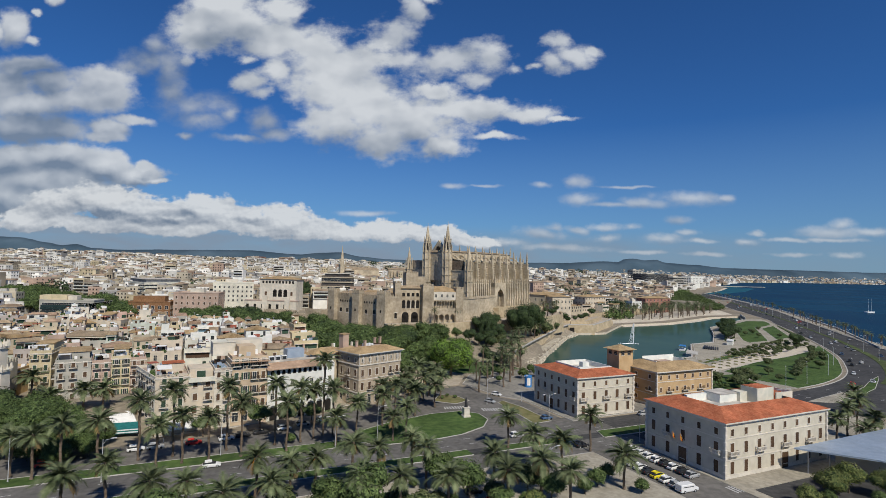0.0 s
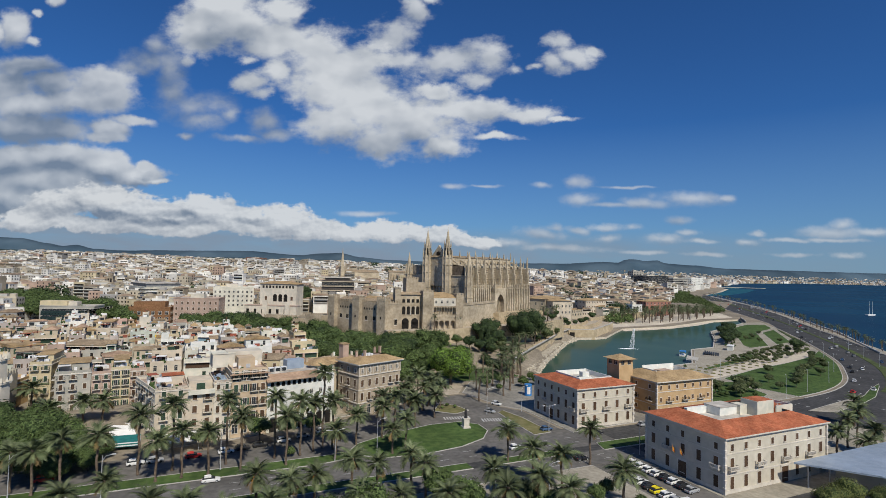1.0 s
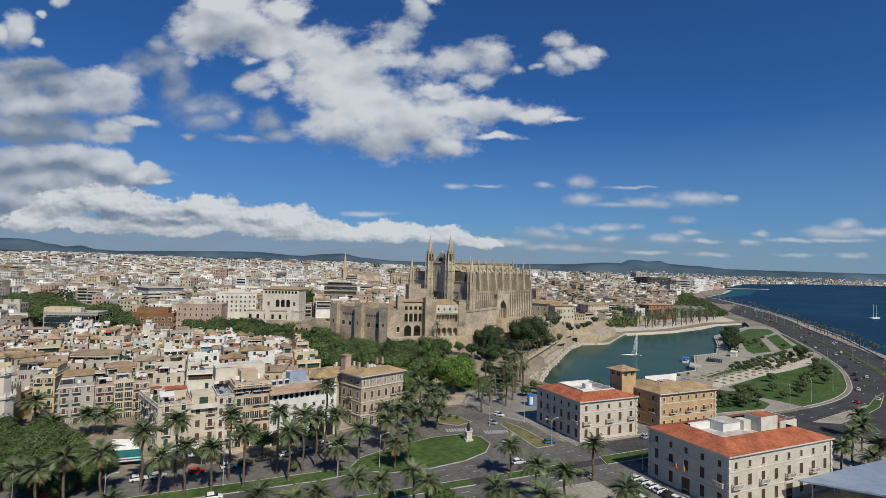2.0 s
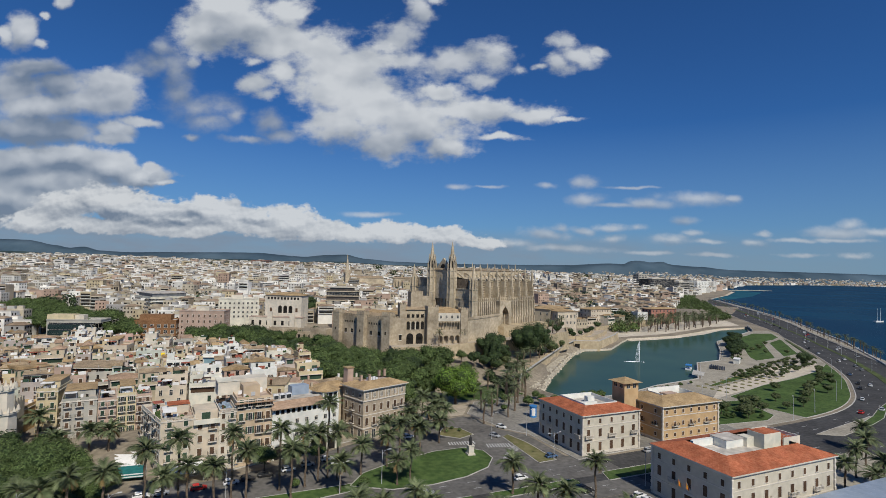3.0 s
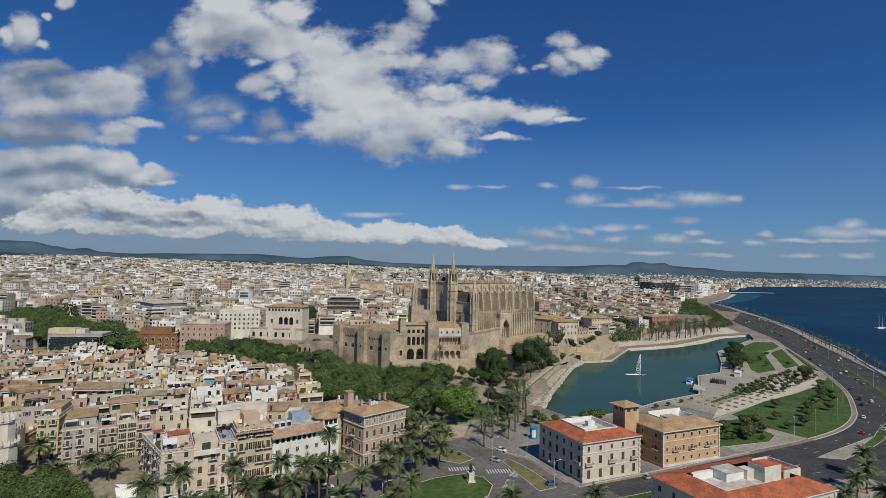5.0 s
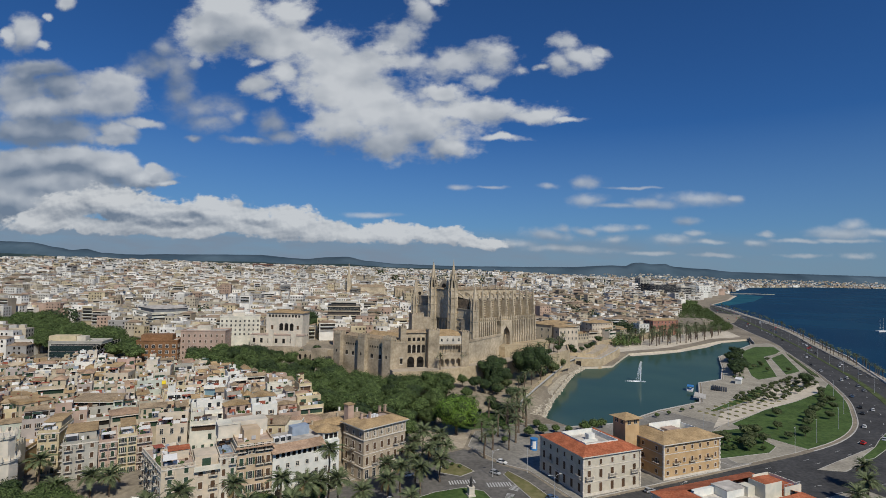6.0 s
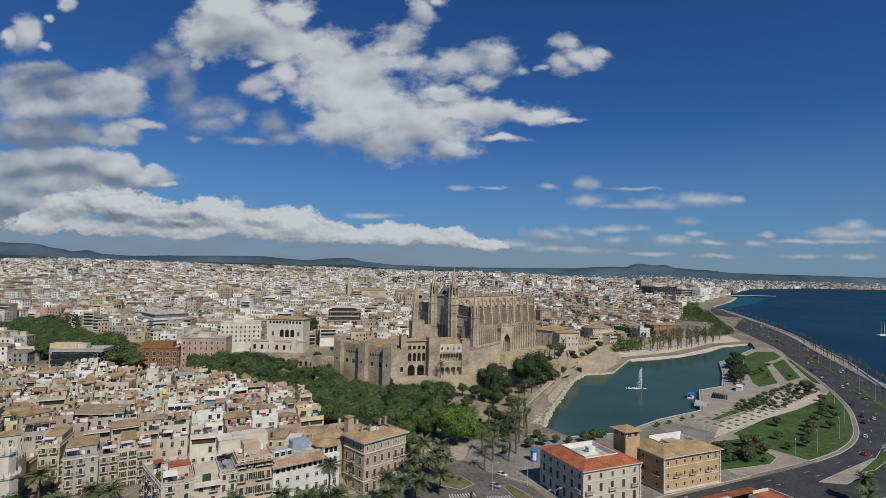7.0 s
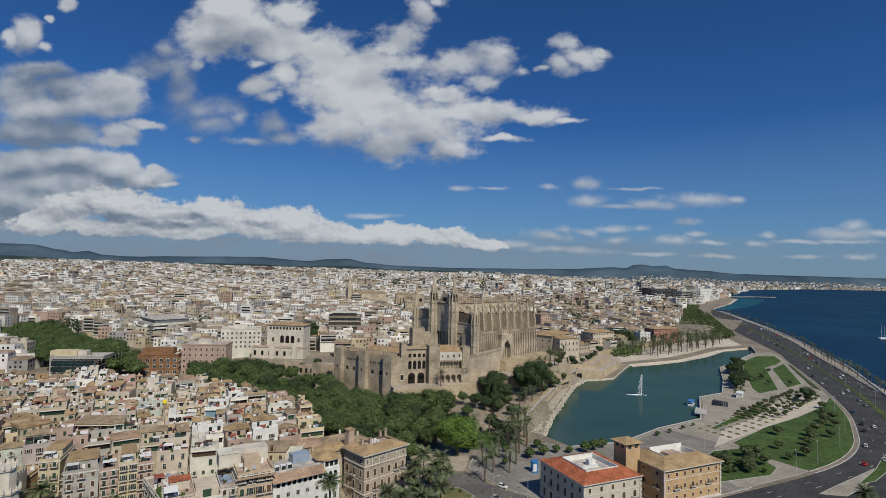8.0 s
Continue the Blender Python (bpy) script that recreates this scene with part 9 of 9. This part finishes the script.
def loft(g, sections, slot):
    """Rings of (y, z) at each x, joined along x."""
    k = len(g.v)
    n = len(sections[0][1])
    for x, ring in sections:
        g.v += [(x, y, z) for y, z in ring]
    for i in range(len(sections) - 1):
        for j in range(n):
            g.f.append((k + i * n + j, k + i * n + (j + 1) % n, k + (i + 1) * n + (j + 1) % n, k + (i + 1) * n + j))
            g.m.append(slot)
    g.f += [tuple(k + j for j in range(n - 1, -1, -1)), tuple(k + (len(sections) - 1) * n + j for j in range(n))]
    g.m += [slot, slot]


def car_template(colour, kind, lights=True):
    key = (colour, kind, lights)
    if key in CARS:
        return CARS[key]
    words = {"car": f"{colour} hatchback car", "van": f"{colour} delivery van", "bus": f"{colour} city bus"}[kind]
    t = thing({"car": "car", "van": "van", "bus": "bus"}[kind], 0, -40, .36, 0, words + " standing on the asphalt", kind)
    g, w = Geo(), .88

    def ring(y, z0, z1):
        return [(-y * .94, z0), (y * .94, z0), (y, z0 + .25), (y, z1 - .1), (y * .9, z1), (-y * .9, z1), (-y, z1 - .1), (-y, z0 + .25)]
    gl = Geo()
    if kind == "car":
        L = 2.1
        loft(g, [(-L, ring(.74, .42, .78)), (-L + .15, ring(.85, .28, .90)), (-1.2, ring(w, .24, .95)), (.7, ring(w, .24, .94)), (1.5, ring(.86, .26, .82)), (L - .1, ring(.8, .3, .70)), (L, ring(.7, .4, .62))], 0)
        loft(gl, [(-1.95, ring(.70, .80, .92)), (-1.45, ring(.70, .82, 1.36)), (.1, ring(.70, .82, 1.40)), (.95, ring(.70, .80, .90))], 0)
        roof = Geo()
        loft(roof, [(-1.5, ring(.66, 1.30, 1.40)), (-.7, ring(.68, 1.34, 1.47)), (.05, ring(.66, 1.32, 1.42))], 0)
        wheels, r = ((-1.3, .78), (1.3, .78)), .31
    else:
        L, hgt = (2.6, 1.95) if kind == "van" else (5.8, 3.0)
        w = .98 if kind == "van" else 1.25
        loft(g, [(-L, ring(w * .95, .35, hgt - .1)), (-L + .1, ring(w, .3, hgt)), (L * .45, ring(w, .3, hgt)), (L * .7 if kind == "van" else L - .1, ring(w * .97, .3, 1.25 if kind == "van" else hgt)), (L, ring(w * .9, .35, 1.0 if kind == "van" else hgt - .15))], 0)
        loft(gl, [(-L * .8, ring(w + .012, hgt * .58, hgt * .82)), (L * .40, ring(w + .012, hgt * .58, hgt * .82)), (L * .58, ring(w * .93, hgt * .62, hgt * .80))], 0)
        roof = None
        wheels, r = ((-L * .6, w - .1), (L * .6, w - .1)), .36 if kind == "van" else .5
    if not lights:
        for x, y in wheels:
            for s in (-1, 1):
                g.cone(0, 0, r, r, -.1, .1, 10, 1, 0, pose(x, s * y, r, 90, 0, 0))
    part("body", g, [PAINTS[colour], M_TYRE], t)
    part("cabin_glass", gl, M_GLASS, t)
    if roof:
        part("roof", roof, PAINTS[colour], t)
    for x, y in wheels if lights else ():
        for s in (-1, 1):
            part("wheel", Geo().cone(0, 0, r, r, -.1, .1, 12, 0, 0, pose(0, 0, 0, 90, 0, 0)).cone(0, 0, r * .6, r * .55, -.12, .12, 8, 1, 0, pose(0, 0, 0, 90, 0, 0)), [M_TYRE, M_STEEL], t, at=pose(x, s * y, r))
    for s in (-1, 1) if lights else ():
        part("headlight", Geo().box(L - .12, L + .01, s * .55 - .16, s * .55 + .16, .58, .72), M_LIGHT, t)
        part("tail_light", Geo().box(-L - .01, -L + .1, s * .58 - .12, s * .58 + .12, .68, .84), TAIL, t)
    CARS[key] = [t, False]
    return CARS[key]


def car(x, y, turn, colour="white", kind="car", group="cars", z=.362):
    c = car_template(colour, kind, group in ("cars parked beside the port office", "cars on the avenue"))
    m = pose(x, y, z, 0, 0, turn)
    if not c[1]:
        c[1] = True
        c[0].matrix_basis = m
        ob = c[0]
    else:
        ob = copy_thing(c[0], m)
    return tagged(ob, group=group)


rc = random.Random(3)
for i, c in enumerate(("white", "white", "white", "white", "black", "white", "black", "silver")):
    car(*uv(109.5, 112 - i * 2.75), 24 + 6, c, group="cars parked beside the port office")
for i, c in enumerate(("silver", "white", "black", "yellow", "white", "silver", "white")):
    car(*uv(101.3, 104 - i * 2.8), 24 + rc.uniform(-3, 3), c, "van" if i == 6 else "car", "cars parked beside the port office")
for x, y, c in ((-66.7, 143.9, "red"), (-59.5, 148, "white"), (-56, 151, "black"), (-52, 154, "black"), (-94, 126.5, "red"), (-75, 140, "silver"), (-79, 138, "white"), (-46.5, 158.5, "white"), (-42, 163, "silver"), (-37, 168, "white")):
    car(x, y, 30, c, group="cars along the old fronts", z=.36)
for u, v, c in ((2, 139.8, "white"), (85, 134, "white"), (98, 120, "black"), (118, 137, "black"), (140, 139, "silver"), (70, 120, "white"), (-35, 121, "silver"), (55, 133.5, "silver")):
    car(*uv(u, v), 24, c, group="cars on the avenue")
for x, y, tn, c in ((22.5, 207, -35, "white"), (19, 196, -40, "silver"), (36, 176, 25, "blue"), (-13, 192, 40, "white"), (-9, 197, 40, "black"), (8, 117, 24, "black"), (12, 112, 24, "red"), (26, 108, 24, "red"), (29, 110, 24, "blue")):
    car(x, y, tn, c, group="cars on the square")
colours = ["white", "white", "silver", "black", "white", "silver", "black", "white", "silver", "blue", "red"]
for i, (k, c) in enumerate([(i, rc.choice(colours)) for i in range(26, 162, 2)]):
    for row in rc.sample((.17, .5, .83, 1.17, 1.5, 1.83), 1 if k > 40 else 1 + (i % 2)):
        p, q = lane(k, row), lane(k + 1, row)
        car(p.x, p.y, math.degrees(math.atan2(q.y - p.y, q.x - p.x)) + (180 if row > 1 else 0), rc.choice(colours), group="cars on the coast road", z=.365)
p = ROAD_IN[110].lerp(ROAD_OUT[110], .8)
car(p.x, p.y, 58, "silver", "bus", "cars on the coast road", .365)


# ---- street furniture ----
def street_lamp(x, y, turn, h=9.5, arms=1, z=.46):
    t = thing("street_lamp", x, y, z, turn, "slim grey steel street lamp with " + ("two arms" if arms == 2 else "one arm"), "street lamp", "street lamps")
    part("pole", Geo().tube([(0, 0, 0), (0, 0, .6), (0, 0, h)], [.16, .10, .06], 8), M_STEEL, t)
    for s in ((-1, 1) if arms == 2 else (1,)):
        arm = part("arm", Geo().tube([(0, 0, h - 1.2), (s * .7, 0, h - .2), (s * 1.9, 0, h)], [.05, .045, .04], 6), M_STEEL, t)
        part("lamp_head", Geo().box(s * 2.2 - .45, s * 2.2 + .45, -.16, .16, h - .03, h + .14), M_LIGHT, arm)


LAMPS = [(-95, 117, 1), (-75, 118, 1), (-28, 143.5, 2), (36.5, 174.5, 2), (25.5, 120, 1), (59, 154.5, 1), (17.5, 193, 1), (31, 198, 1), (-17.5, 151, 1), (-56, 136, 1), (41, 189, 1), (75, 168, 1)]
for x, y, n in LAMPS:
    street_lamp(x, y, 24, 9.5 if n == 1 else 8.5, n)
for x, y in ((151, 229), (170, 243), (197, 266), (142, 266), (222, 296), (120, 246), (247, 338)):
    street_lamp(x, y, 60, 10)
for i in range(34, 164, 5):
    p = ROAD_IN[i].lerp(ROAD_OUT[i], middle(i) + .05)
    street_lamp(p.x, p.y, 20, 11, 2)

# statue on the lawn
t = thing("statue", 9.0, 176.5, .5, 20, "grey bronze standing figure on a pale stone pedestal", "statue")
part("pedestal", Geo().box(-1.3, 1.3, -1.3, 1.3, 0, .5).box(-.95, .95, -.95, .95, .5, 2.9).box(-1.1, 1.1, -1.1, 1.1, 2.9, 3.15), M_TRIM, t)
part("figure", Geo().tube([(0, 0, 3.1), (.05, 0, 3.9), (-.05, 0, 4.8), (0, 0, 5.5), (0, 0, 5.8), (0, 0, 6.15), (0, 0, 6.35)], [.62, .46, .5, .42, .16, .24, .12], 10), M_IRON, t, smooth=True)

# advertising drum, fountain, boat, stage
t = thing("advertising_drum", 37.6, 223.5, .47, 0, "blue advertising drum with a white poster", "kiosk")
part("drum", Geo().cone(0, 0, 1.5, 1.5, 0, 4.4, 20).cone(0, 0, 1.65, 1.65, 4.4, 4.75, 20), M_BLUE, t)
part("poster", Geo().add([(1.53 * math.sin(a), -1.53 * math.cos(a), z) for z in (.8, 3.9) for a in (-.5, -.25, 0, .25, .5)], [(i, i + 1, i + 6, i + 5) for i in range(4)]), M_WHITE, t, "white poster with plain blue shapes")
M_SPRAY = surface("water_spray", (.75, .80, .83), (.85, .88, .90), 2, .4, .1)
t = thing("fountain", 139.5, 379.0, -1.42, 0, "tall white water jet rising from the lake", "fountain")
g, rs = Geo(), random.Random(2)


def drop(g, x, y, z, k, tail):
    g.add([(x - k, y - k * .6, z), (x + k, y - k * .6, z), (x, y + k, z), (x, y, z + tail)], [(0, 1, 3), (1, 2, 3), (2, 0, 3), (2, 1, 0)])


for i in range(450):
    q = rs.random()
    drop(g, rs.gauss(0, .10 + .16 * q), rs.gauss(0, .10 + .16 * q), 14.0 * q, rs.uniform(.05, .12), rs.uniform(.4, 1.2))
for i in range(1000):
    q = rs.random() ** .9
    wide = .15 + .6 * q
    x = -3.4 * q * rs.random() ** 1.3
    drop(g, x + rs.gauss(0, .12), rs.gauss(0, wide * .6), 14.2 * (1 - q ** 2.0) * rs.uniform(.9, 1.0), rs.uniform(.015, .055), -rs.uniform(.2, .8))
part("jet", g, M_SPRAY, t)
g = Geo()
for i in range(160):
    x, y, k = -4.5 + rs.gauss(0, 2.6), rs.gauss(0, .8), rs.uniform(.1, .3)
    g.add([(x - k, y - k, .05), (x + k, y - k, .05), (x + k, y + k, .05), (x, y, .35)], [(0, 1, 3), (1, 2, 3), (2, 0, 3)])
part("splash", g, M_SPRAY, t)
t = thing("pontoon_boat", 163.5, 354, -1.42, 60, "white boat with a blue awning moored at the quay", "boat")
part("hull", Geo().prism([(-4, -1.6), (3, -1.6), (5, 0), (3, 1.6), (-4, 1.6)], -.2, .9, 0, [(-4.1, -1.8), (3.2, -1.8), (5.4, 0), (3.2, 1.8), (-4.1, 1.8)]), M_WHITE, t)
part("awning", Geo().box(-3.8, 2.6, -1.9, 1.9, 3.0, 3.3), M_BLUE, t)
for sx in (-3.6, 2.4):
    for sy in (-1.7, 1.7):
        part("post", Geo().box(sx - .06, sx + .06, sy - .06, sy + .06, .8, 3.0), M_STEEL, t)
part("awning_side", Geo().box(-3.8, 2.6, -1.9, -1.84, 2.2, 3.0), M_BLUE, t)
t = thing("stage_seats", 182, 343, .47, 62, "dark tiered seating frames beside the quay", "seating")
for i in range(7):
    part("row", Geo().box(0, 15, i * 1.3, i * 1.3 + .8, 0, .25 + i * .13), M_IRON, t)
t = thing("garden_pavilion", 205, 368, .5, 55, "small white flat-roofed pavilion", "pavilion")
part("wall", Geo().box(0, 8, 0, 3.5, 0, 3.2), P_WHITE, t)
part("roof", Geo().box(-.4, 8.4, -.4, 3.9, 3.2, 3.45), M_WHITE, t)
t = thing("bandshell_steps", 158, 322, .47, 62, "pale stone steps on the waterside square", "steps")
for i in range(6):
    part("step", Geo().box(0, 14, i * 1.1, i * 1.1 + 1.05, 0, .16 * (i + 1)), M_KERB, t)

# tented terrace of the side street
t = thing("market_tent", -93.2, 149.6, .46, 0, "long white ridged tent roof over café tables", "tent")
for i in range(8):
    x, y = -1.55 * i, 2.15 * i
    part("tent_bay", Geo().add([(x, y, 3.1), (x + 7.2, y + .5, 3.1), (x + 6.4, y + 1.55, 4.0), (x - .8, y + 1.05, 4.0), (x + 5.65, y + 2.65, 3.1), (x - 1.55, y + 2.15, 3.1)], [(0, 1, 2, 3), (3, 2, 4, 5), (0, 3, 5), (1, 4, 2)]), M_AWNING, t)
    for q in (.1, 7.1):
        part("post", Geo().box(x + q - .06, x + q + .06, y + q * .07, y + q * .07 + .12, 0, 3.15), M_STEEL, t)
t = thing("cafe_kiosk", -91.5, 144.6, .46, 20, "teal canvas café kiosk with white stripes", "kiosk")
part("canopy", Geo().add([(0, 0, 2.8), (8, 0, 2.8), (8, 4, 3.6), (0, 4, 3.6), (0, 0, 1.5), (8, 0, 1.5)], [(0, 1, 2, 3), (4, 5, 1, 0)]), M_TEAL, t)
for z in (1.7, 2.4):
    part("stripe", Geo().box(0, 8, -.06, 0, z, z + .3), M_WHITE, t)
part("post", Geo().box(0, .1, 3.9, 4, 0, 3.6).box(7.9, 8, 3.9, 4, 0, 3.6), M_STEEL, t)
t = thing("shop_awning", -78.2, 149.4, .46, 30.3, "cream canvas shop awning above the pavement", "awning")
part("canvas", Geo().add([(0, -5, 2.9), (9, -5, 2.9), (9, -.2, 4.2), (0, -.2, 4.2), (0, -5, 2.7), (9, -5, 2.7)], [(0, 1, 2, 3), (4, 5, 1, 0)]), M_AWNING, t)
part("post", Geo().box(0, .1, -5, -4.9, 0, 2.9).box(8.9, 9, -5, -4.9, 0, 2.9), M_STEEL, t)

# port shed with a blue-grey roof
t = thing("port_shed", 89.4, 132.6, .42, 24.5, "long port shed with a blue-grey metal roof", "shed")
part("roof", Geo().add([(0, 0, 6.6), (48, 0, 7.0), (48, -16, 7.6), (10, -16, 7.2), (0, 0, 6.2), (48, 0, 6.6), (48, -16, 7.2), (10, -16, 6.8)], [(3, 2, 1, 0), (4, 5, 6, 7), (0, 1, 5, 4), (3, 0, 4, 7), (2, 3, 7, 6), (1, 2, 6, 5)]), M_METAL_ROOF, t)
part("wall", Geo().box(12, 46, -14, -3, 0, 6.4), P_GREY, t)
for i in range(5):
    part("post", Geo().box(4 + i * 9, 4.25 + i * 9, -1.2, -.95, 0, 6.4), M_STEEL, t)
for i in range(14):
    part("roof_seam", Geo().add([(3 + i * 3.3, -.2, 6.63 + i * .028), (3.08 + i * 3.3, -.2, 6.63 + i * .028), (9.5 + i * 2.9, -15.8, 7.24 + i * .03), (9.4 + i * 2.9, -15.8, 7.24 + i * .03)], [(3, 2, 1, 0)]), M_STEEL, t)
# sculpture on the promenade
t = thing("sail_sculpture", 1.0, 113.5, .46, 20, "white curved sail-shaped sculpture", "sculpture")
part("sail", Geo().tube([(0, 0, 0), (.5, 0, 1.0), (.6, 0, 2.2), (.1, 0, 3.4)], [.35, .6, .5, .05], 10), M_WHITE, t, smooth=True)
# the road's bridge over the lake outlet
t = thing("road_bridge", 340, 585, .3, 65, "low road bridge with a pale stone parapet over the lake outlet", "bridge")
part("parapet", Geo().box(0, 62, -.6, 0, 1.3, 2.5), M_KERB, t)
for i in range(5):
    # flat dark boxes painted as the shade under the bridge
    part("arch_void", Geo().box(3 + i * 11.6, 13 + i * 11.6, 0, .08, -1.9, 1.3), M_DARK, t)
    part("pier", Geo().box(1.2 + i * 11.6, 3 + i * 11.6, -.4, .5, -2.2, 1.3), M_KERB, t)

# sailing boat out on the bay
t = thing("sailing_boat", 640, 780, -1.5, 20, "white yacht with two bare masts at anchor", "boat")
part("hull", Geo().prism([(-9, -2.2), (6, -2.2), (11, 0), (6, 2.2), (-9, 2.2)], -.3, 1.8, 0, [(-9.4, -2.5), (6.4, -2.5), (12, 0), (6.4, 2.5), (-9.4, 2.5)]), M_WHITE, t)
for x in (-3, 4):
    part("mast", Geo().tube([(x, 0, 1.5), (x, 0, 21)], [.22, .12], 6), M_WHITE, t)

# boulders on the lake bank: the nearer ones as pieces, the rest joined
def boulder_mesh(seed):
    r = random.Random(seed)
    g = Geo()
    top = [(r.uniform(.5, .7) * math.cos(k * 1.047), r.uniform(.5, .7) * math.sin(k * 1.047)) for k in range(6)]
    bot = [(r.uniform(.8, 1.0) * math.cos(k * 1.047 + .3), r.uniform(.8, 1.0) * math.sin(k * 1.047 + .3)) for k in range(6)]
    g.prism(bot, -.5, .5, 0, top)
    return g.mesh("boulder", M_ROCK)


BOULDERS = [boulder_mesh(k) for k in range(4)]
bank = bpy.data.objects["rock_slope"]
rb = random.Random(8)
lines = [[Vector((*p, z)) for p in line] for line, z in ((BANK_LOW, -1.5), (BANK_MID, .1), (BANK_TOP, .8))]
for i in range(290):
    s = rb.random() ** 1.25 * 2.999
    k, f = int(s), s - int(s)
    q = rb.random() ** 1.3 * 1.6
    j = int(q)
    p = lines[j][k].lerp(lines[j][k + 1], f).lerp(lines[j + 1][k].lerp(lines[j + 1][k + 1], f), q - j)
    part("boulder", rb.choice(BOULDERS), None, bank, at=pose(p.x, p.y, p.z + .1, rb.uniform(-20, 20), rb.uniform(-20, 20), rb.uniform(0, 360)) @ Matrix.Scale(rb.uniform(.5, 1.2), 4))
